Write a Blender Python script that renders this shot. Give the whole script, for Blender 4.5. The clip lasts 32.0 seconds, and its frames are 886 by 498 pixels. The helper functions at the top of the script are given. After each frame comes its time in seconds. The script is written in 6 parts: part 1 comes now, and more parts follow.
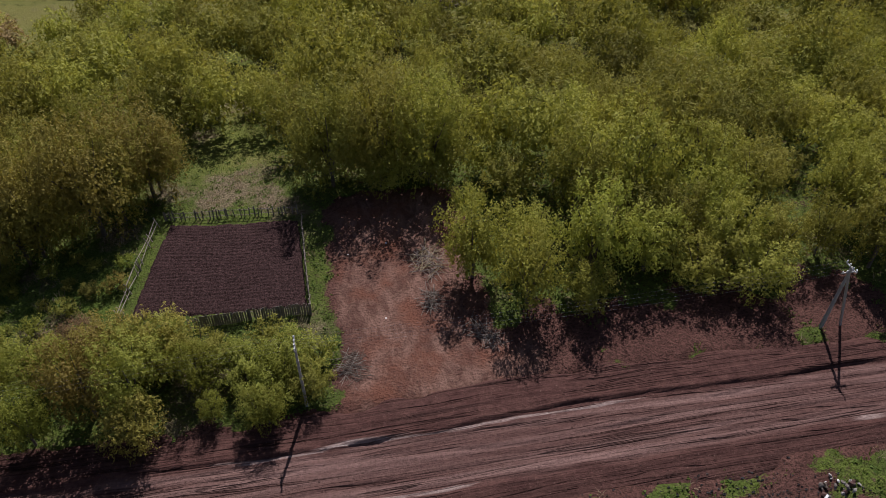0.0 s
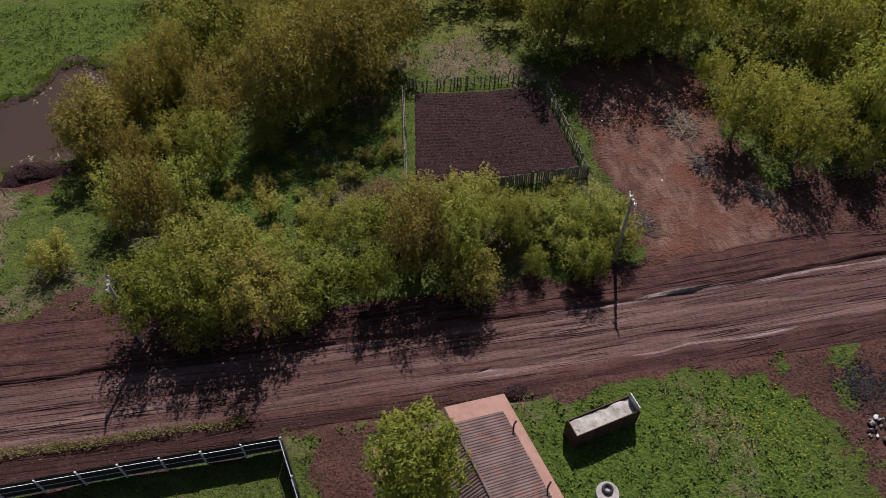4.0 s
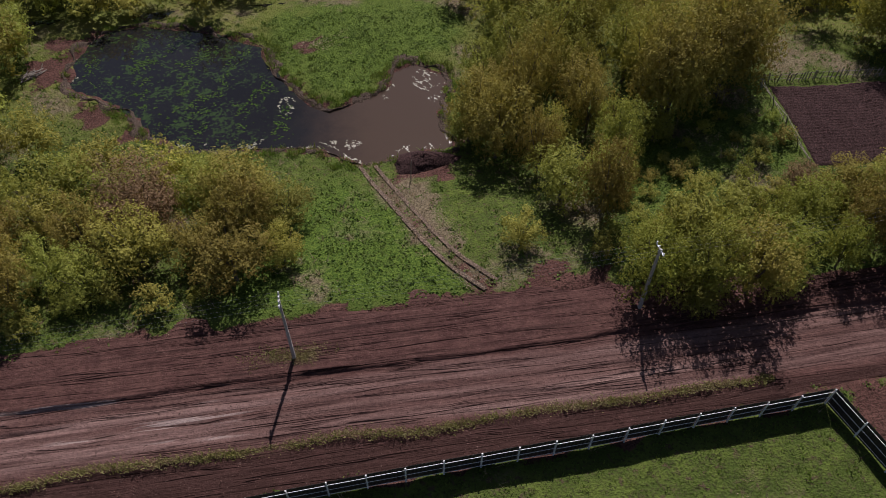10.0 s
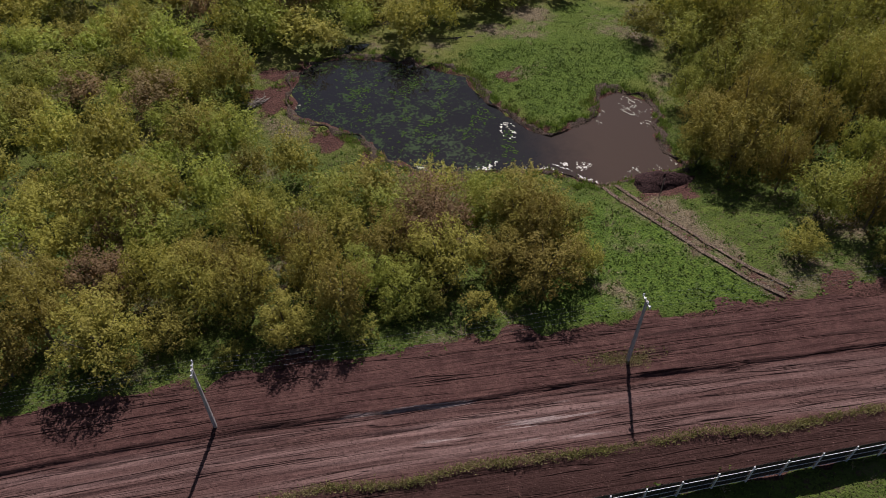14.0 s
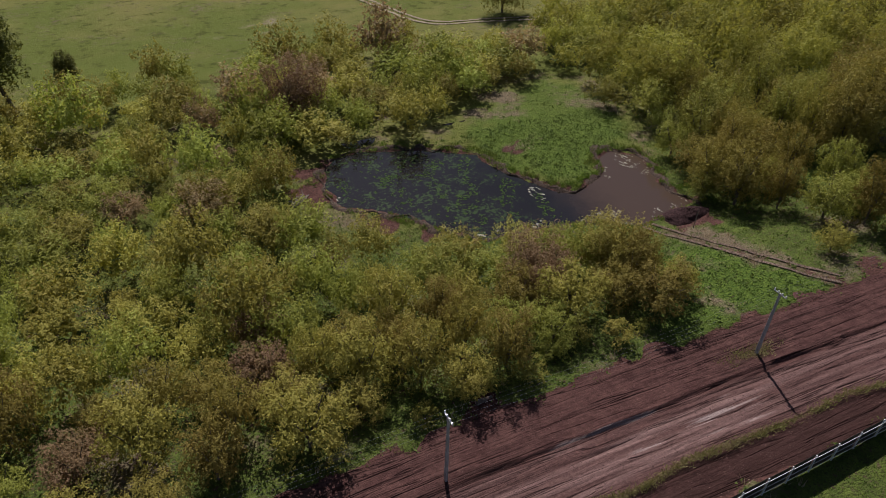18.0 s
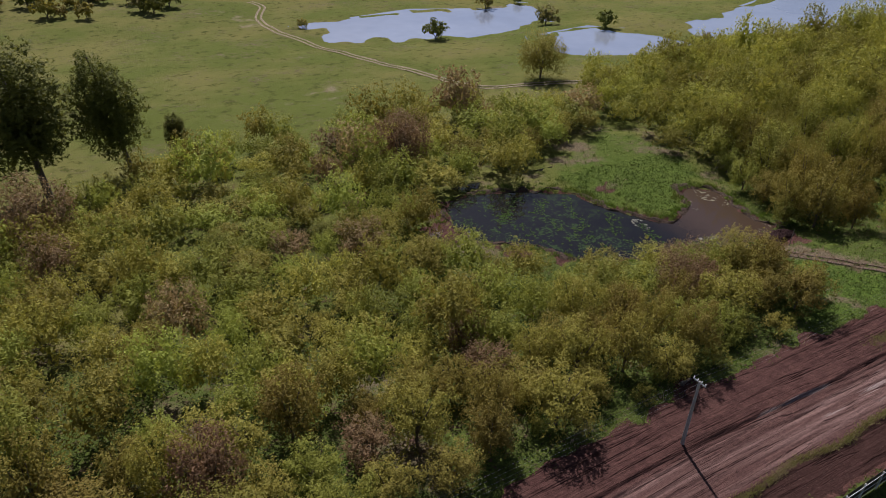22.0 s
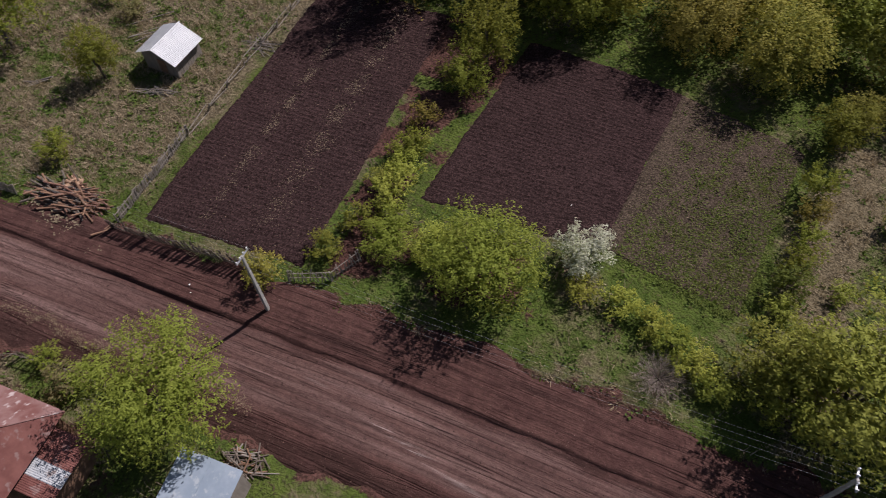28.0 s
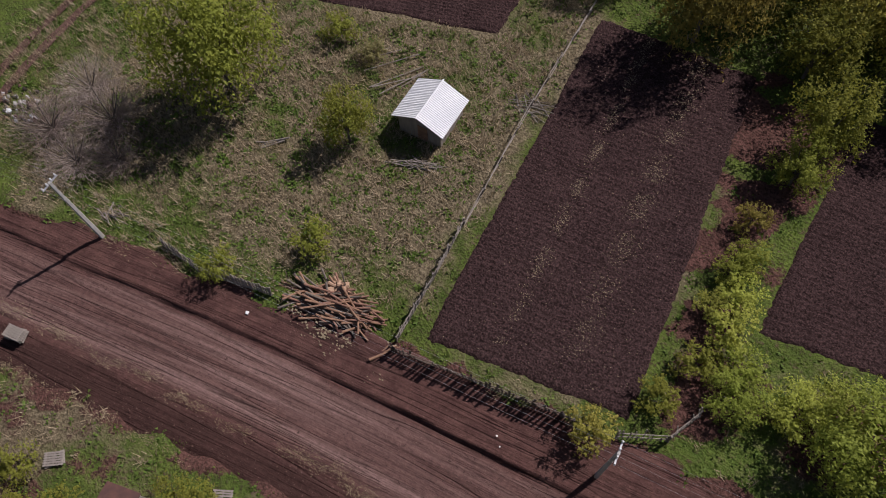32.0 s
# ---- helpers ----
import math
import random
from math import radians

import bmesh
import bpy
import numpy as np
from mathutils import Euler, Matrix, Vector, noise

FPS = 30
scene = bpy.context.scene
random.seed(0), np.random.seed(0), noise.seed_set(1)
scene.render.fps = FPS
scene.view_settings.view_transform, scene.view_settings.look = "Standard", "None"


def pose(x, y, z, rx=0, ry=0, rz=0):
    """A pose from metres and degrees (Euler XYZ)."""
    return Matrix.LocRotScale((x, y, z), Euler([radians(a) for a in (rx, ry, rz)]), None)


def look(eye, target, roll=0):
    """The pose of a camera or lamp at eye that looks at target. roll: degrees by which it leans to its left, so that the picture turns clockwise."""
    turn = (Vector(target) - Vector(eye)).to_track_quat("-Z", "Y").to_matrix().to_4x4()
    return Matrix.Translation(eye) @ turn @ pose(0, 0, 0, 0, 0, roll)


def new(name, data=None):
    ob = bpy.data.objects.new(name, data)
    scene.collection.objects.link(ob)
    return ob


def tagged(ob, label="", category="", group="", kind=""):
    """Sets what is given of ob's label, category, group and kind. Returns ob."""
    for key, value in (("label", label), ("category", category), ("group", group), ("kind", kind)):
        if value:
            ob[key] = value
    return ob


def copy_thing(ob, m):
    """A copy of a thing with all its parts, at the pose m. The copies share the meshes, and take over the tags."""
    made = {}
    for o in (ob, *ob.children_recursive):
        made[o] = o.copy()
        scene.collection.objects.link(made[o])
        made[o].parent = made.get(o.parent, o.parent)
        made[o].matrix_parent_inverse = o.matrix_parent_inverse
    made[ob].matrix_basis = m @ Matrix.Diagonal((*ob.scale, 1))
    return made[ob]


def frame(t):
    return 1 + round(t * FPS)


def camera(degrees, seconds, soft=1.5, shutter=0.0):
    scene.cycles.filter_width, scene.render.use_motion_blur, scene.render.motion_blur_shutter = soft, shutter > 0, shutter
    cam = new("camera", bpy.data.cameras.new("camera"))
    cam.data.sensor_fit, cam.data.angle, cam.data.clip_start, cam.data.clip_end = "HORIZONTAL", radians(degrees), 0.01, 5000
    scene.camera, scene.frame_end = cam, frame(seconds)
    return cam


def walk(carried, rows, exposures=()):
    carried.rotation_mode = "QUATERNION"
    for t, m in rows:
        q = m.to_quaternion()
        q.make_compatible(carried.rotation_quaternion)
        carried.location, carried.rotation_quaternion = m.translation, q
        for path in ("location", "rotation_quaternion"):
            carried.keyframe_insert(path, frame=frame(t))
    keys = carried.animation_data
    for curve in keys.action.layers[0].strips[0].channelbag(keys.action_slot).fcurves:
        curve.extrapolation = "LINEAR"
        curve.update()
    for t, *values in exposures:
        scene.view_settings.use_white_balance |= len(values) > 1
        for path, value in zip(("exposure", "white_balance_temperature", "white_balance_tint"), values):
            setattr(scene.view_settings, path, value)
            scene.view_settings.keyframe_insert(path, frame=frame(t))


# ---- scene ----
cam = camera(63.3, 32.0, soft=0.4, shutter=0.2)
METRES, EYE, TILT, LEAN, TURN = 201.84, 44.0, 0.0, 0.0, -8.3
ROWS = [
    (0.0, 0.0, 0.0, 0.0, 0.07, -41.86, -0.08),
    (0.5, -0.0127, -0.0019, -0.0002, 0.0, -43.67, -0.09),
    (1.0, -0.0265, -0.0037, -0.0002, -0.09, -45.69, -0.06),
    (1.5, -0.0413, -0.0057, -0.0001, -0.13, -47.41, -0.04),
    (2.0, -0.0569, -0.0077, -0.0002, -0.17, -48.77, -0.03),
    (2.5, -0.0729, -0.0099, -0.0001, -0.22, -49.75, -0.13),
    (3.0, -0.0885, -0.0119, 0.0001, -0.26, -50.38, -0.18),
    (3.5, -0.104, -0.014, 0.0001, -0.29, -50.57, -0.2),
    (5.5, -0.1656, -0.0222, 0.0009, -0.43, -50.72, -0.29),
    (6.0, -0.181, -0.0243, 0.0009, -0.46, -50.7, -0.32),
    (6.5, -0.1965, -0.0264, 0.0009, -0.49, -50.71, -0.35),
    (7.0, -0.212, -0.0285, 0.001, -0.53, -50.71, -0.4),
    (7.5, -0.2274, -0.0306, 0.001, -0.57, -50.7, -0.39),
    (8.0, -0.2429, -0.0327, 0.0011, -0.61, -50.69, -0.41),
    (8.5, -0.2584, -0.0347, 0.0013, -0.63, -50.66, -0.43),
    (9.0, -0.2736, -0.0367, 0.0013, -0.64, -50.41, -0.39),
    (9.5, -0.2891, -0.0386, 0.0014, -0.66, -49.93, -0.42),
    (10.0, -0.3044, -0.0403, 0.0016, -0.69, -48.99, -0.43),
    (10.5, -0.3197, -0.0425, 0.0016, -0.7, -47.92, -0.38),
    (11.0, -0.3353, -0.0445, 0.0017, -0.73, -47.1, -0.41),
    (11.5, -0.3509, -0.0465, 0.0017, -0.79, -46.44, -0.42),
    (12.0, -0.3663, -0.0486, 0.0016, -0.82, -45.98, -0.42),
    (12.5, -0.3817, -0.0505, 0.0018, -0.84, -45.78, -0.4),
    (13.0, -0.3972, -0.0525, 0.0019, -0.88, -45.72, -0.42),
    (13.5, -0.413, -0.0546, 0.0018, -0.93, -45.69, -0.44),
    (14.0, -0.4287, -0.0567, 0.0019, -0.98, -45.69, -0.47),
    (14.5, -0.4442, -0.0587, 0.0019, -1.02, -45.66, -0.47),
    (15.0, -0.4597, -0.0606, 0.0021, -1.06, -45.61, -0.5),
    (15.5, -0.4752, -0.0624, 0.0024, -1.12, -45.07, -0.5),
    (17.5, -0.5371, -0.0707, 0.0029, -11.4, -39.14, -1.07),
    (18.0, -0.5528, -0.0726, 0.0029, -16.15, -37.35, -1.35),
    (18.5, -0.5687, -0.0743, 0.0026, -19.92, -35.56, -1.61),
    (19.0, -0.5848, -0.0761, 0.0028, -20.67, -33.9, -1.68),
    (19.5, -0.6006, -0.0781, 0.0028, -20.7, -32.47, -1.7),
    (20.0, -0.6162, -0.0802, 0.0029, -20.7, -31.32, -1.72),
    (20.5, -0.632, -0.0821, 0.0029, -20.69, -30.49, -1.72),
    (21.0, -0.6477, -0.0842, 0.003, -20.67, -29.92, -1.71),
    (21.5, -0.6636, -0.0864, 0.0029, -20.64, -30.13, -1.73),
    (22.0, -0.6793, -0.0886, 0.0026, -20.59, -31.3, -1.78),
    (22.5, -0.695, -0.0907, 0.0025, -20.54, -33.02, -1.81),
    (23.0, -0.7106, -0.0926, 0.0026, -20.49, -35.05, -1.85),
    (23.5, -0.7263, -0.0946, 0.0026, -20.43, -37.19, -1.9),
    (24.0, -0.7418, -0.0965, 0.0027, -20.36, -39.36, -1.91),
    (24.5, -0.7574, -0.0986, 0.0026, -20.3, -41.56, -1.9),
    (26.5, -0.8222, -0.1061, 0.0035, 8.66, -51.43, -0.85),
    (27.0, -0.8369, -0.1076, 0.0029, 21.98, -53.7, 0.03),
    (27.5, -0.8523, -0.1093, 0.0026, 32.67, -55.88, 0.65),
    (28.0, -0.8674, -0.1106, 0.002, 43.15, -57.89, 1.29),
    (28.5, -0.8827, -0.1116, 0.0019, 46.67, -59.9, 1.56),
    (29.0, -0.8984, -0.1137, 0.0012, 46.71, -61.42, 1.49),
    (29.5, -0.9143, -0.1151, 0.0008, 46.75, -62.67, 1.49),
    (30.0, -0.9298, -0.1169, 0.0001, 46.76, -63.46, 1.5),
    (30.5, -0.9452, -0.1183, -0.0007, 46.79, -63.89, 1.59),
    (31.0, -0.9606, -0.1194, -0.0012, 46.83, -64.01, 1.72),
    (31.5, -0.9764, -0.1207, -0.0016, 46.85, -63.98, 1.78),
    (32.0, -0.9922, -0.1219, -0.0019, 46.86, -63.55, 1.83),
]
walk(cam, [(t, pose(0, 0, EYE, TILT, LEAN, TURN) @ pose(METRES * x, METRES * y, METRES * z, 90 + pitch, roll, yaw)) for t, x, y, z, yaw, pitch, roll in ROWS],
     exposures=[(0.0, 0.3, 6050, 22.0), (32.0, 0.3, 6050, 22.0)])

# ---- world, sun, exposure ----
SUN_ELEV, SUN_AZ = 48.0, 16.0          # azimuth from +y towards +x
world = bpy.data.worlds.new("sky")
scene.world = world
world.use_nodes = True
wn = world.node_tree.nodes
wl = world.node_tree.links
sky = wn.new("ShaderNodeTexSky")
sky.sky_type = "NISHITA"
sky.sun_disc = False
sky.sun_elevation = radians(SUN_ELEV)
sky.sun_rotation = radians(SUN_AZ)
wn["Background"].inputs["Strength"].default_value = 0.035
# broken fair-weather cloud all over the sky
way = wn.new("ShaderNodeTexCoord")
puff = wn.new("ShaderNodeTexNoise")
puff.inputs["Scale"].default_value, puff.inputs["Detail"].default_value = 3.2, 8.0
wl.new(way.outputs["Generated"], puff.inputs["Vector"])
edge = wn.new("ShaderNodeMapRange")
edge.inputs["From Min"].default_value, edge.inputs["From Max"].default_value, edge.inputs["To Max"].default_value = 0.52, 0.68, 0.7
wl.new(puff.outputs["Fac"], edge.inputs["Value"])
blend = wn.new("ShaderNodeMix")
blend.data_type = "RGBA"
blend.inputs[7].default_value = (7.0, 7.2, 7.6, 1)
wl.new(edge.outputs["Result"], blend.inputs[0])
wl.new(sky.outputs["Color"], blend.inputs[6])
wl.new(blend.outputs[2], wn["Background"].inputs["Color"])
sun = new("sun", bpy.data.lights.new("sun", "SUN"))
sun.data.energy = 4.4
sun.data.angle = radians(0.53)
sun.data.color = (1.0, 0.93, 0.82)
sa, se = radians(SUN_AZ), radians(SUN_ELEV)
sun.matrix_world = look((math.sin(sa) * math.cos(se) * 100, math.cos(sa) * math.cos(se) * 100, math.sin(se) * 100), (0, 0, 0))

RNG = np.random.default_rng(7)


# ---- materials ----
def shader(name):
    m = bpy.data.materials.new(name)
    m.use_nodes = True
    nt = m.node_tree
    return m, nt, nt.nodes["Principled BSDF"]


def node(nt, kind, **values):
    n = nt.nodes.new(kind)
    for k, v in values.items():
        n.inputs[k].default_value = v
    return n


def coords(nt, scale=(1, 1, 1), attribute=""):
    if attribute:
        src = nt.nodes.new("ShaderNodeAttribute")
        src.attribute_name = attribute
        out = src.outputs["Vector"]
    else:
        src = nt.nodes.new("ShaderNodeNewGeometry")
        out = src.outputs["Position"]
    mp = nt.nodes.new("ShaderNodeMapping")
    mp.inputs["Scale"].default_value = scale
    nt.links.new(out, mp.inputs["Vector"])
    return mp.outputs["Vector"]


def local(nt, scale=(1, 1, 1)):
    src = nt.nodes.new("ShaderNodeTexCoord")
    mp = nt.nodes.new("ShaderNodeMapping")
    mp.inputs["Scale"].default_value = scale
    nt.links.new(src.outputs["Object"], mp.inputs["Vector"])
    return mp.outputs["Vector"]


def grain(nt, vec, scale, detail=6.0, rough=0.6, bend=0.0):
    n = node(nt, "ShaderNodeTexNoise", Scale=scale, Detail=detail, Roughness=rough, Distortion=bend)
    nt.links.new(vec, n.inputs["Vector"])
    return n.outputs["Fac"]


def ramp(nt, fac, lo, hi):
    n = node(nt, "ShaderNodeMapRange")
    n.interpolation_type = "SMOOTHSTEP"
    n.inputs["From Min"].default_value, n.inputs["From Max"].default_value = lo, hi
    nt.links.new(fac, n.inputs["Value"])
    return n.outputs["Result"]


def mix(nt, fac, a, b, blend="MIX"):
    n = nt.nodes.new("ShaderNodeMix")
    n.data_type = "RGBA"
    n.blend_type = blend
    for key, value in ((0, fac), (6, a), (7, b)):
        if isinstance(value, (int, float)):
            n.inputs[key].default_value = value
        elif isinstance(value, tuple):
            n.inputs[key].default_value = (*value, 1)
        else:
            nt.links.new(value, n.inputs[key])
    return n.outputs[2]


def calc(nt, op, a, b):
    n = nt.nodes.new("ShaderNodeMath")
    n.operation = op
    for i, value in enumerate((a, b)):
        if isinstance(value, (int, float)):
            n.inputs[i].default_value = value
        else:
            nt.links.new(value, n.inputs[i])
    return n.outputs[0]


def vary(nt, col, fac, lo, hi):
    """A colour made darker and lighter by a pattern."""
    n = node(nt, "ShaderNodeMapRange")
    n.inputs["From Min"].default_value, n.inputs["From Max"].default_value = 0.34, 0.66
    n.inputs["To Min"].default_value, n.inputs["To Max"].default_value = lo, hi
    nt.links.new(fac, n.inputs["Value"])
    g = nt.nodes.new("ShaderNodeCombineColor")
    for key in ("Red", "Green", "Blue"):
        nt.links.new(n.outputs["Result"], g.inputs[key])
    return mix(nt, 1.0, col, g.outputs["Color"], "MULTIPLY")


def relief(nt, bsdf, height, strength, distance):
    b = node(nt, "ShaderNodeBump", Strength=strength, Distance=distance)
    nt.links.new(height, b.inputs["Height"])
    nt.links.new(b.outputs["Normal"], bsdf.inputs["Normal"])


def plain(name, c1, c2, scale=3.0, rough=0.8, bump=0.3, dist=0.02, metal=0.0, stretch=(1, 1, 1), spots=None, gloss=0.3):
    """A surface of two tones at two scales, with fine relief."""
    m, nt, b = shader(name)
    v = local(nt, stretch)
    big, fine = grain(nt, v, scale), grain(nt, v, scale * 7)
    col = mix(nt, ramp(nt, big, 0.35, 0.65), c1, c2)
    col = mix(nt, calc(nt, "MULTIPLY", fine, 0.5), col, tuple(0.55 * x for x in c2))
    if spots:
        col = mix(nt, ramp(nt, grain(nt, v, scale * 2.3), 0.56, 0.66), col, spots)
    nt.links.new(col, b.inputs["Base Color"])
    b.inputs["Roughness"].default_value = rough
    b.inputs["Metallic"].default_value = metal
    b.inputs["Specular IOR Level"].default_value = gloss
    relief(nt, b, fine, bump, dist)
    return m


def soil(name, c1, c2, pale, pale_amount=0.62, scale=0.6, bump=0.9):
    m, nt, b = shader(name)
    v = coords(nt)
    big, mid, fine = grain(nt, v, scale), grain(nt, v, scale * 6), grain(nt, v, scale * 40, 4)
    col = mix(nt, ramp(nt, big, 0.35, 0.65), c1, c2)
    col = mix(nt, ramp(nt, mid, 0.4, 0.7), col, tuple(0.62 * x for x in c1))
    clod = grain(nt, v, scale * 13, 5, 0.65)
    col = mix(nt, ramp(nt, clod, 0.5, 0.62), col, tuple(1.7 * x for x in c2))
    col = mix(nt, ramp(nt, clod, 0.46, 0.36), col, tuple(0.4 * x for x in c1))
    col = mix(nt, ramp(nt, fine, pale_amount, pale_amount + 0.1), col, pale)
    nt.links.new(col, b.inputs["Base Color"])
    b.inputs["Roughness"].default_value = 0.95
    b.inputs["Specular IOR Level"].default_value = 0.03
    relief(nt, b, calc(nt, "ADD", clod, calc(nt, "ADD", calc(nt, "MULTIPLY", mid, 0.6), calc(nt, "MULTIPLY", fine, 0.4))), bump, 0.11)
    return m


def foliage(name, c1, c2, c3, through_light=0.5):
    """Leaves: three tones leaf by leaf and tree by tree, some light passing through."""
    m, nt, b = shader(name)
    g = nt.nodes.new("ShaderNodeNewGeometry")
    o = nt.nodes.new("ShaderNodeObjectInfo")
    v = coords(nt)
    patch = grain(nt, v, 0.22, 3)
    col = mix(nt, g.outputs["Random Per Island"], c1, c2)
    col = mix(nt, ramp(nt, patch, 0.42, 0.68), col, c3)
    hs = node(nt, "ShaderNodeHueSaturation")
    # the joined woods carry a tone for each tree, single plants take theirs from the object
    tone = nt.nodes.new("ShaderNodeAttribute")
    tone.attribute_name = "tone"
    own = calc(nt, "ADD", calc(nt, "MULTIPLY", o.outputs["Random"], 0.4), 0.8)
    nt.links.new(calc(nt, "ADD", own, tone.outputs["Fac"]), hs.inputs["Value"])
    nt.links.new(calc(nt, "ADD", calc(nt, "MULTIPLY", calc(nt, "ADD", o.outputs["Random"], tone.outputs["Fac"]), 0.03), 0.487), hs.inputs["Hue"])
    nt.links.new(col, hs.inputs["Color"])
    b.inputs["Roughness"].default_value = 0.65
    b.inputs["Specular IOR Level"].default_value = 0.12
    nt.links.new(hs.outputs["Color"], b.inputs["Base Color"])
    tr = nt.nodes.new("ShaderNodeBsdfTranslucent")
    warm = mix(nt, 1.0, hs.outputs["Color"], (1.0, 0.92, 0.7), "MULTIPLY")
    nt.links.new(warm, tr.inputs["Color"])
    ms = nt.nodes.new("ShaderNodeMixShader")
    ms.inputs[0].default_value = through_light
    nt.links.new(b.outputs[0], ms.inputs[1])
    nt.links.new(tr.outputs[0], ms.inputs[2])
    nt.links.new(ms.outputs[0], nt.nodes["Material Output"].inputs["Surface"])
    return m


LEAF_OLIVE = foliage("leaves_olive", (0.224, 0.202, 0.042), (0.312, 0.276, 0.06), (0.273, 0.229, 0.055), 0.36)
LEAF_FRESH = foliage("leaves_fresh", (0.222, 0.238, 0.043), (0.31, 0.32, 0.062), (0.268, 0.27, 0.056), 0.4)
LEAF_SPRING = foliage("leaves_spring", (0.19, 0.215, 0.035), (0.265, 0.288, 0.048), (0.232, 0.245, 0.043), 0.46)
LEAF_YOUNG = foliage("leaves_young", (0.275, 0.295, 0.05), (0.38, 0.39, 0.072), (0.33, 0.325, 0.064), 0.42)
SPROUT = foliage("young_sprouts", (0.13, 0.18, 0.036), (0.2, 0.245, 0.056), (0.17, 0.2, 0.05), 0.4)
LEAF_BROWN = foliage("leaves_brown", (0.22, 0.15, 0.08), (0.3, 0.2, 0.11), (0.22, 0.165, 0.075), 0.36)
LEAF_PALE = foliage("leaves_pale", (0.2, 0.185, 0.08), (0.27, 0.245, 0.11), (0.21, 0.19, 0.07), 0.4)
LEAF_DARK = foliage("leaves_dark", (0.11, 0.13, 0.028), (0.17, 0.185, 0.04), (0.13, 0.145, 0.03), 0.45)
LEAF_GREY = foliage("twigs_grey", (0.22, 0.175, 0.15), (0.32, 0.265, 0.23), (0.2, 0.165, 0.135), 0.1)
BLOSSOM = foliage("blossom_white", (0.56, 0.56, 0.46), (0.3, 0.33, 0.18), (0.46, 0.47, 0.36), 0.3)
WEED = foliage("weeds", (0.085, 0.145, 0.028), (0.135, 0.205, 0.042), (0.115, 0.16, 0.038), 0.4)
GRASS = foliage("grass_blades", (0.095, 0.16, 0.022), (0.15, 0.215, 0.034), (0.14, 0.17, 0.036), 0.45)
VERGE = foliage("verge_blades", (0.14, 0.15, 0.035), (0.24, 0.215, 0.09), (0.28, 0.235, 0.125), 0.3)
STRAW = foliage("dry_grass", (0.33, 0.27, 0.175), (0.46, 0.39, 0.27), (0.33, 0.275, 0.17), 0.35)
BARK = plain("bark", (0.10, 0.08, 0.065), (0.16, 0.135, 0.11), 4, 0.9, 0.6, 0.02, stretch=(1, 1, 0.25))
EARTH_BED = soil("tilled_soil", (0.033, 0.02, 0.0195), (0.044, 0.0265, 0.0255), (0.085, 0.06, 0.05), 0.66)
EARTH_PALE = soil("weedy_soil", (0.06, 0.044, 0.034), (0.078, 0.058, 0.044), (0.1, 0.115, 0.035), 0.6)
CONCRETE = plain("concrete", (0.36, 0.35, 0.33), (0.46, 0.45, 0.42), 2.0, 0.85, 0.2)
STEEL = plain("galvanised_steel", (0.45, 0.46, 0.48), (0.55, 0.56, 0.58), 2.0, 0.4, 0.1, metal=0.6)
WIRE = plain("aluminium_wire", (0.3, 0.3, 0.31), (0.38, 0.38, 0.4), 1.0, 0.5, 0.0)
WOOD_GREY = plain("weathered_wood", (0.20, 0.175, 0.15), (0.30, 0.265, 0.23), 2.5, 0.9, 0.5, 0.01, stretch=(1, 1, 0.2))
WOOD_DARK = plain("old_dark_wood", (0.10, 0.08, 0.065), (0.16, 0.13, 0.105), 2.5, 0.9, 0.5, 0.01, stretch=(1, 1, 0.2))
WOOD_BROWN = plain("brown_wood", (0.16, 0.09, 0.06), (0.27, 0.16, 0.10), 2.5, 0.85, 0.5, 0.01)
LOG_RED = plain("stripped_logs", (0.17, 0.085, 0.06), (0.25, 0.14, 0.10), 2.5, 0.85, 0.5, 0.01)
WHITE_PAINT = plain("white_paint", (0.72, 0.73, 0.74), (0.80, 0.80, 0.80), 1.5, 0.5, 0.1)
SHEET_DARK = plain("dark_profiled_sheet", (0.035, 0.03, 0.028), (0.05, 0.042, 0.038), 1.0, 0.5, 0.1)
SLATE = plain("weathered_asbestos_slate", (0.12, 0.082, 0.072), (0.19, 0.135, 0.12), 0.7, 0.9, 0.5, spots=(0.2, 0.09, 0.07))
PINK_BOARD = plain("pinkish_boards", (0.32, 0.185, 0.14), (0.40, 0.24, 0.185), 1.2, 0.85, 0.3)
RUST = plain("rusty_red_paint", (0.065, 0.034, 0.03), (0.11, 0.052, 0.04), 1.6, 0.7, 0.3, spots=(0.07, 0.035, 0.03))
ASH = plain("ash_and_lime", (0.34, 0.32, 0.27), (0.55, 0.53, 0.47), 1.5, 0.95, 0.6, 0.05, spots=(0.22, 0.2, 0.15))
RUST_LIGHT = plain("light_rust", (0.17, 0.085, 0.065), (0.24, 0.13, 0.10), 1.6, 0.7, 0.3)
RUBBER = plain("rubber", (0.02, 0.02, 0.02), (0.035, 0.035, 0.035), 4, 0.8, 0.2)
RED_ROOF = plain("red_painted_tin", (0.125, 0.042, 0.035), (0.19, 0.075, 0.062), 0.8, 0.6, 0.2, spots=(0.2, 0.125, 0.115))
RED_FADED = plain("faded_red_tin", (0.15, 0.056, 0.048), (0.235, 0.135, 0.125), 1.1, 0.6, 0.2, spots=(0.38, 0.31, 0.3), stretch=(1, 0.3, 1))
BLUE_TIN = plain("blue_grey_tin", (0.25, 0.31, 0.38), (0.32, 0.38, 0.45), 0.6, 0.5, 0.1, gloss=0.3, spots=(0.36, 0.40, 0.44))
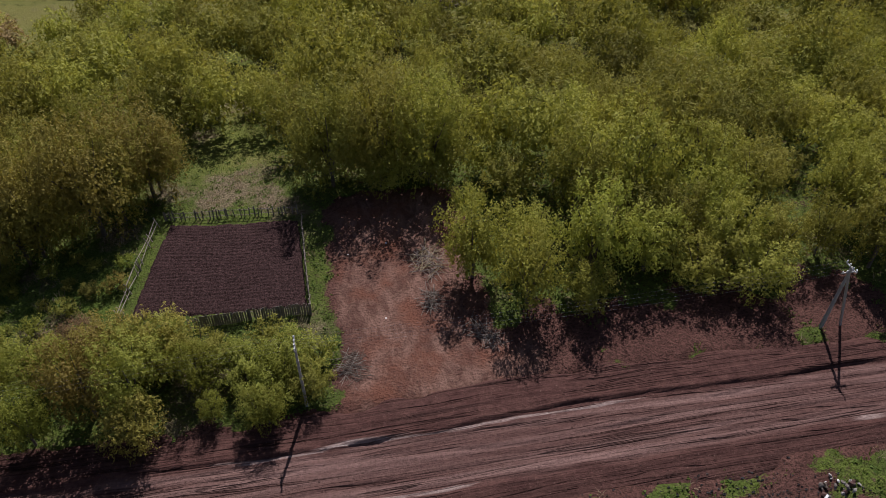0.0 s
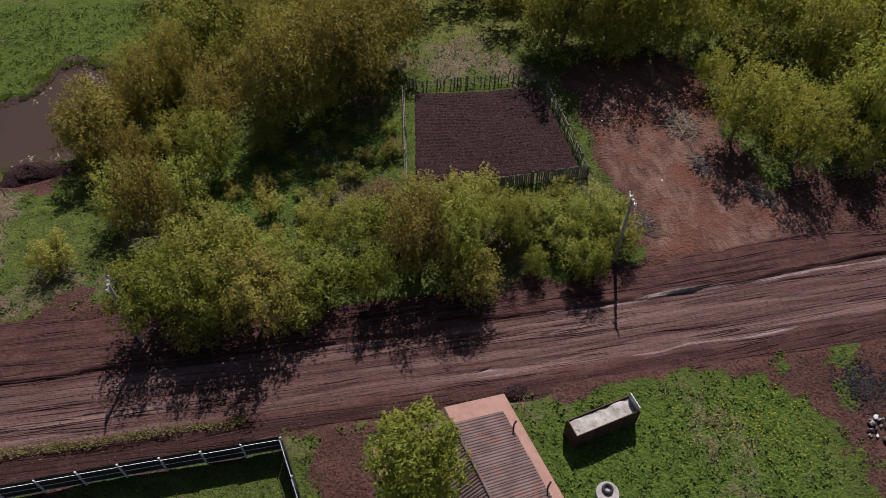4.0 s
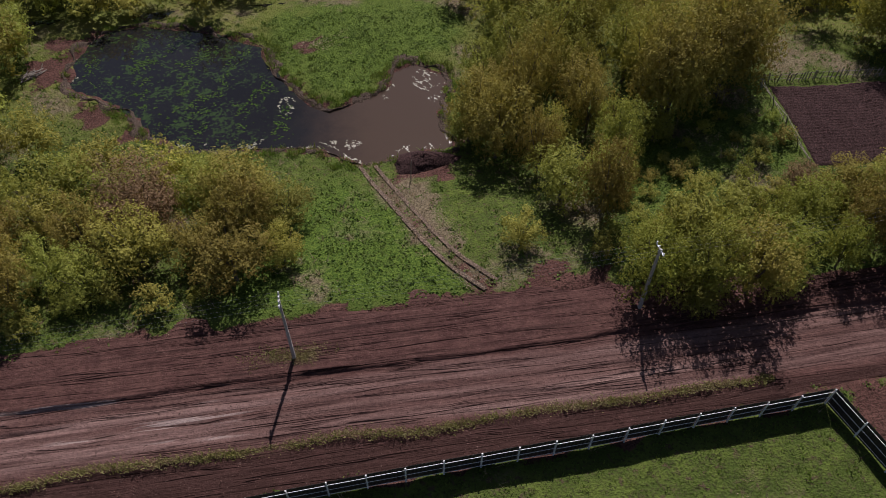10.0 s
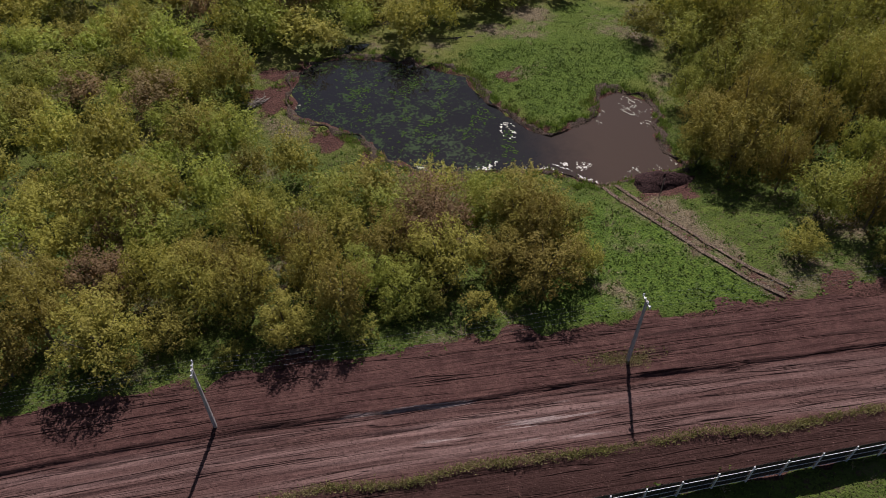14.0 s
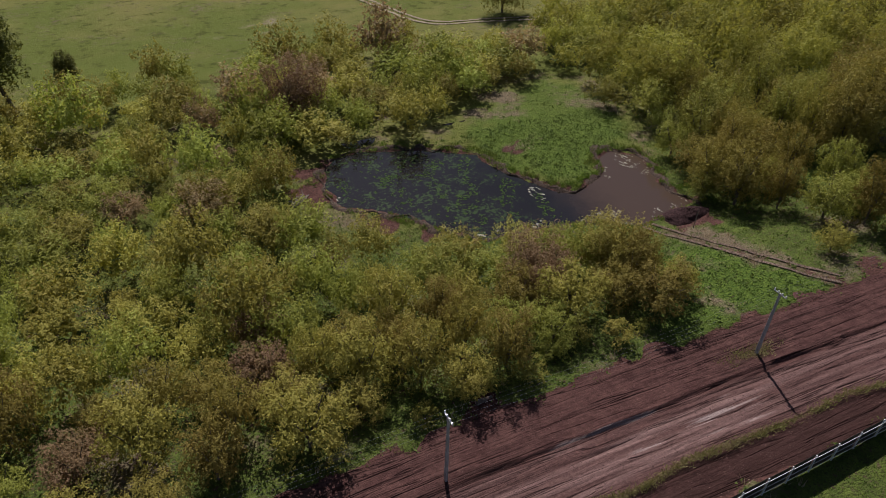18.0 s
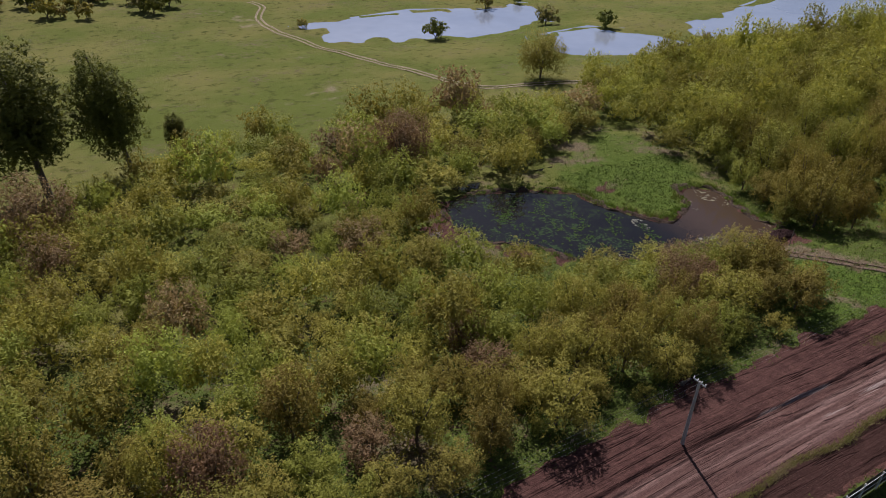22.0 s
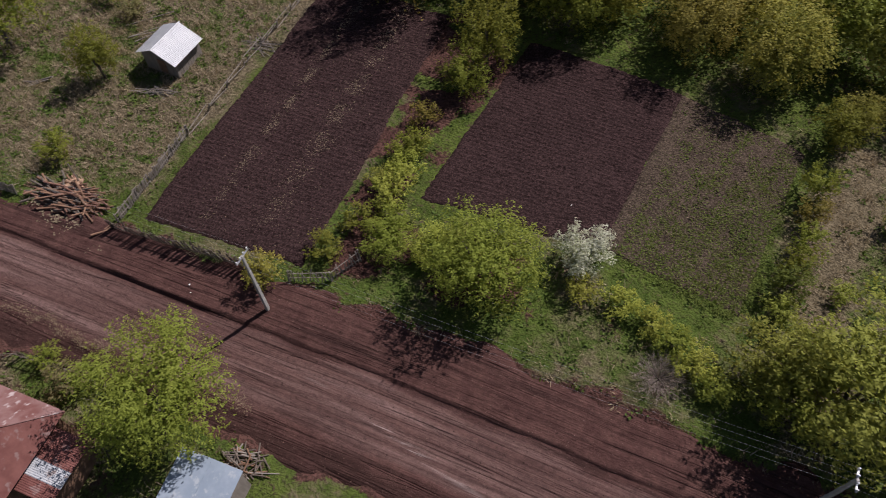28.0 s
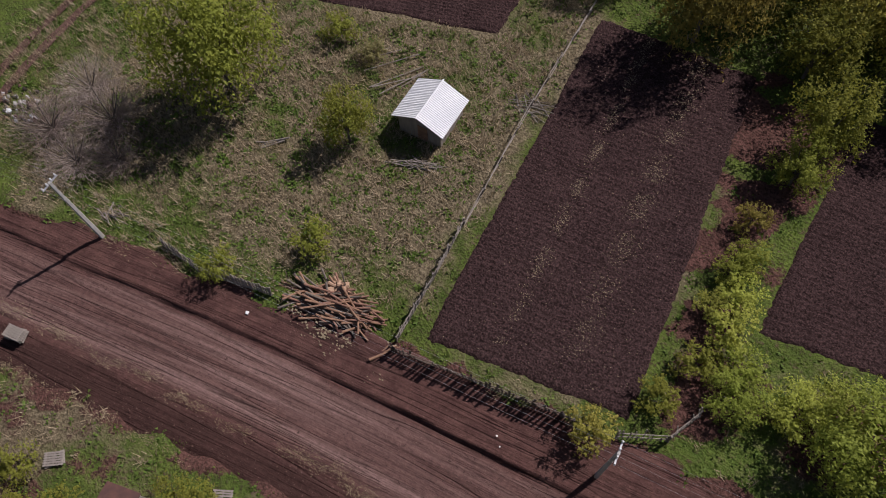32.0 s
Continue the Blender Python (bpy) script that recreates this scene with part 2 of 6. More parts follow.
TIN = plain("bare_tin", (0.42, 0.44, 0.47), (0.56, 0.58, 0.60), 0.6, 0.45, 0.1, metal=0.3, spots=(0.36, 0.30, 0.28))
TIN_DULL = plain("dull_grey_tin", (0.2, 0.18, 0.185), (0.29, 0.265, 0.27), 0.7, 0.5, 0.1, metal=0.2, spots=(0.2, 0.12, 0.11))
WHITE_SLATE = plain("white_slate", (0.66, 0.68, 0.70), (0.76, 0.77, 0.78), 0.8, 0.7, 0.2)
BRICK_RED = plain("fired_brick", (0.34, 0.14, 0.09), (0.44, 0.20, 0.13), 3.0, 0.9, 0.4)
STONE = plain("broken_concrete", (0.30, 0.28, 0.26), (0.44, 0.42, 0.39), 2.5, 0.9, 0.6)
STONE_DARK = plain("dirty_concrete", (0.13, 0.115, 0.10), (0.2, 0.18, 0.16), 2.5, 0.9, 0.6)
FRESH_CUT = plain("cut_timber_ends", (0.36, 0.23, 0.15), (0.44, 0.30, 0.20), 3.0, 0.8, 0.2)


# ---- mesh helpers ----
def mesh_np(name, verts, faces, material=None, smooth=False):
    verts, faces = np.asarray(verts, np.float32), np.asarray(faces, np.int32)
    me = bpy.data.meshes.new(name)
    n = faces.shape[1]
    me.vertices.add(len(verts))
    me.vertices.foreach_set("co", verts.ravel())
    me.loops.add(faces.size)
    me.loops.foreach_set("vertex_index", faces.ravel())
    me.polygons.add(len(faces))
    me.polygons.foreach_set("loop_start", np.arange(len(faces), dtype=np.int32) * n)
    me.polygons.foreach_set("loop_total", np.full(len(faces), n, np.int32))
    if smooth:
        me.polygons.foreach_set("use_smooth", np.ones(len(faces), bool))
    me.update(calc_edges=True)
    if material:
        me.materials.append(material)
    return me


def to_mesh(bm, name, material, smooth=False):
    me = bpy.data.meshes.new(name)
    bm.normal_update()
    bm.to_mesh(me)
    bm.free()
    if smooth:
        for p in me.polygons:
            p.use_smooth = True
    if material:
        me.materials.append(material)
    return me


def part(name, bm, material, parent, label="", at=None, smooth=False):
    me = bm if isinstance(bm, bpy.types.Mesh) else to_mesh(bm, name, material, smooth)
    ob = new(name, me)
    ob.parent = parent
    if at is not None:
        ob.matrix_basis = at
    if label:
        ob["label"] = label
    return ob


def thing(name, m, label, category, group="", kind=""):
    ob = new(name)
    ob.matrix_basis = m
    return tagged(ob, label, category, group, kind)


def box(bm, sx, sy, sz, m=None, bevel=0.0):
    """A box of these sizes, standing on z = 0 of m, its edges eased."""
    r = bmesh.ops.create_cube(bm, size=1.0, matrix=(m or Matrix()) @ Matrix.Translation((0, 0, sz / 2)) @ Matrix.Diagonal((sx, sy, sz, 1)))
    if bevel:
        es = list({e for v in r["verts"] for e in v.link_edges})
        bmesh.ops.bevel(bm, geom=es, offset=bevel, segments=1, affect="EDGES")
    return bm


def rod(bm, p, q, r1, r2=None, n=6):
    p, q = Vector(p), Vector(q)
    d = q - p
    m = Matrix.Translation((p + q) / 2) @ d.to_track_quat("Z", "Y").to_matrix().to_4x4()
    bmesh.ops.create_cone(bm, cap_ends=True, segments=n, radius1=r1, radius2=r1 if r2 is None else r2, depth=d.length, matrix=m)
    return bm


def tube(pts, radius, n=4):
    """One bent tube along points."""
    bm = bmesh.new()
    rings = []
    for i, p in enumerate(pts):
        d = (Vector(pts[min(i + 1, len(pts) - 1)]) - Vector(pts[max(i - 1, 0)])).to_track_quat("Z", "Y")
        rings.append([bm.verts.new(Vector(p) + d @ Vector((radius * math.cos(6.283 * j / n), radius * math.sin(6.283 * j / n), 0))) for j in range(n)])
    for r0, r1 in zip(rings, rings[1:]):
        for j in range(n):
            bm.faces.new((r0[j], r0[(j + 1) % n], r1[(j + 1) % n], r1[j]))
    bm.faces.new(rings[0][::-1]), bm.faces.new(rings[-1])
    return bm


def sheet(bm, m, w, l, wave=0.18, depth=0.03, thick=0.012):
    """A corrugated sheet, w across the waves (x) and l along them (y), with thickness."""
    n = max(4, int(w / wave * 4))
    top, low = [], []
    for i in range(n + 1):
        x = w * i / n - w / 2
        z = depth * math.sin(2 * math.pi * x / wave)
        top.append([bm.verts.new(m @ Vector((x, y, z + thick))) for y in (0, l)])
        low.append([bm.verts.new(m @ Vector((x, y, z))) for y in (0, l)])
    for i in range(n):
        bm.faces.new((top[i][0], top[i + 1][0], top[i + 1][1], top[i][1]))
        bm.faces.new((low[i][1], low[i + 1][1], low[i + 1][0], low[i][0]))
        bm.faces.new((low[i][0], low[i + 1][0], top[i + 1][0], top[i][0]))
        bm.faces.new((top[i][1], top[i + 1][1], low[i + 1][1], low[i][1]))
    return bm


# ---- the lie of the land ----
def sstep(a, b, x):
    t = np.clip((x - a) / (b - a), 0, 1)
    return t * t * (3 - 2 * t)


def away(pts, X, Y):
    """Distance to a polygon's outline, negative inside."""
    X, Y = np.asarray(X, float), np.asarray(Y, float)
    best = np.full(X.shape, 1e9)
    inside = np.zeros(X.shape, bool)
    for (ax, ay), (bx, by) in zip(pts, pts[1:] + pts[:1]):
        dx, dy = bx - ax, by - ay
        t = np.clip(((X - ax) * dx + (Y - ay) * dy) / (dx * dx + dy * dy), 0, 1)
        best = np.minimum(best, np.hypot(X - ax - t * dx, Y - ay - t * dy))
        if dy:
            inside ^= ((ay > Y) != (by > Y)) & (X < (bx - ax) * (Y - ay) / dy + ax)
    return np.where(inside, -best, best)


def wobble(X, Y, size, seed=0):
    """Smooth random field of about -1 to 1."""
    r = np.random.default_rng(seed)
    out = np.zeros(np.shape(X))
    for k in range(9):
        a, f, ph = r.uniform(0, 6.283), r.uniform(0.6, 2.2) / size, r.uniform(0, 6.283)
        out = out + np.sin((np.cos(a) * X + np.sin(a) * Y) * f * 6.283 + ph) * 0.36
    return out


POND = [(-92.6, 73.0), (-93.0, 78.8), (-90.8, 83.6), (-86.5, 84.8), (-78.6, 82.5), (-71.6, 78.7), (-70.6, 74), (-65.8, 65.6), (-62.6, 65), (-57.6, 67.6),
        (-56, 71.3), (-53.5, 72), (-50.4, 69), (-52.4, 62), (-51.4, 57), (-56, 56.3), (-61.3, 55.6), (-66, 58.8), (-72, 59.6), (-79, 60.3), (-83, 63.4), (-84.5, 66.6), (-88.4, 70)]
LAKES = [(-15.3, [(-62, 227), (-40, 229), (-20, 230), (5, 223), (17, 230), (25, 219), (16, 204), (-8, 193), (-19, 195), (-43, 202), (-60, 208)]),
         (-11.5, [(-12, 162), (-7, 174), (14, 175), (27, 165), (35, 155), (32, 147), (15, 146), (0, 153)]),
         (-11.5, [(34, 168), (60, 172), (110, 186), (190, 190), (190, 150), (112, 146), (62, 150), (38, 156)])]
RIVER = [(-900, 900), (-420, 420), (-150, 330), (-75, 284), (-30, 292), (30, 268), (90, 252), (200, 240), (500, 190), (1400, 60), (1400, 900)]
RIVER_Z = -16.9


def lie(X, Y):
    zr = -0.5 + 1.2 * sstep(125, 195, -X)
    w = sstep(15, 45, -X) * (1 - sstep(112, 150, -X))
    y0, y1 = 52 - 18 * w, 88 - 28 * w
    return zr - 4.35 * sstep(y0, y1, Y) - np.clip(Y - 85, 0, 150) * 0.078


def ground_z(X, Y):
    X, Y = np.asarray(X, float), np.asarray(Y, float)
    z = lie(X, Y) + 0.10 * wobble(X, Y, 16, 3) + 0.05 * wobble(X, Y, 5, 4)
    d = away(POND, X, Y) + 0.3 * wobble(X, Y, 5.5, 133)
    z = np.where(d < 1.2, np.minimum(z, -5.1 + np.where(d > 0, 0.42, 0.2) * d), z)
    for level, pts in LAKES + [(RIVER_Z, RIVER)]:
        d = away(pts, X, Y) + 2.5 * wobble(X, Y, 22, 6)
        k = 1 - sstep(0, 26, d)
        z = z * (1 - k) + (level + 0.1) * k
        z = np.where(d < 4, np.minimum(z, level + np.clip(0.12 * d, -0.7, 0.5)), z)
    return z


# centre line of the road, south to north offsets of its edges: x, y, bare earth to the south, to the north
LINE = [(70, 29.2, 5.0, 3.6), (34, 28.6, 5.0, 5.0), (14, 28.0, 5.2, 6.0), (-6, 26.8, 4.2, 5.4), (-33, 26.3, 4.6, 5.6), (-44, 26.3, 5.8, 8.0), (-60, 26.4, 6.2, 8.0),
        (-100, 26.4, 6.6, 7.2), (-118, 25.4, 6.4, 6.4), (-134, 23.2, 4.6, 5.2), (-150, 20.3, 4.6, 5.4), (-166, 17.1, 4.6, 6.6), (-182, 14.3, 4.8, 7.0), (-201, 10.0, 5.0, 6.2),
        (-214, 7.3, 5.2, 6.0), (-233, 2.5, 5.6, 4.6), (-275, -9.5, 5.6, 4.4)]
LX = np.array([p[0] for p in LINE[::-1]], float)


def road_at(x):
    """Centre y and the two earth widths at x, smoothed."""
    out = []
    for k in (1, 2, 3):
        ys = np.array([p[k] for p in LINE[::-1]], float)
        out.append(sum(np.interp(x + o, LX, ys) for o in (-9, -4.5, 0, 4.5, 9)) / 5)
    return out


def road_v(X, Y):
    """Signed distance north of the road's centre line."""
    yc = road_at(X)[0]
    slope = (road_at(X + 1)[0] - road_at(X - 1)[0]) / 2
    return (Y - yc) / np.sqrt(1 + slope * slope)


CLEARING = [(-3.4, 59), (-3.2, 51), (-3.4, 43), (-2.2, 40.0), (-3.4, 33), (-7, 29), (16, 29), (13, 36), (9.5, 42), (9.5, 51), (10, 59), (3, 60)]
BEDS = [("bed_a", [(-20.1, 44.0), (-5.1, 43.2), (-6.0, 55.5), (-18.6, 56.7)], 0), ("bed_b", [(-213.2, 14.6), (-200.2, 18.2), (-206.3, 46.0), (-219.0, 44.0)], 1),
        ("bed_c", [(-197.2, 27.6), (-183.4, 31.2), (-184.9, 48.8), (-199.0, 47.2)], 1), ("bed_d", [(-165.5, 72.0), (-156.4, 70.5), (-157.8, 84.2), (-167, 86)], 0),
        ("bed_e", [(-239.5, 31.0), (-224.2, 37.6), (-227, 52), (-243, 49)], 1)]
PLOT = [(-182.8, 30.4), (-174.2, 30.4), (-172.4, 34), (-174.6, 48.3), (-184.2, 48.4)]
TRACK = [(-62, 55.5), (-60, 56), (-57.2, 47.8), (-55.6, 43.2), (-53.5, 38.5), (-50.6, 34.8), (-54.2, 34), (-56.4, 38.2), (-58.2, 42.8), (-59.8, 47.4)]
PADDOCK = [(-31.2, 21.3), (-68.4, 19.9), (-100, 18.7), (-120.7, 17.6), (-118.6, 8), (-117, -6), (-26, -6), (-29.0, 13.5)]


# outlines of the thickets
WEST = [(-109, 36), (-94, 36.5), (-80, 38), (-69.5, 38.5), (-66.5, 44), (-66.5, 49.5), (-76, 52.3), (-86, 57), (-95, 62), (-101, 67), (-99.5, 76), (-97, 92), (-101, 108), (-106, 121), (-126, 115),
        (-141, 103), (-149, 100), (-156, 96), (-152, 78), (-158, 66), (-160, 54), (-154, 47), (-147, 43), (-139, 33), (-128, 33)]
NORTH = [(-98, 90), (-94, 87.5), (-87, 87), (-79, 85.5), (-73, 88.5), (-67, 92), (-58, 95.5), (-51.5, 99), (-48.5, 105), (-51, 112), (-62, 122), (-78, 123), (-91, 122), (-97, 118), (-99, 104)]
EAST = [(-44, 104), (-37, 121), (4, 130), (30, 130), (60, 122), (105, 112), (112, 52), (80, 44), (62, 42), (38, 40.0), (20, 39.4), (12, 40.4), (8.6, 44), (8.8, 50), (9.5, 54), (7, 58.5), (-3, 59.5), (-4.8, 63), (-6.5, 70.5), (-13, 76), (-30, 80), (-43, 76), (-47, 84)]
GROVE = [(-50, 56), (-47, 64), (-46, 73), (-33, 76), (-17, 70), (-19.5, 61.5), (-21.5, 59), (-22.5, 54), (-29, 52.5), (-36, 52.5), (-38, 44), (-43, 40), (-47, 47)]
ROW = [(-41, 31), (-41, 37), (-33, 38), (-26, 38), (-21, 38.8), (-10, 38), (-7, 35.6), (-5.5, 33), (-8, 31.2), (-20, 31.5), (-28, 31)]
BACK = [(-226, 54), (-226, 74), (-168, 70), (-156, 66), (-158, 55), (-172, 53), (-190, 54), (-205, 55)]


def masks(X, Y):
    """Bare earth, dry straw and lush growth at each place."""
    v = road_v(X, Y)
    yc, south, north = road_at(X)
    n = wobble(X, Y, 5, 8)
    earth = sstep(0.5, -0.5, -(np.maximum(v - north, -south - v)) * -1 + 0.5 * n)
    earth = np.maximum(earth, 1 - sstep(-0.6, 0.6, away(CLEARING, X, Y) + 0.6 * n))
    earth = np.maximum(earth, 0.5 * (1 - sstep(-0.9, 0.6, away(TRACK, X, Y) + 0.5 * n)))
    pond = away(POND, X, Y) + 0.8 * wobble(X, Y, 3, 9)
    earth = np.maximum(earth, 0.85 * (1 - sstep(0.1, 1.3, pond)))
    for px, py, r in ((-95.6, 76, 3.0), (-94.6, 81, 2.4), (-88.6, 67.4, 2.4), (-84.2, 63.4, 1.6), (-65.8, 77.6, 1.6), (-47.2, 33.6, 3.2), (-44, 32.8, 2.4), (-55.5, 53.6, 3.4), (11, 19.5, 4.0), (3, 21.5, 2.0), (-27.5, 17.5, 2.2), (-166, 90, 5), (-92, 34, 2), (6.3, 17.5, 1.6), (6.6, 13, 1.6), (6.8, 9, 1.6), (6.0, 21, 2.0), (14, 36, 5), (22, 36, 5), (30, 36.5, 5), (39, 37, 5), (14, 19.5, 4), (19.5, 18, 4.5), (26.5, 18.5, 5), (7, 5, 1.6), (7.2, 17, 2.4), (8.2, 12, 2.2), (11.5, 16.5, 2.4), (15, 22, 2.2), (-200.4, 26, 2.2), (-201.2, 31, 2.4), (-201.4, 36, 3), (-204, 42, 4), (-199.5, 42, 2.5), (-197.6, 22.6, 3), (-190, 25, 3)):
        earth = np.maximum(earth, 0.9 * (1 - sstep(r - 1.2, r + 0.8, np.hypot(X - px, Y - py) + 1.0 * n)))
    earth = np.maximum(earth, 0.95 * (1 - sstep(-0.5, 0.5, away([(-29.8, 22), (-26.4, 22), (-25.6, 15), (-24.2, 8), (-26.4, 8), (-28.4, 15)], X, Y) + 0.4 * n)))
    straw = 0.22 + 0.22 * wobble(X, Y, 14, 10) * (1 - sstep(92, 110, Y))
    straw = straw + 0.55 * (1 - sstep(-3, 3, away([(-250, 8), (-214, 15), (-219, 48), (-250, 40)], X, Y)))
    straw = straw + 0.3 * (1 - sstep(-3, 3, away([(-172, 28), (-150, 30), (-146, 42), (-160, 52), (-176, 50)], X, Y)))
    straw = straw + 0.3 * (1 - sstep(-4, 6, away([(-72, 84), (-52, 78), (-50, 100), (-66, 92)], X, Y))) + 0.06 * sstep(95, 125, Y)
    straw = straw + 0.5 * (1 - sstep(-0.7, 0.5, away(TRACK, X, Y) + 0.4 * n))
    straw = straw + 0.9 * (1 - sstep(-0.3, 0.5, away([(-57.5, 51.5), (-56.2, 51.5), (-55.2, 44), (-54.2, 41), (-55.4, 40.6), (-56.6, 44)], X, Y) + 0.35 * n))
    straw = straw + 0.45 * (1 - sstep(-1, 1.5, away([(-16.5, 58.5), (-8, 58.5), (-8, 67), (-15.5, 67)], X, Y) + 0.6 * n))
    straw = straw + 0.8 * (1 - sstep(-0.6, 0.6, away([(-170.6, 34), (-167.6, 34), (-168.6, 43), (-170, 51), (-172.4, 51), (-171.4, 43)], X, Y) + 0.5 * n))
    bend_green = 1 - sstep(-1.5, 1.5, away([(-199, 16.5), (-180, 20.5), (-168, 24), (-169, 31), (-182, 30), (-197, 26)], X, Y))
    yard = 1 - sstep(-2, 2, away([(-240, -9), (-235, -2), (-214, 1), (-200, 4), (-196, -9)], X, Y))
    straw, earth = straw + 0.35 * yard, np.maximum(earth, yard * (0.36 + 0.16 * n))
    gap = 1 - sstep(-2, 2, away([(-40, 42), (-21.5, 43), (-20, 58), (-38, 54)], X, Y))
    straw, lush_gap = straw + 0.12 * gap, gap
    bend = 1 - sstep(-2, 2, away([(-201, 15), (-180, 19), (-158, 25), (-160, 31), (-182, 30), (-199, 27)], X, Y))
    straw, earth = straw + 0.2 * bend, np.maximum(earth, bend * (0.22 + 0.14 * n))
    straw = straw - 0.3 * (1 - sstep(-3, 1, away(PADDOCK, X, Y))) - 0.4 * (1 - sstep(-1, 4, away([(-72, 77), (-70, 84), (-50, 82), (-48, 76), (-56, 69), (-64, 65)], X, Y)))
    lush = 1 - sstep(-2, 2, away([(-74, 34.5), (-53, 34.5), (-57, 46), (-64, 53), (-70, 44)], X, Y))
    lush = np.maximum(lush, 1 - sstep(-1.5, 1.5, away([(-160, 26.8), (-143, 29.8), (-143, 33), (-158, 31.5)], X, Y)))
    lush = np.maximum(lush, 1 - sstep(-2, 2, away([(-15, 22), (4, 22), (3, 6), (-16, 6)], X, Y)))
    lush = np.maximum(lush, 0.8 * (1 - sstep(-2, 2, away([(-71, 76.5), (-70, 84), (-60, 93), (-49, 99), (-45, 88), (-48, 76), (-56, 70), (-64, 66)], X, Y) + 1.2 * n)))
    for pts in (WEST, EAST, GROVE, NORTH, BACK):
        earth = np.maximum(earth, 0.36 * (1 - sstep(-2.5, 1.0, away(pts, X, Y) + n)))
    lush = np.maximum(np.maximum(lush, 0.75 * lush_gap), 0.35 * bend_green)
    pad = np.maximum(1 - sstep(-2.0, 0.3, away(CLEARING, X, Y) + 0.8 * n), 0.3 * (1 - sstep(-1.2, 0.3, away(TRACK, X, Y))))
    return np.clip(earth, 0, 1), np.clip(straw, 0, 1), np.clip(lush, 0, 1), np.clip(pad, 0, 1)


def ground_material():
    m, nt, b = shader("ground")
    a = nt.nodes.new("ShaderNodeAttribute")
    a.attribute_name = "cover"
    sep = nt.nodes.new("ShaderNodeSeparateColor")
    nt.links.new(a.outputs["Color"], sep.inputs["Color"])
    v = coords(nt)
    big, mid, fine = grain(nt, v, 0.09), grain(nt, v, 0.8), grain(nt, v, 5.0, 8)
    green = mix(nt, ramp(nt, mid, 0.35, 0.68), (0.062, 0.09, 0.02), (0.1, 0.135, 0.028))
    green = mix(nt, ramp(nt, fine, 0.45, 0.7), green, (0.045, 0.045, 0.02))
    green = mix(nt, ramp(nt, grain(nt, v, 1.7, 8, 0.7), 0.55, 0.66), green, (0.085, 0.062, 0.04))
    lush = mix(nt, ramp(nt, fine, 0.4, 0.62), (0.045, 0.08, 0.015), (0.1, 0.148, 0.026))
    dry = mix(nt, ramp(nt, fine, 0.35, 0.65), (0.085, 0.068, 0.042), (0.2, 0.165, 0.105))
    sward = mix(nt, ramp(nt, grain(nt, v, 0.03, 8, 0.65), 0.4, 0.62), (0.1, 0.123, 0.028), (0.152, 0.149, 0.047))
    sward = mix(nt, ramp(nt, grain(nt, v, 0.35, 8, 0.7), 0.52, 0.66), sward, (0.065, 0.075, 0.018))
    sward = mix(nt, ramp(nt, grain(nt, v, 0.045, 6, 0.6), 0.64, 0.70), sward, (0.21, 0.19, 0.11))
    north = nt.nodes.new("ShaderNodeSeparateXYZ")
    nt.links.new(v, north.inputs["Vector"])
    green = mix(nt, ramp(nt, north.outputs["Y"], 60.0, 72.0), green, sward)
    green = mix(nt, sep.outputs["Blue"], green, lush)
    s = calc(nt, "ADD", sep.outputs["Green"], calc(nt, "SUBTRACT", calc(nt, "ADD", mid, big), 1.0))
    green = mix(nt, ramp(nt, s, 0.3, 0.75), green, dry)
    earth = mix(nt, ramp(nt, mid, 0.35, 0.65), (0.085, 0.043, 0.036), (0.12, 0.062, 0.051))
    earth = mix(nt, ramp(nt, fine, 0.42, 0.66), earth, (0.045, 0.026, 0.021))
    e = calc(nt, "ADD", sep.outputs["Red"], calc(nt, "MULTIPLY", calc(nt, "SUBTRACT", calc(nt, "ADD", mid, fine), 1.0), 0.9))
    tracks = grain(nt, coords(nt, (1.0, 0.4, 1)), 0.8, 8, 0.7, 1.2)
    tan = mix(nt, ramp(nt, tracks, 0.38, 0.62), (0.205, 0.125, 0.097), (0.105, 0.058, 0.045))
    tan = mix(nt, ramp(nt, grain(nt, v, 0.28, 6, 0.6), 0.42, 0.66), tan, (0.15, 0.068, 0.046))
    tan = mix(nt, ramp(nt, fine, 0.56, 0.72), tan, (0.07, 0.042, 0.035))
    earth = mix(nt, calc(nt, "MULTIPLY", a.outputs["Alpha"], ramp(nt, big, 0.25, 0.5)), earth, tan)
    col = mix(nt, ramp(nt, e, 0.4, 0.6), green, earth)
    nt.links.new(col, b.inputs["Base Color"])
    b.inputs["Roughness"].default_value = 0.95
    b.inputs["Specular IOR Level"].default_value = 0.03
    relief(nt, b, calc(nt, "ADD", mid, fine), 1.0, 0.25)
    return m


def cover_attribute(me, X, Y):
    e, s, l, p = masks(X, Y)
    at = me.attributes.new("cover", "FLOAT_COLOR", "POINT")
    at.data.foreach_set("color", np.stack([e, s, l, p], -1).astype(np.float32).ravel())


def steps_out(a, b, step, far, grow=1.18, back=1.18):
    mid = np.arange(a, b + step / 2, step)
    lo, hi, g, h = [a], [b], step, step
    while lo[-1] > -far:
        g *= back
        lo.append(lo[-1] - g)
    while hi[-1] < far:
        h *= grow
        hi.append(hi[-1] + h)
    return np.concatenate([np.array(lo[:0:-1]), mid, np.array(hi[1:])])


def grid_faces(nx, ny):
    i = np.arange(nx * ny).reshape(nx, ny)
    return np.stack([i[:-1, :-1], i[1:, :-1], i[1:, 1:], i[:-1, 1:]], -1).reshape(-1, 4)


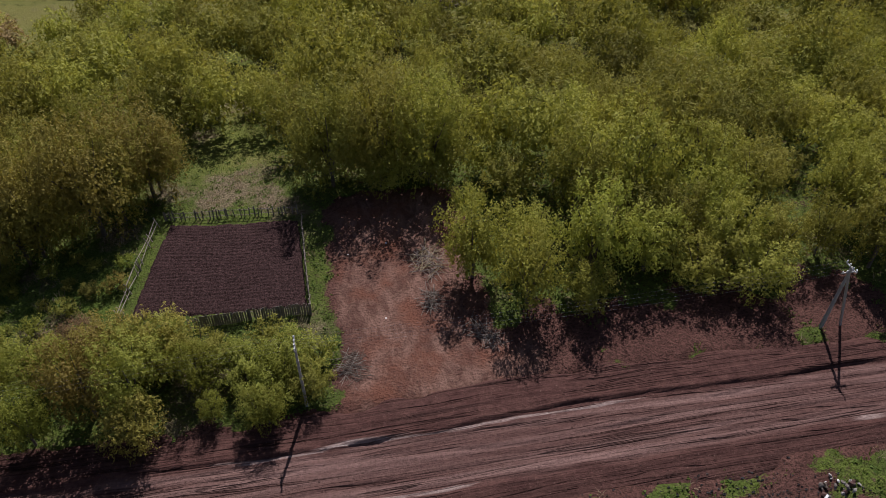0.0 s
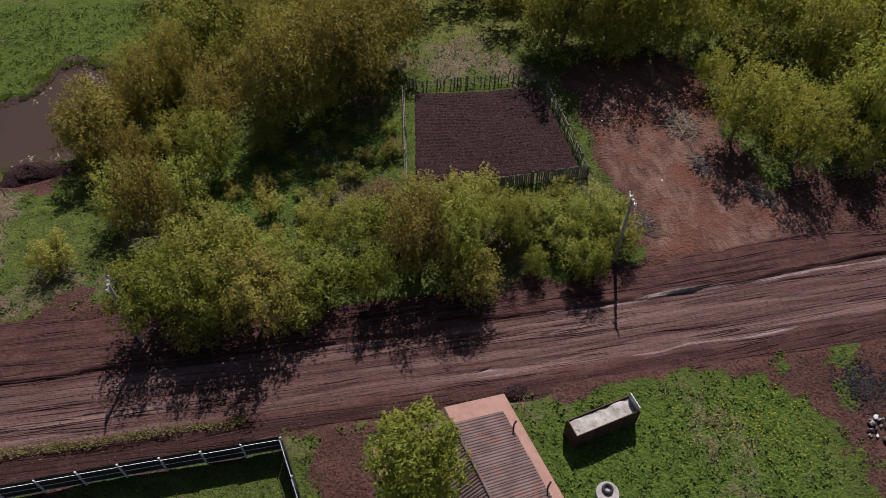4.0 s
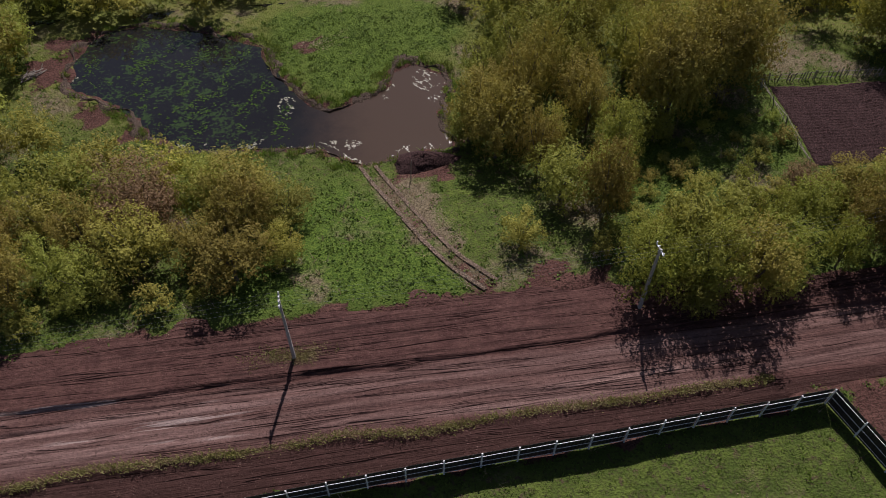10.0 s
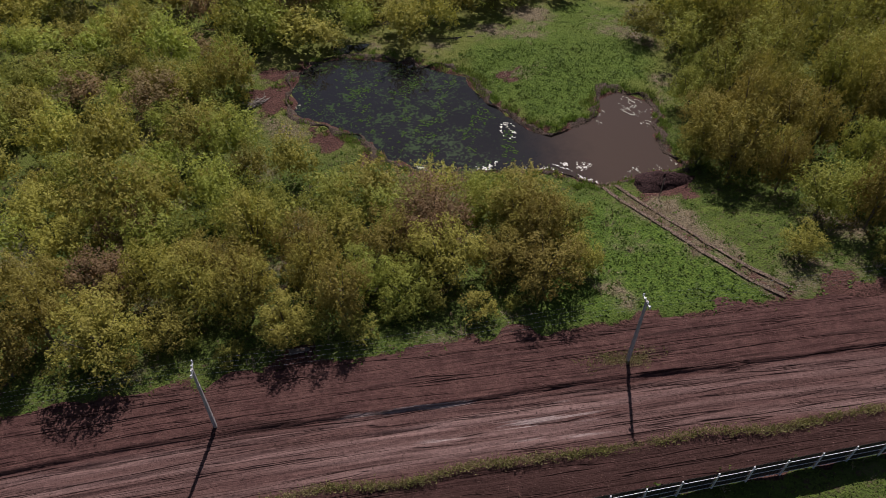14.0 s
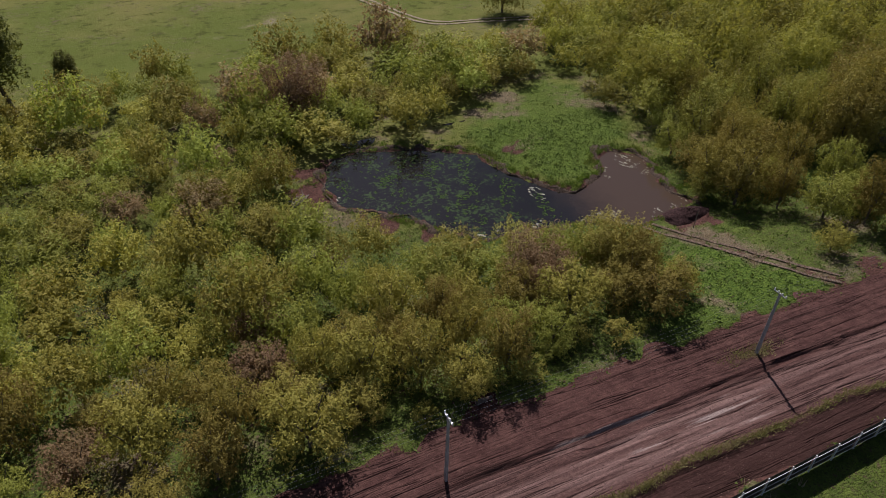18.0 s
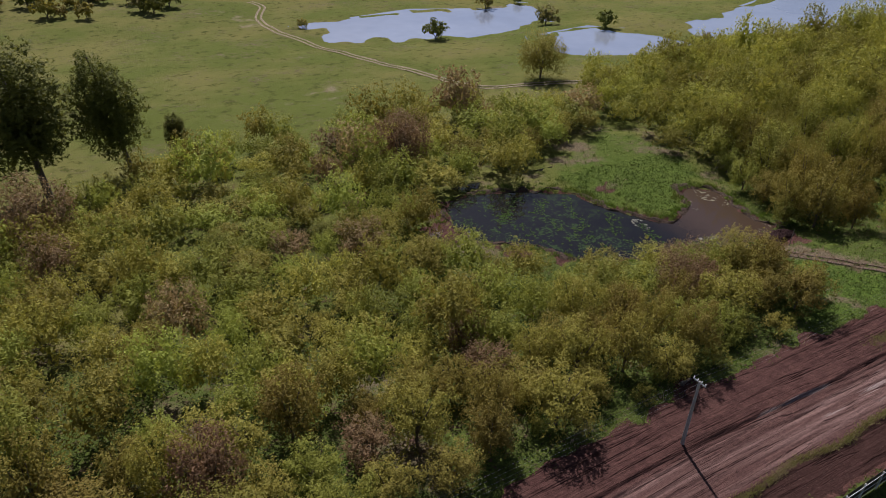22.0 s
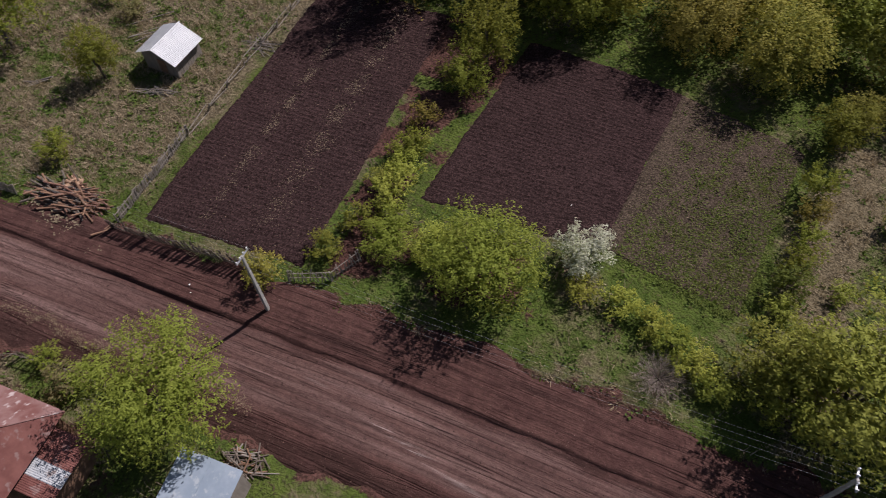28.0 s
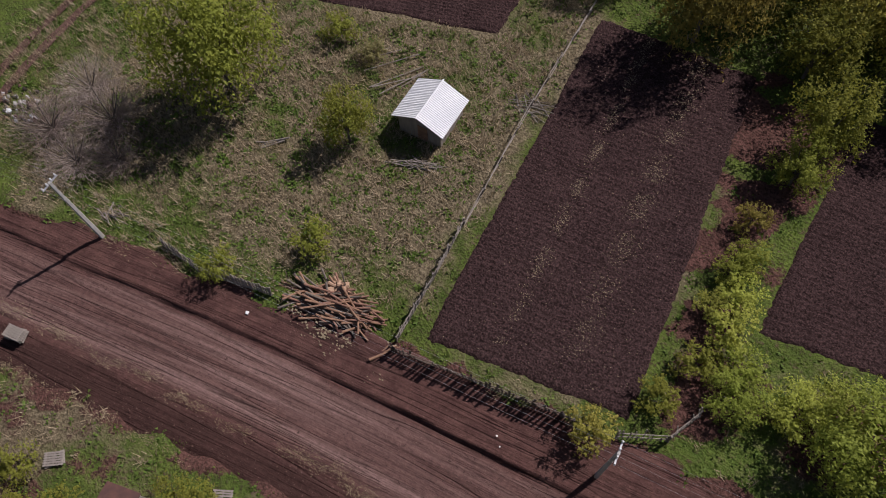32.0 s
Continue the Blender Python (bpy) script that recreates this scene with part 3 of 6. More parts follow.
def build_ground():
    xs = steps_out(-262, 60, 1.15, 3200)
    ys = steps_out(-12, 104, 0.95, 3200, 1.032)
    X, Y = np.meshgrid(xs, ys, indexing="ij")
    Z = ground_z(X, Y)
    # the road's own bed lies over the sheet
    v = road_v(X, Y)
    yc, south, north = road_at(X)
    near = (X > -275) & (X < 70)
    Z = np.where(near & (v < north - 0.8) & (v > -south + 0.8), Z - 0.75, Z)
    for _, pts, _ in BEDS:
        Z = np.where(away(pts, X, Y) < -1.7, Z - 0.3, Z)
    me = mesh_np("ground", np.stack([X, Y, Z], -1).reshape(-1, 3), grid_faces(len(xs), len(ys)), ground_material(), True)
    cover_attribute(me, X.ravel(), Y.ravel())
    tagged(new("ground", me), "rough meadow ground with grass, weeds and bare brown earth", "ground", kind="structure")


build_ground()


def road_material():
    m, nt, b = shader("graded_earth")
    sv, v = coords(nt, (0.09, 2.1, 1), "sv"), coords(nt)
    sv2 = coords(nt, (0.035, 0.9, 1), "sv")
    streak, broad, mid, fine = grain(nt, sv, 1.0, 6, 0.6, 0.5), grain(nt, sv2, 1.0, 3), grain(nt, v, 0.9), grain(nt, v, 9.0, 6)
    a = nt.nodes.new("ShaderNodeAttribute")
    a.attribute_name = "worn"
    col = mix(nt, ramp(nt, mid, 0.35, 0.65), (0.066, 0.0335, 0.0295), (0.09, 0.0475, 0.0405))
    col = mix(nt, ramp(nt, streak, 0.54, 0.66), col, (0.046, 0.025, 0.022))
    packed = mix(nt, ramp(nt, broad, 0.40, 0.58), (0.185, 0.118, 0.104), (0.12, 0.072, 0.063))
    packed = mix(nt, ramp(nt, streak, 0.57, 0.66), packed, (0.1, 0.058, 0.051))
    col = mix(nt, calc(nt, "MULTIPLY", a.outputs["Fac"], ramp(nt, broad, 0.2, 0.45)), col, packed)
    # soil turned over last, still moist, along the south side
    moist = nt.nodes.new("ShaderNodeAttribute")
    moist.attribute_name = "turned"
    col = mix(nt, calc(nt, "MULTIPLY", moist.outputs["Fac"], ramp(nt, mid, 0.25, 0.5)), col, (0.046, 0.0245, 0.021))
    # narrow dark ruts that wander and break off
    rut = None
    for k, (along, across, wide) in enumerate(((0.03, 1.1, 0.016), (0.04, 1.9, 0.019), (0.025, 0.7, 0.011))):
        line = grain(nt, coords(nt, (along, across, 1), "sv"), 1.0, 2.0, 0.4)
        off = calc(nt, "ABSOLUTE", calc(nt, "SUBTRACT", line, 0.5 - 0.02 * k), 0.0)
        one = ramp(nt, calc(nt, "ADD", off, calc(nt, "MULTIPLY", calc(nt, "SUBTRACT", mid, 0.5), 0.02)), wide, 0.0)
        one = calc(nt, "MULTIPLY", one, ramp(nt, grain(nt, coords(nt, (0.05, 0.5, 1), "sv"), 1.0 + 0.3 * k, 3), 0.45, 0.55))
        rut = one if rut is None else calc(nt, "MAXIMUM", rut, one)
    along = nt.nodes.new("ShaderNodeSeparateXYZ")
    nt.links.new(coords(nt), along.inputs["Vector"])
    rut = calc(nt, "MULTIPLY", rut, calc(nt, "ADD", calc(nt, "MULTIPLY", ramp(nt, along.outputs["X"], -175.0, -140.0), 0.6), 0.4))
    col = mix(nt, calc(nt, "MULTIPLY", rut, 0.6), col, (0.024, 0.013, 0.012))
    col = mix(nt, ramp(nt, fine, 0.62, 0.70), col, (0.15, 0.1, 0.085))
    col = mix(nt, ramp(nt, grain(nt, v, 4.0, 6), 0.6, 0.74), col, (0.036, 0.021, 0.018))
    # standing water in the wheel tracks, its pale glint painted into the colour
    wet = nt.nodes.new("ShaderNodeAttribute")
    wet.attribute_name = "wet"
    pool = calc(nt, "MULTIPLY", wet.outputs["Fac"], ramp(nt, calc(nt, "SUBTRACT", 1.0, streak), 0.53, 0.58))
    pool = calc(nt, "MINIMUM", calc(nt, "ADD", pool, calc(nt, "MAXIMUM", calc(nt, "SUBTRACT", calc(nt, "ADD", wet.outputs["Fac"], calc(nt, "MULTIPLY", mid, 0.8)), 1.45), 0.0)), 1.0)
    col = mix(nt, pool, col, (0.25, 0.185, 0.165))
    # crumbs and scraped lines at the scale of a hand
    scrape = grain(nt, coords(nt, (0.35, 8.0, 1), "sv"), 1.0, 8, 0.7, 0.4)
    crumb = grain(nt, v, 3.2, 10, 0.75)
    col = vary(nt, col, scrape, 0.86, 1.16)
    col = vary(nt, col, crumb, 0.78, 1.28)
    nt.links.new(col, b.inputs["Base Color"])
    n = node(nt, "ShaderNodeMapRange")
    n.inputs["To Min"].default_value, n.inputs["To Max"].default_value = 0.92, 0.3
    nt.links.new(pool, n.inputs["Value"])
    nt.links.new(n.outputs["Result"], b.inputs["Roughness"])
    nt.links.new(calc(nt, "ADD", calc(nt, "MULTIPLY", pool, 0.46), 0.04), b.inputs["Specular IOR Level"])
    relief(nt, b, calc(nt, "SUBTRACT", calc(nt, "ADD", calc(nt, "MULTIPLY", streak, 0.35), calc(nt, "ADD", calc(nt, "ADD", crumb, scrape), calc(nt, "MULTIPLY", fine, 0.5))), calc(nt, "MULTIPLY", rut, 1.4)), 1.0, 0.1)
    return m


def build_road():
    xs = np.arange(-274, 69, 0.7)
    vs = np.concatenate([np.arange(-8.2, -3.0, 0.13), np.arange(-3.0, 3.4, 0.1), np.arange(3.4, 9.6, 0.13)])
    X0, V = np.meshgrid(xs, vs, indexing="ij")
    yc, south, north = road_at(X0)
    slope = (road_at(X0 + 1)[0] - road_at(X0 - 1)[0]) / 2
    k = 1 / np.sqrt(1 + slope * slope)
    X, Y = X0 - V * slope * k, yc + V * k
    n = wobble(X, Y, 6, 21)
    drift = 0.25 * wobble(X0, 0 * X0, 40, 22)
    z = lie(X, Y) + 0.06 + 0.02 * wobble(X, Y, 4, 24)
    # carriageway cut a little below the graded strip to the north, wheel ruts along it
    edge = 0.16 * wobble(X0, 0 * X0, 34, 27) + 0.05 * n
    z = z - 0.2 * (1 - sstep(2.52, 2.64, V + edge)) + 0.075 * (0.7 + 0.5 * wobble(X0, 0 * X0 + 9, 11, 28)) * np.exp(-((V - 2.78 + edge) / 0.16) ** 2)
    for off, deep, wide in ((-2.0, 0.08, 0.16), (-1.45, 0.07, 0.13), (-0.9, 0.09, 0.15), (-0.2, 0.07, 0.13), (0.5, 0.09, 0.15), (1.0, 0.08, 0.13), (1.5, 0.11, 0.16), (1.95, 0.12, 0.15)):
        w = off + drift + 0.3 * wobble(X0, 0 * X0 + off * 30, 25, 23)
        z = z - deep * (0.45 + 0.55 * sstep(-170, -140, X0)) * (0.55 + 0.45 * wobble(X0, 0 * X0 + off * 50, 14, 25)) * np.exp(-((V - w) / wide) ** 2)
        z = z + 0.03 * np.exp(-((V - w - 2 * wide) / wide) ** 2)
    z = z + 0.10 * np.exp(-((V + 2.75 + 0.2 * n) / 0.3) ** 2)
    z = z + 0.05 * np.abs(wobble(X0 * 0.15, V * 1.6, 1.6, 26)) * sstep(2.8, 3.6, np.abs(V))
    # the blade's fine furrows on the graded strips
    comb = np.abs(wobble(X0 * 0.06, V + 0.25 * wobble(X0, 0 * X0, 18, 30), 1.1, 37))
    z = z + 0.032 * np.clip(0.45 - comb, -0.2, 0.45) * sstep(2.9, 3.3, np.abs(V))
    out = np.maximum(V - north, -south - V) + 0.45 * n
    z = z - 0.5 * sstep(-0.3, 0.9, out)
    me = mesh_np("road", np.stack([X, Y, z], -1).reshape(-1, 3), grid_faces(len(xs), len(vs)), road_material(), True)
    at = me.attributes.new("sv", "FLOAT_VECTOR", "POINT")
    at.data.foreach_set("vector", np.stack([X0, V, 0 * V], -1).astype(np.float32).ravel())
    lanes = sum((0.75 + 0.3 * wobble(X0, 0 * X0 + off * 40, 30, 38)) * np.exp(-((V - off - drift - 0.2 * wobble(X0, 0 * X0 + off * 20, 28, 39)) / 0.4) ** 2) for off in (-1.75, -0.55, 0.75, 1.85))
    at = me.attributes.new("worn", "FLOAT", "POINT")
    at.data.foreach_set("value", ((0.3 + 0.8 * lanes) * (1 - sstep(1.9, 2.7, np.abs(V + 0.1 + 0.2 * n)))).astype(np.float32).ravel())
    at = me.attributes.new("turned", "FLOAT", "POINT")
    at.data.foreach_set("value", (sstep(2.7, 3.4, -V + 0.2 * n) * (1 - 0.7 * sstep(-30, -8, X0))).astype(np.float32).ravel())
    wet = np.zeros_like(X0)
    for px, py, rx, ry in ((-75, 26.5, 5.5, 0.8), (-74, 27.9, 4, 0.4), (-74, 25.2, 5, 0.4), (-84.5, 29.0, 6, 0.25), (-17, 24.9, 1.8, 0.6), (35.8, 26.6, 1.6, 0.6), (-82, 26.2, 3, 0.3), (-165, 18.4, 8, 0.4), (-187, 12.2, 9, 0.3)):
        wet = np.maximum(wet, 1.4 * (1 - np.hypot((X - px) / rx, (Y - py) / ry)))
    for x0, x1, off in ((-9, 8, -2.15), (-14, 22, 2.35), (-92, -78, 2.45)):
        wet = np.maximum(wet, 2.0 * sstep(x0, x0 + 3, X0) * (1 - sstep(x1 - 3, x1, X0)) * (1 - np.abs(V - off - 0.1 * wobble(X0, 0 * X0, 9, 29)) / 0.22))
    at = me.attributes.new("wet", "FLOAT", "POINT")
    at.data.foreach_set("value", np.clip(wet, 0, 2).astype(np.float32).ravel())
    tagged(new("road", me), "rutted reddish brown dirt road with freshly graded verges", "road", kind="structure")


build_road()


def bed_corner(pts, u, w):
    a, b, c, d = [np.array(p, float) for p in pts]
    return [(1 - u) * (1 - w) * a[i] + u * (1 - w) * b[i] + u * w * c[i] + (1 - u) * w * d[i] for i in (0, 1)]


def build_bed(pts, across, label, material=None, furrow=0.045):
    a, b, c, d = [Vector((*p, 0)) for p in pts]
    w, l = (b - a).length, (d - a).length
    nu, nw = int(w / 0.22), int(l / 0.147)
    U, W = np.meshgrid(np.linspace(0, 1, nu), np.linspace(0, 1, nw), indexing="ij")
    X, Y = bed_corner(pts, U, W)
    X, Y = X + 0.06 * wobble(X, Y, 9, 31), Y + 0.06 * wobble(X, Y, 9, 32)
    ridge = np.sin(W * l / 0.44 * 6.283 + 0.5 * wobble(X, Y, 5, 33)) * (0.9 + 0.3 * wobble(X, Y, 1.3, 36))
    edge = np.minimum(np.minimum(U, 1 - U) * w, np.minimum(W, 1 - W) * l)
    z = ground_z(X, Y) + 0.10 + furrow * ridge * sstep(0.1, 0.9, edge) + 0.018 * wobble(X, Y, 0.9, 34) - 0.32 * (1 - sstep(-0.1, 0.35, edge + 0.05 * wobble(X, Y, 0.7, 35)))
    lanes = np.abs(((U * 3.0) % 1.0) - 0.5)
    z = z - 0.05 * np.exp(-(lanes / 0.03) ** 2)
    me = mesh_np("garden_bed", np.stack([X, Y, z], -1).reshape(-1, 3), grid_faces(nu, nw), material or EARTH_BED, True)
    tagged(new("garden_bed", me), label, "garden bed", kind="structure")


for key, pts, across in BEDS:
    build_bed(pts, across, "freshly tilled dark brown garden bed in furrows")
build_bed([(-183.95, 31.4), (-173.2, 31.8), (-174.6, 48.4), (-185.4, 48.8)], 1, "pale weedy plot with thin green sprouts", EARTH_PALE, 0.014)


def water_material(name, deep, murk, weed, weed_amount, rough=0.025):
    m, nt, b = shader(name)
    v = coords(nt)
    big, mid, fine = grain(nt, v, 0.07), grain(nt, v, 0.5, 10, 0.7), grain(nt, v, 4.5, 8)
    col = mix(nt, ramp(nt, big, 0.4, 0.6), deep, tuple(0.7 * x for x in deep))
    sepx = nt.nodes.new("ShaderNodeSeparateXYZ")
    nt.links.new(coords(nt), sepx.inputs["Vector"])
    col = mix(nt, ramp(nt, calc(nt, "ADD", sepx.outputs["X"], calc(nt, "MULTIPLY", mid, 6.0)), -66.0, -56.0), col, murk)
    speck = grain(nt, v, 2.6, 8, 0.7)
    green = ramp(nt, calc(nt, "ADD", calc(nt, "MULTIPLY", mid, 0.9), calc(nt, "MULTIPLY", speck, 0.9)), 1.0 - weed_amount, 1.12 - weed_amount)
    green = calc(nt, "MULTIPLY", green, ramp(nt, calc(nt, "ADD", calc(nt, "MULTIPLY", sepx.outputs["X"], -1.0), calc(nt, "MULTIPLY", big, 8.0)), 70.0, 82.0))
    col = mix(nt, green, col, weed)
    nt.links.new(col, b.inputs["Base Color"])
    nt.links.new(calc(nt, "ADD", calc(nt, "MULTIPLY", green, 0.08), rough), b.inputs["Roughness"])
    b.inputs["IOR"].default_value = 1.34
    relief(nt, b, calc(nt, "MULTIPLY", grain(nt, coords(nt, (1, 1.6, 1)), 1.8, 3), ramp(nt, big, 0.42, 0.6)), 0.14, 0.05)
    return m


def build_water(name, pts, z, material, grow, label):
    cx, cy = sum(p[0] for p in pts) / len(pts), sum(p[1] for p in pts) / len(pts)
    bm = bmesh.new()
    vs = []
    for p in pts:
        d = Vector((p[0] - cx, p[1] - cy))
        d = d * (1 + grow / d.length)
        vs.append(bm.verts.new((cx + d.x, cy + d.y, z)))
    bm.faces.new(vs)
    bmesh.ops.triangulate(bm, faces=bm.faces[:])
    ob = new(name, to_mesh(bm, name, material))
    tagged(ob, label, "water", kind="structure")


def pond_bank():
    """Crumbling mud edge round the pond."""
    pts, n = [], len(POND)
    for i in range(n):
        p0, p1, p2, p3 = [Vector(POND[(i + o) % n]) for o in (-1, 0, 1, 2)]
        m = max(2, int((p2 - p1).length / 0.45))
        for k in range(m):
            t = k / m
            pts.append(0.5 * (2 * p1 + (p2 - p0) * t + (2 * p0 - 5 * p1 + 4 * p2 - p3) * t * t + (3 * p1 - p0 - 3 * p2 + p3) * t ** 3))
    P = np.array([(p.x, p.y) for p in pts])
    d = np.roll(P, -1, 0) - np.roll(P, 1, 0)
    d /= np.linalg.norm(d, axis=1, keepdims=True)
    out = np.stack([-d[:, 1], d[:, 0]], -1)
    if away(POND, *(P + 0.5 * out)[:1].T)[0] < 0:
        out = -out
    wide = 0.5 + 0.5 * wobble(P[:, 0], P[:, 1], 6, 131) + 0.08 * wobble(P[:, 0], P[:, 1], 1.5, 132)
    wide = np.clip(wide, 0.1, 1.4)
    P = P + out * (0.3 * wobble(P[:, 0], P[:, 1], 5.5, 133) + 0.07 * wobble(P[:, 0], P[:, 1], 1.4, 137))[:, None]
    rows = []
    for off, up in ((-0.5, None), (0.15, 0.02), (0.5, 0.2), (1.0, 0.12), (1.5, -0.2)):
        q = P + out * (off * wide)[:, None]
        z = np.full(len(q), -5.25) if up is None else np.maximum(ground_z(q[:, 0], q[:, 1]), -5.1) + up * (0.8 + 0.5 * wobble(q[:, 0], q[:, 1], 1.1, 134))
        rows.append(np.stack([q[:, 0], q[:, 1], z], -1))
    V = np.stack(rows, 1)
    m, w = len(P), V.shape[1]
    i = np.arange(m * w).reshape(m, w)
    j = np.roll(i, -1, 0)
    faces = np.stack([i[:, :-1], j[:, :-1], j[:, 1:], i[:, 1:]], -1).reshape(-1, 4)
    tagged(new("pond_bank", mesh_np("pond_bank", V.reshape(-1, 3), faces, MUD, True)), "crumbling dark mud bank round the pond", "bank", kind="structure")


MUD = soil("wet_mud", (0.05, 0.037, 0.03), (0.075, 0.056, 0.044), (0.16, 0.13, 0.1), 0.58)
pond_bank()
POND_WATER = water_material("pond_water", (0.011, 0.011, 0.012), (0.056, 0.038, 0.027), (0.026, 0.046, 0.014), 0.09)
# far water: the sky's pale blue reflection is painted as its base colour
SKY_TINTED_WATER = plain("lake_water", (0.40, 0.48, 0.62), (0.50, 0.58, 0.71), 0.02, 0.12, 0.03, 0.02, metal=0.5)
build_water("pond_water", [(-100, 68), (-100, 88), (-66, 88), (-46, 76), (-46, 53), (-66, 53)], -5.1, POND_WATER, 0.0, "still murky pond with green algae and brown silt")
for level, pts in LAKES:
    build_water("lake_water", pts, level, SKY_TINTED_WATER, 6.0, "flat pale lake, the bright sky's reflection put into its colour")
build_water("river_water", RIVER, RIVER_Z, SKY_TINTED_WATER, 8.0, "wide flooded river, the bright sky's reflection put into its colour")


# ---- trees and bushes ----
def leaf_cloud(r, lobes, shoots, per_shoot, size, shape, low=0.3, core=0.16, big=1.9):
    """Leaves on upright shoots, the shoots gathered into rounded lobes of many sizes. shape: radius, half height and centre height."""
    rx, rz, cz = shape
    k = np.arange(lobes)
    z = 1 - (k + 0.5) / lobes * (1 + low)
    a = k * 2.39996 + r.uniform(0, 6.283) + r.normal(size=lobes) * 0.25
    flat = np.sqrt(np.clip(1 - z * z, 0, 1))
    d = np.stack([flat * np.cos(a), flat * np.sin(a), z], -1)
    reach = r.uniform(0.45, 0.74, lobes)[:, None]
    mid = d * reach * np.array([rx, rx, rz]) + np.array([0, 0, cz])
    rad = rx * r.uniform(0.26, 0.43, lobes)
    # shoots fan out from each lobe, upwards and away from the trunk
    n1 = lobes * shoots
    e = r.normal(size=(n1, 3)) + np.repeat(d, shoots, 0) * 0.75 + np.array([0, 0, 0.65])
    e /= np.linalg.norm(e, axis=1, keepdims=True)
    long = np.repeat(rad, shoots) * r.uniform(0.75, 1.22, n1)
    grow = e * np.array([1, 1, 1.3]) * long[:, None]
    base = np.repeat(mid, shoots, 0)
    n = n1 * per_shoot
    u = (r.uniform(0.0, 1.0, n) ** 0.55) * 0.72 + 0.3
    p = np.repeat(base, per_shoot, 0) + np.repeat(grow, per_shoot, 0) * u[:, None] + r.normal(size=(n, 3)) * 0.055 * rx * (1.25 - u)[:, None]
    ee = np.repeat(e, per_shoot, 0)
    up = ee * 0.6 + np.array([0, 0, 0.45]) + r.normal(size=(n, 3)) * 0.6
    nor = ee * 0.75 + np.array([0, 0, 0.4]) + r.normal(size=(n, 3)) * 0.48
    s = size * r.uniform(0.6, 1.35, n)
    # broad sprays deep inside close the crown
    inner = r.integers(0, n, int(n * core))
    p[inner] = (p[inner] - np.array([0, 0, cz * 0.8])) * r.uniform(0.4, 0.7, (len(inner), 1)) + np.array([0, 0, cz * 0.8])
    s[inner] = size * big
    b = np.cross(up, nor)
    b /= np.linalg.norm(b, axis=1, keepdims=True) + 1e-9
    t = np.cross(nor, b)
    t /= np.linalg.norm(t, axis=1, keepdims=True) + 1e-9
    s = s[:, None]
    v = np.stack([p - t * s * 0.75 - b * s * 0.47, p - t * s * 0.75 + b * s * 0.47, p + t * s * 1.1], 1).reshape(-1, 3)
    return v, np.arange(3 * n).reshape(-1, 3)


def twig_cloud(r, shoots, per_shoot, length, width, shape):
    """Thin bare twigs along branches that arch outwards."""
    rx, rz, cz = shape
    a = r.uniform(0, 6.283, shoots)
    out = r.uniform(0.25, 1.0, shoots) ** 0.6
    tip = np.stack([rx * out * np.cos(a), rx * out * np.sin(a), cz + rz * np.sqrt(1.05 - out ** 2) * r.uniform(0.4, 1.1, shoots)], -1)
    u = r.uniform(0.1, 1.0, (shoots, per_shoot))[..., None]
    p = (tip[:, None] * u * np.array([1, 1, 0]) + np.array([0, 0, 1]) * tip[:, None] * u ** 0.6).reshape(-1, 3)
    n = len(p)
    d = np.repeat(tip, per_shoot, 0) * np.array([1, 1, 0.7]) + r.normal(size=(n, 3)) * 0.9
    d /= np.linalg.norm(d, axis=1, keepdims=True)
    b = np.cross(d, r.normal(size=(n, 3)))
    b *= width / (np.linalg.norm(b, axis=1, keepdims=True) + 1e-9)
    q = p + d * length * r.uniform(0.4, 1.2, n)[:, None]
    return np.stack([p - b, p + b, q], 1).reshape(-1, 3), np.arange(3 * n).reshape(-1, 3)


def stems(r, height, spread, count, radius):
    bm = bmesh.new()
    rod(bm, (0, 0, -0.3), (0, 0, height * (0.22 if count else 0.85)), radius, radius * (0.8 if count else 0.2), 7)
    for k in range(count):
        a = 6.283 * (k + r.uniform(-0.3, 0.3)) / count
        out = spread * r.uniform(0.5, 0.9)
        p0 = Vector((0, 0, height * r.uniform(0.1, 0.22)))
        p1 = Vector((math.cos(a) * out * 0.45, math.sin(a) * out * 0.45, height * 0.45))
        p2 = Vector((math.cos(a) * out, math.sin(a) * out, height * r.uniform(0.7, 0.85)))
        rod(bm, p0, p1, radius * 0.6, radius * 0.4, 5)
        rod(bm, p1, p2, radius * 0.4, radius * 0.12, 5)
    return to_mesh(bm, "trunk", BARK)


def crown_mesh(seed, lobes, shoots, per_shoot, size, shape, low=0.3):
    v, f = leaf_cloud(np.random.default_rng(seed), lobes, shoots, per_shoot, size, shape, low)
    return mesh_np("crown", v, f, LEAF_OLIVE)


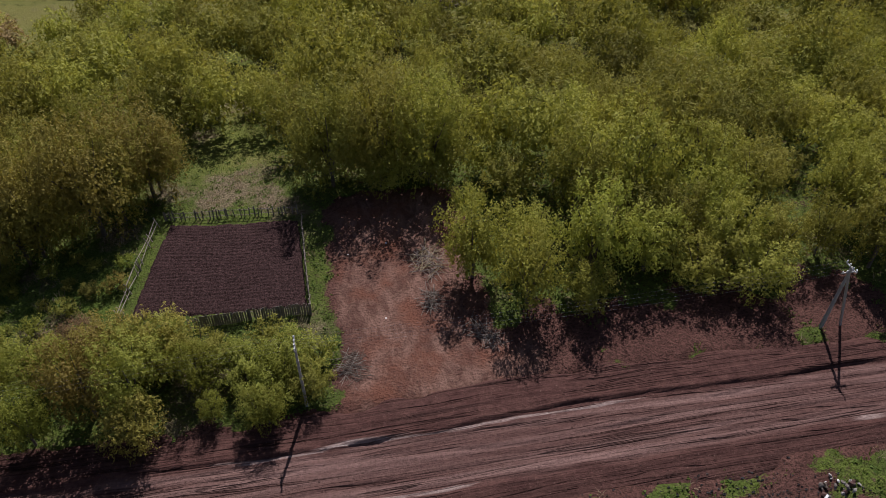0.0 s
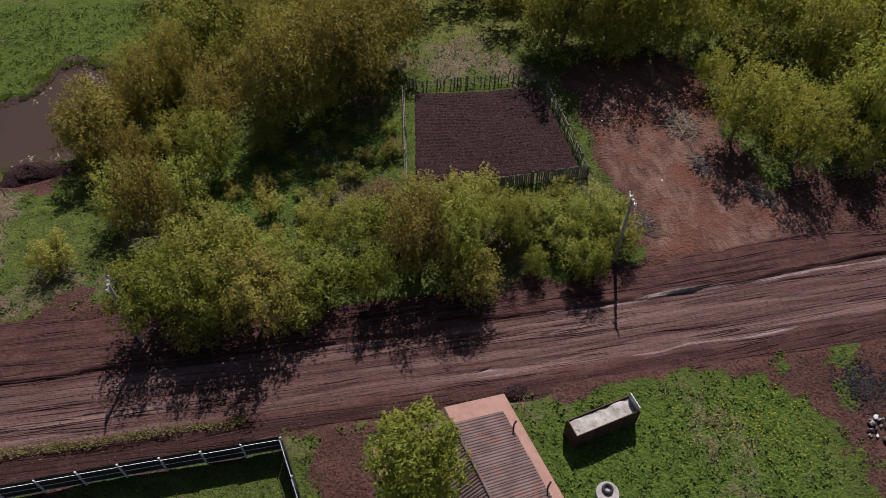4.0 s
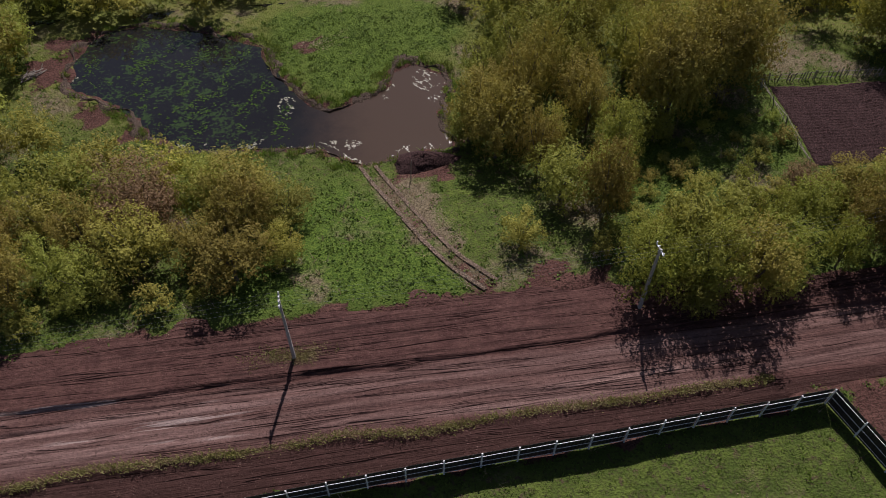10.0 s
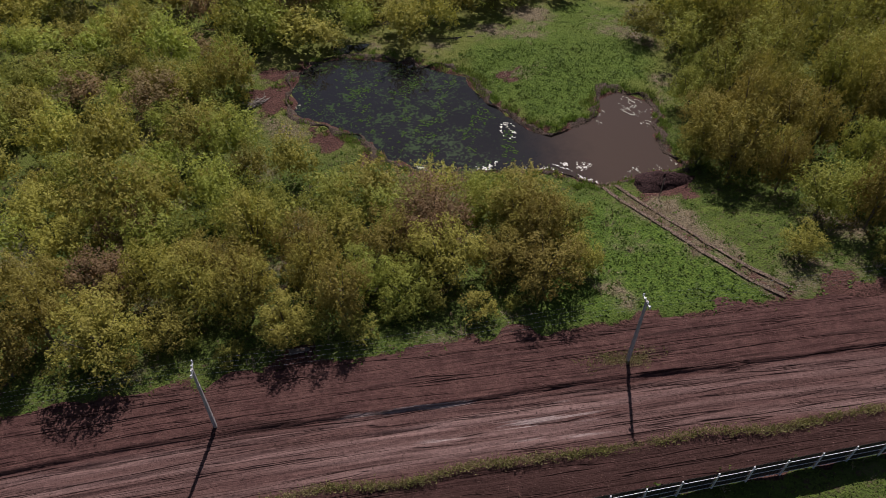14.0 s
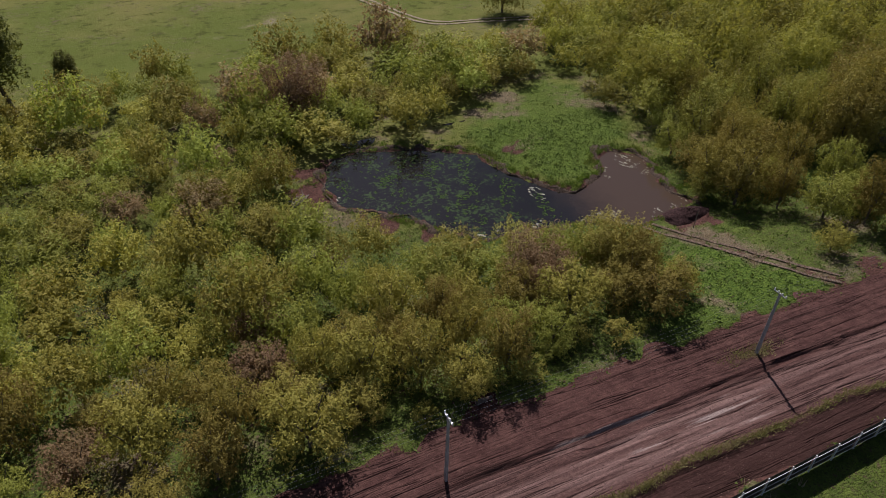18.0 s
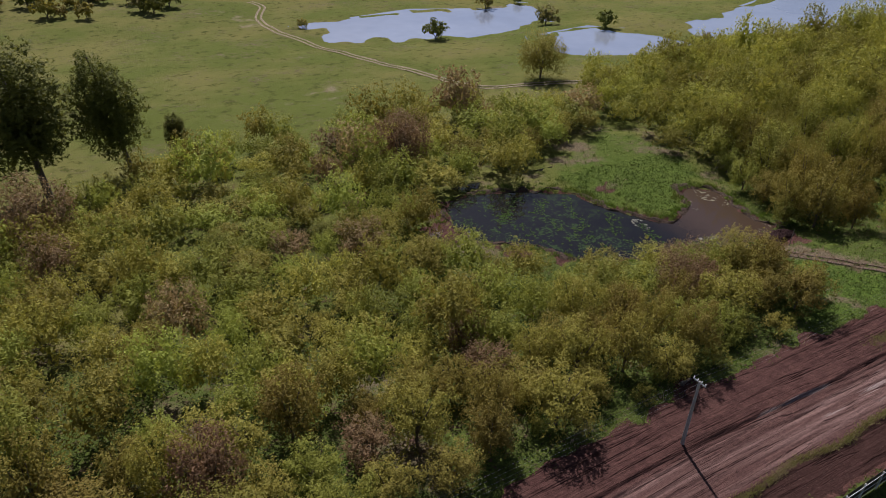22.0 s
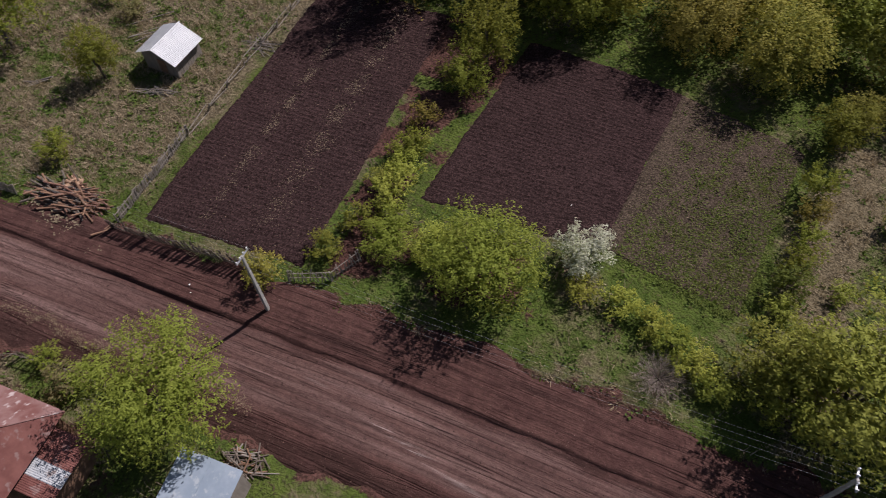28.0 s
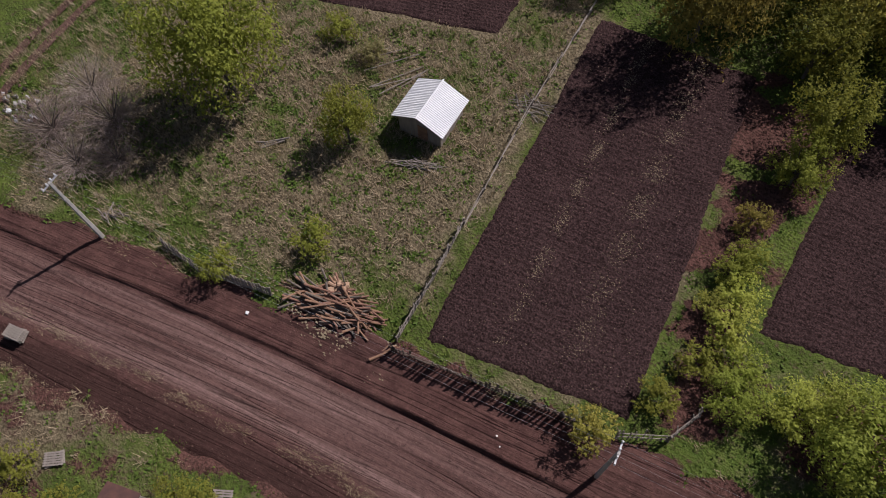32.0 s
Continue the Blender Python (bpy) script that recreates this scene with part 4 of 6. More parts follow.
# built once, for crowns about 5.5 m across
CROWNS = {"bush": [crown_mesh(40 + k, 18, 34, 9, 0.095, (3.0, 2.45, 2.35), 0.75) for k in range(7)],
          "shrub": [crown_mesh(60 + k, 11, 18, 9, 0.082, (1.75, 1.45, 1.2), 0.5) for k in range(4)],
          "tall": [crown_mesh(70 + k, 46, 34, 9, 0.125, (2.9, 5.2, 6.0), 0.9) for k in range(2)],
          "far": [crown_mesh(85 + k, 8, 8, 7, 0.24, (1.8, 1.4, 1.15), 0.4) for k in range(2)],
          "broad": [crown_mesh(120, 40, 42, 9, 0.098, (5.0, 3.0, 4.9), 0.55)],
          "slim": [crown_mesh(121, 30, 38, 9, 0.092, (2.3, 5.4, 4.6), 0.8)],
          "big": [crown_mesh(130 + k, 30, 36, 9, 0.09, (3.6, 2.8, 2.7), 0.75) for k in range(2)],
          "bare": [mesh_np("crown", *twig_cloud(np.random.default_rng(140 + k), 300, 9, 0.75, 0.011, (2.6, 1.5, 0.9)), LEAF_OLIVE) for k in range(2)]}
TRUNKS = {"far": [stems(np.random.default_rng(98), 2.0, 1.0, 3, 0.08)], "bush": [stems(np.random.default_rng(90 + k), 5.0, 2.0, 5, 0.14) for k in range(3)], "shrub": [stems(np.random.default_rng(95), 2.3, 1.1, 5, 0.05)],
          "big": [stems(np.random.default_rng(103), 5.4, 2.2, 6, 0.15)], "broad": [stems(np.random.default_rng(101), 8.0, 4.2, 8, 0.22)], "slim": [stems(np.random.default_rng(102), 9.4, 1.3, 7, 0.12)],
          "tall": [stems(np.random.default_rng(96), 12.0, 1.7, 0, 0.22)], "bare": [stems(np.random.default_rng(97), 3.6, 1.9, 7, 0.09)]}
COUNT = {"n": 0}


def plant(name, kind, x, y, size, leaves, label, category, group, tall=1.0, lean=0.0):
    COUNT["n"] += 1
    k = COUNT["n"]
    t = thing(name, pose(x, y, float(ground_z(x, y)) - 0.05, 0, -lean, (k * 137.5) % 360 if not lean else 0), label, category, group)
    t.scale = (size, size, size * tall)
    part("trunk", TRUNKS[kind][k % len(TRUNKS[kind])], None, t)
    c = part("crown", CROWNS[kind][k % len(CROWNS[kind])], None, t)
    c.material_slots[0].link = "OBJECT"
    c.material_slots[0].material = leaves
    return t


def scatter(pts, gap, seed, taken=()):
    """Places inside a polygon at least gap apart, clear of those taken."""
    r = np.random.default_rng(seed)
    x0, x1 = min(p[0] for p in pts), max(p[0] for p in pts)
    y0, y1 = min(p[1] for p in pts), max(p[1] for p in pts)
    n = int((x1 - x0) * (y1 - y0) / gap / gap * 9)
    cand = np.stack([r.uniform(x0, x1, n), r.uniform(y0, y1, n)], -1)
    cand = cand[away(pts, cand[:, 0], cand[:, 1]) < 0]
    kept = list(taken)
    start = len(kept)
    arr = np.array(kept).reshape(-1, 2) if kept else np.zeros((0, 2))
    for c in cand:
        if not len(arr) or np.min(np.hypot(*(arr - c).T)) > gap:
            arr = np.vstack([arr, c])
    return [tuple(c) for c in arr[start:]]


YOUNG = LEAF_YOUNG
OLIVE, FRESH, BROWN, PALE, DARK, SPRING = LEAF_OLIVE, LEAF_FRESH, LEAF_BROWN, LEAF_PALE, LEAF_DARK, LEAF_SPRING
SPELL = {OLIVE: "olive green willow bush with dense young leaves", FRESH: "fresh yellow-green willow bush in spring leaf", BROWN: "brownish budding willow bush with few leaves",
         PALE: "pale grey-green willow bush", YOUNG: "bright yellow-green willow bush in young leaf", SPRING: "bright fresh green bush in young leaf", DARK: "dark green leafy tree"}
# thickets: outline, spacing, size range, mix of leaves, share of far ones joined beyond this y
FAR_STUFF = {"west": [], "east": []}


def thicket(name, pts, gap, seed, sizes, blend, near, group, rise=1.0):
    r = np.random.default_rng(seed)
    for x, y in scatter(pts, gap, seed):
        s = (sizes[0] + (sizes[1] - sizes[0]) * (r.uniform(-0.25, 1.2))) * (1 + 0.18 * float(wobble(np.array(x), np.array(y), 17, 51)))
        leaves = blend[r.integers(len(blend))]
        if near(x, y):
            plant("willow_bush", "bush", x, y, s, leaves, SPELL[leaves], "bush", group, r.uniform(0.64, 1.28) * rise)
        else:
            FAR_STUFF[name].append((x, y, s * r.uniform(0.9, 1.15), r.uniform(0.62, 1.2) * rise))


thicket("west", WEST, 3.65, 11, (0.84, 1.2), [OLIVE, OLIVE, FRESH, OLIVE, OLIVE, OLIVE, FRESH, OLIVE, OLIVE, FRESH, OLIVE, OLIVE, OLIVE, OLIVE, OLIVE, FRESH, OLIVE, BROWN], lambda x, y: y < 48, "bushes of the thicket beside the road", 1.22)
thicket("west", NORTH, 3.6, 12, (0.95, 1.3), [OLIVE, FRESH], lambda x, y: False, "", 1.1)
thicket("east", EAST, 4.0, 13, (1.05, 1.42), [YOUNG, YOUNG, FRESH, YOUNG], lambda x, y: y < 54 and 0 < x < 50, "bushes of the thicket beside the road", 1.36)
thicket("west", BACK, 4.6, 17, (1.0, 1.4), [OLIVE, OLIVE, DARK, FRESH], lambda x, y: False, "")
thicket("east", GROVE, 3.9, 14, (0.92, 1.25), [OLIVE, FRESH, FRESH, YOUNG, FRESH, OLIVE, FRESH, OLIVE], lambda x, y: True, "bushes of the grove by the pond", 1.5)
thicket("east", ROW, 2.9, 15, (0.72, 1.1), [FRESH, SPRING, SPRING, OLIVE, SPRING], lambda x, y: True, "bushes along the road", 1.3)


def far_woods(key, label):
    r = np.random.default_rng(5)
    base = [leaf_cloud(np.random.default_rng(200 + k), 16, 24, 7, 0.116, (3.05, 2.4, 2.3), 0.5, 0.18, 2.0) for k in range(5)]
    thin = [leaf_cloud(np.random.default_rng(210 + k), 14, 18, 6, 0.155, (2.95, 2.4, 2.3), 0.4, 0.18, 1.9) for k in range(5)]
    vs, fs, n = [], [], 0
    for k, (x, y, s, tall) in enumerate(FAR_STUFF[key]):
        v, f = (base if y < 86 else thin)[k % 5]
        a = r.uniform(0, 6.283)
        ca, sa2 = math.cos(a), math.sin(a)
        w = np.stack([v[:, 0] * ca - v[:, 1] * sa2, v[:, 0] * sa2 + v[:, 1] * ca, v[:, 2] * tall], -1) * s
        vs.append(w + np.array([x, y, float(ground_z(x, y))]))
        fs.append(f + n)
        n += len(v)
    me = mesh_np("woodland", np.concatenate(vs), np.concatenate(fs), LEAF_OLIVE)
    me.materials.append(LEAF_FRESH), me.materials.append(LEAF_BROWN), me.materials.append(LEAF_YOUNG)
    kinds = np.repeat(np.random.default_rng(6).choice([0, 0, 1, 0, 1, 0, 1, 0, 0, 1, 0, 1, 0, 0, 1, 0, 1, 1, 0, 1, 0, 1, 2] if key == "west" else [1, 3, 3, 3], len(fs)), [len(f) for f in fs])
    me.polygons.foreach_set("material_index", kinds.astype(np.int32))
    tone = np.repeat(np.random.default_rng(8).uniform(-0.3, 0.34, len(fs)), [3 * len(f) for f in fs])
    me.attributes.new("tone", "FLOAT", "POINT").data.foreach_set("value", tone.astype(np.float32))
    tagged(new("woodland", me), label, "woodland", kind="stuff")


far_woods("west", "dense olive green willow thicket round the pond")
far_woods("east", "dense olive green willow thicket behind the clearing")


# ---- ground cover ----
def cover(name, X, Y, blades, length, width, lean, material, label, category, up=0.0):
    """Tufts of leaves or blades at these places, as one mesh."""
    r = np.random.default_rng(len(X) + 3)
    n = len(X) * blades
    s = np.repeat(r.uniform(0.6, 1.5, len(X)), blades)
    X, Y = np.repeat(X, blades), np.repeat(Y, blades)
    Z = ground_z(X, Y)
    a, t = r.uniform(0, 6.283, n), r.uniform(0.2, 1.0, n) * lean
    px, py = X + r.normal(size=n) * 0.14 * s, Y + r.normal(size=n) * 0.14 * s
    d = np.stack([np.cos(a) * np.sin(t), np.sin(a) * np.sin(t), np.cos(t)], -1)
    b = np.stack([-np.sin(a), np.cos(a), 0 * a], -1)
    p = np.stack([px, py, Z - 0.04 + up], -1)
    L = (length * s * r.uniform(0.6, 1.2, n))[:, None]
    w = (width * s)[:, None]
    if lean > 1.1:      # broad leaves standing off the ground
        p = p + np.array([0, 0, 1]) * L * r.uniform(0.1, 0.5, n)[:, None]
        v = np.stack([p - b * w, p + b * w, p + d * L], 1)
    else:
        v = np.stack([p - b * w, p + b * w, p + d * L], 1)
    me = mesh_np(name, v.reshape(-1, 3), np.arange(3 * n).reshape(-1, 3), material)
    tagged(new(name, me), label, category, kind="stuff")


def ground_cover():
    r = np.random.default_rng(77)
    n = 150000
    X, Y = r.uniform(-256, 60, n), r.uniform(-9, 112, n)
    dry_yard = [(-256, 7), (-232, 7), (-216, 15), (-221, 48), (-256, 40)]
    n2 = 15000      # the dry yard by the hut grows thickest
    X, Y = np.concatenate([X, r.uniform(-256, -214, n2)]), np.concatenate([Y, r.uniform(7, 48, n2)])
    extra = np.arange(n + n2) >= n
    n = n + n2
    e, s, l, _ = masks(X, Y)
    ok = (e < 0.8) & (ground_z(X, Y) > -8) & (away(POND, X, Y) > 0.8)
    for _, pts, _ in BEDS:
        ok &= away(pts, X, Y) > 0.2
    for pts in (WEST, EAST):
        ok &= (away(pts, X, Y) > -4) | (r.uniform(size=n) < 0.12)
    ok &= (away(PLOT, X, Y) > 0) | (wobble(X, Y, 4, 81) + 0.08 * (39 - Y) > 0)
    ok &= (Y > 12) | (X > -32) | (X < -195)
    ok &= (Y < 84) | (r.uniform(size=n) < 0.2)
    yard = away(dry_yard, X, Y) < 0
    ok &= ~extra | yard
    pick = np.clip(0.5 + 0.30 * wobble(X, Y, 2.6, 78) + 0.18 * wobble(X, Y, 1.0, 79) + r.uniform(-0.3, 0.3, n), 0, 1)
    s = np.where(yard, 0.72 + 0.16 * wobble(X, Y, 7, 80), s)
    paddock = away(PADDOCK, X, Y) < 0
    straw = ok & (pick < np.clip(s - 0.25, 0, 0.85))
    weeds = ok & ~straw & ~paddock & ((l > 0.5) | (pick > 0.62))
    grass = ok & ~straw & ~weeds
    cover("weeds", X[weeds], Y[weeds], 6, 0.18, 0.08, 1.45, WEED, "rank green nettles and broad-leaved weeds", "weeds")
    # sprouts come up thickest at one end of the weedy plot
    px, py = r.uniform(-185.5, -173, 17000), r.uniform(31.2, 48.6, 17000)
    k = (away(PLOT, px, py) < -0.3) & (r.uniform(size=17000) < np.clip(0.5 + 0.09 * (px + 180) - 0.05 * (py - 38) + 0.3 * wobble(px, py, 3, 82), 0.06, 1))
    cover("sprouts", px[k], py[k], 3, 0.095, 0.04, 1.3, SPROUT, "thin green sprouts on the weedy plot", "sprouts", 0.12)
    # rank tufts hang over the pond's edge
    px, py = r.uniform(-99, -46, 40000), r.uniform(52, 90, 40000)
    d = away(POND, px, py) + 0.3 * wobble(px, py, 5.5, 133)
    k = (d > 0.25) & (d < 1.5 + 0.6 * wobble(px, py, 4, 83)) & ((px > -88) | (wobble(px, py, 2.5, 84) > 0.5)) & (wobble(px, py, 3, 85) > -0.4)
    cover("shore_grass", px[k], py[k], 5, 0.4, 0.035, 1.0, GRASS, "rank green grass along the pond's muddy edge", "grass")
    cover("grass", X[grass], Y[grass], 4, 0.22, 0.034, 0.8, GRASS, "fresh green meadow grass in tufts", "grass")
    cover("dry_grass", X[straw], Y[straw], 7, 0.55, 0.022, 1.09, STRAW, "last year's pale dry grass in tufts", "grass")
    # strip of grass left along the south edge of the carriageway
    X = r.uniform(-126, -34, 4200)
    yc = road_at(X)[0]
    Y = yc - 2.8 + r.normal(size=4200) * 0.12 + 0.2 * wobble(X, 0 * X, 12, 3)
    k = wobble(X, 0 * X, 9, 41) > -2.4
    X, Y = np.concatenate([X[k], r.normal(-68.4, 1.3, 420)]), np.concatenate([Y[k], r.normal(30.6, 0.38, 420)])
    cover("verge_grass", X, Y, 5, 0.17, 0.026, 1.0, VERGE, "narrow strip of green grass along the road", "grass", 0.13)
    # thin straw ridges at the bend
    X = np.concatenate([r.uniform(-250, -196, 2600), r.uniform(-234, -219, 900)])
    back = np.arange(len(X)) >= 2600
    Y = np.where(back, np.interp(X, [-234, -219], [-3.2, 0.4]), np.interp(X, [-250, -235.8, -223, -209, -196], [-4.2, -0.3, 2.6, 5.7, 8.6])) + r.normal(size=len(X)) * 0.16 + 0.2 * wobble(X, 0 * X, 4, 44)
    k = (wobble(X, 0 * X, 5, 43) + r.normal(size=len(X)) * 0.5 > -0.35) & (r.uniform(size=len(X)) < 0.75)
    cover("dry_verge", X[k], Y[k], 5, 0.13, 0.011, 1.05, STRAW, "thin pale straw ridge along the graded road", "grass", 0.1)


ground_cover()

# ---- single bushes and trees ----
def explicit(name, rows, group):
    for x, y, r, leaves, tall in rows:
        kind = "bare" if leaves is LEAF_GREY else ("big" if r > 3.1 else ("bush" if r > 1.75 else "shrub"))
        s = r / 2.5 if kind == "bare" else (r / 1.5 if kind == "shrub" else r / 2.75)
        label = {LEAF_GREY: "bare grey thorn bush without leaves", BLOSSOM: "bush covered in white blossom"}.get(leaves) or SPELL[leaves]
        plant(name, kind, x, y, s, leaves, label, "bush", group, tall)


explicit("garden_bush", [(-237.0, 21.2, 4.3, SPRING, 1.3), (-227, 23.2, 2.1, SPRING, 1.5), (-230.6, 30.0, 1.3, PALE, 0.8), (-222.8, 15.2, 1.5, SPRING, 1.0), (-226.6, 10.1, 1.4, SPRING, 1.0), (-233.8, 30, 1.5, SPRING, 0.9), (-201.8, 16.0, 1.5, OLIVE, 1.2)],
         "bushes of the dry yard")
explicit("thorn_bush", [(-175.9, 24.7, 1.8, LEAF_GREY, 0.8), (-244.8, 10.4, 3.0, LEAF_GREY, 0.9), (-241.0, 9.6, 2.6, LEAF_GREY, 0.8), (-241.6, 13.6, 3.2, LEAF_GREY, 0.9), (-245.4, 14.6, 2.8, LEAF_GREY, 0.9), (-238.9, 11.6, 2.0, LEAF_GREY, 0.75)], "bare bushes by the road")
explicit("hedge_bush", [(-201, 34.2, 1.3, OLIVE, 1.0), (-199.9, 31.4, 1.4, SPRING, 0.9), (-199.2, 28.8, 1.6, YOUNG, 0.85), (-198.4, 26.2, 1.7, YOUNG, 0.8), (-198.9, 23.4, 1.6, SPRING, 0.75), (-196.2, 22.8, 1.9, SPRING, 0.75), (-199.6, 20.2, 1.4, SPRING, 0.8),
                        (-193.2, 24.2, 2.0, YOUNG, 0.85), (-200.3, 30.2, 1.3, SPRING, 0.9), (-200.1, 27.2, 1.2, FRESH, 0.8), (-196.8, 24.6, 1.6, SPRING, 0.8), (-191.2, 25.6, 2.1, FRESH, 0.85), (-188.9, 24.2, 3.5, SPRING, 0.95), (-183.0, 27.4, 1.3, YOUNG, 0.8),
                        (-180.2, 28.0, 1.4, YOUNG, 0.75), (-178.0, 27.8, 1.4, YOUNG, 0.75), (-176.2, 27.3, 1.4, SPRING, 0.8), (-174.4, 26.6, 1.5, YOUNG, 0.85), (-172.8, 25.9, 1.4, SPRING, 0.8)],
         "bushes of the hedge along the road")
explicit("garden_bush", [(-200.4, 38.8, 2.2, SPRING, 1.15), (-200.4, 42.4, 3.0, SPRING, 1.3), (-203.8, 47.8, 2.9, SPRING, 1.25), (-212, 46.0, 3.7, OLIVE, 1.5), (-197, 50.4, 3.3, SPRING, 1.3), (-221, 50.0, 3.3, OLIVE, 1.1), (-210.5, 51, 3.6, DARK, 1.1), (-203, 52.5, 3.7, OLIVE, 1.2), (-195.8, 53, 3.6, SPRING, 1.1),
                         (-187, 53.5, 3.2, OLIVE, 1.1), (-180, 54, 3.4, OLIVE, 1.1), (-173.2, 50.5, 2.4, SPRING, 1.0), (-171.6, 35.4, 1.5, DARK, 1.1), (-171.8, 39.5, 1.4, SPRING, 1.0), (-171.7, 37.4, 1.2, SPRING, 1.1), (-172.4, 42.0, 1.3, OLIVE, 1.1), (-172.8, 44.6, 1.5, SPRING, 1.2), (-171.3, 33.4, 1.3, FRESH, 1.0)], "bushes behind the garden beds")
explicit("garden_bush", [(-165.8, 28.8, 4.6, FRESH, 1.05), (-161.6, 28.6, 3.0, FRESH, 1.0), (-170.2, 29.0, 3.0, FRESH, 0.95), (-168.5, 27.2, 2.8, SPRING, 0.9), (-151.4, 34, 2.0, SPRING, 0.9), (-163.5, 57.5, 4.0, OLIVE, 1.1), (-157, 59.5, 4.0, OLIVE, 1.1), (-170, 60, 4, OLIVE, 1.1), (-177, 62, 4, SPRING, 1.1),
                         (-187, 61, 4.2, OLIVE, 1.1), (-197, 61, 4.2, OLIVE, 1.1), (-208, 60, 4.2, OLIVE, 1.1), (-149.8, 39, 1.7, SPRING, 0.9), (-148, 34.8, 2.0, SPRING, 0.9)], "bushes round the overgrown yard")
explicit("blossoming_bush", [(-184.2, 29.6, 2.2, BLOSSOM, 0.9), (-157.4, 33.6, 2.9, BLOSSOM, 1.35), ], "bushes in white blossom")
explicit("willow_bush", [(-50.1, 56.8, 2.3, FRESH, 1.0), (-48.9, 39.4, 2.0, OLIVE, 0.95), (-42.7, 36.8, 1.3, FRESH, 1.0), (-32.8, 51.4, 1.9, FRESH, 1.1), (-23.2, 41.6, 1.9, BROWN, 0.8), (-16.9, 38.8, 2.9, FRESH, 1.0), (-13.0, 37.5, 2.6, FRESH, 0.95), (-20.6, 39.4, 2.6, OLIVE, 1.0),
                         (-10, 36.2, 2.3, FRESH, 0.85), (-28.5, 40.6, 1.7, FRESH, 0.9), (-37.2, 30.6, 2.3, FRESH, 0.8), (-30.2, 31.3, 2.0, FRESH, 0.8)], "single bushes by the pond and the road")
explicit("willow_bush", [(-91.4, 97.4, 4.2, BROWN, 1.25), (-80.4, 47.4, 3.4, BROWN, 1.05), (-72.2, 46.4, 3.6, OLIVE, 1.0), (-107.2, 50.6, 2.6, BROWN, 1.2), (-144.5, 95, 5.0, BROWN, 1.0), (-156.7, 99.5, 4.0, DARK, 0.9), (-135, 34.4, 3.6, FRESH, 1.05), (-128.8, 34.7, 2.6, FRESH, 1.0),
                         (-126.5, 16.6, 3.0, FRESH, 0.95), (-122.8, 16.2, 1.7, FRESH, 0.9), (-129.6, 17.0, 1.6, FRESH, 0.9)], "single bushes by the thicket")
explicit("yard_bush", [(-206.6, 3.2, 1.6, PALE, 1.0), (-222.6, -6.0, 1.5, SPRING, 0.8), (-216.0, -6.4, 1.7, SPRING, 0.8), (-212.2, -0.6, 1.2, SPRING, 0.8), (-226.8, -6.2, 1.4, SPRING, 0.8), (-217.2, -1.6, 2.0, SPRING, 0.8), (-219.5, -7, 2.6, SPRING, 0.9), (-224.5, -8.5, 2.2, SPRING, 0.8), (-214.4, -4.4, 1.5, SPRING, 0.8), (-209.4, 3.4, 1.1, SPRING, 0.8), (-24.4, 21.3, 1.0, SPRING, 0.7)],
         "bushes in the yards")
explicit("willow_bush", [(-2.6, 61.0, 4.0, FRESH, 1.5), (2.4, 61.4, 4.4, YOUNG, 1.5), (7.4, 60.4, 4.2, YOUNG, 1.5), (-21, 62.5, 3.8, OLIVE, 1.4), (-24.5, 56.2, 4.2, OLIVE, 1.5), (-30, 55, 4.0, OLIVE, 1.5), (-6.6, 36.6, 2.3, FRESH, 1.1), (-5.0, 34.4, 2.1, FRESH, 1.0), (-4.4, 37.6, 1.7, FRESH, 0.9), (-8.4, 33.2, 2.2, FRESH, 0.9),
                         (-8.2, 39.6, 1.7, FRESH, 0.9)], "bushes round the clearing")
explicit("lone_tree", [(-35.8, 136.5, 5.2, OLIVE, 1.0)], "")
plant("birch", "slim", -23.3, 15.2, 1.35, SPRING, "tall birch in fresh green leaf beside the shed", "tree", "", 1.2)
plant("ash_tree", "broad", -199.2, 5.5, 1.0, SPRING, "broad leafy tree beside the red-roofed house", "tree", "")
plant("poplar", "tall", -129.5, 119, 1.95, DARK, "tall dark poplar leaning in the wind", "tree", "poplars at the meadow's edge", 1.0, 9)
plant("poplar", "tall", -142, 114, 2.7, DARK, "tall dark poplar leaning in the wind", "tree", "poplars at the meadow's edge", 0.82, 5)
plant("poplar", "tall", -121.5, 124, 0.75, DARK, "young slim dark poplar", "tree", "poplars at the meadow's edge")


# ---- power line ----
POLES = [(36.6, 35.0, True), (-5.4, 33.3, False), (-41.5, 31.0, False), (-67.9, 30.5, False), (-98.4, 29.6, False), (-137.8, 28.4, True), (-165.4, 22.3, False), (-200.1, 14.4, False), (-235.2, 6.9, False), (-270, -3, False)]
POLE_H = 7.2


def pole_parts():
    shaft = bmesh.new()
    for k in range(4):
        a, b = k * POLE_H / 4, (k + 1) * POLE_H / 4
        box(shaft, 0.27 - 0.025 * k, 0.22 - 0.02 * k, b - a, Matrix.Translation((0, 0, a)), 0.02)
    arm = box(bmesh.new(), 1.3, 0.09, 0.09, Matrix.Translation((0, 0, POLE_H - 0.35)), 0.01)
    cap = bmesh.new()
    rod(cap, (0, 0, 0), (0, 0, 0.10), 0.02, 0.02)
    rod(cap, (0, 0, 0.08), (0, 0, 0.22), 0.06, 0.045, 8)
    return to_mesh(shaft, "shaft", CONCRETE), to_mesh(arm, "crossarm", STEEL), to_mesh(cap, "insulator", WHITE_PAINT)


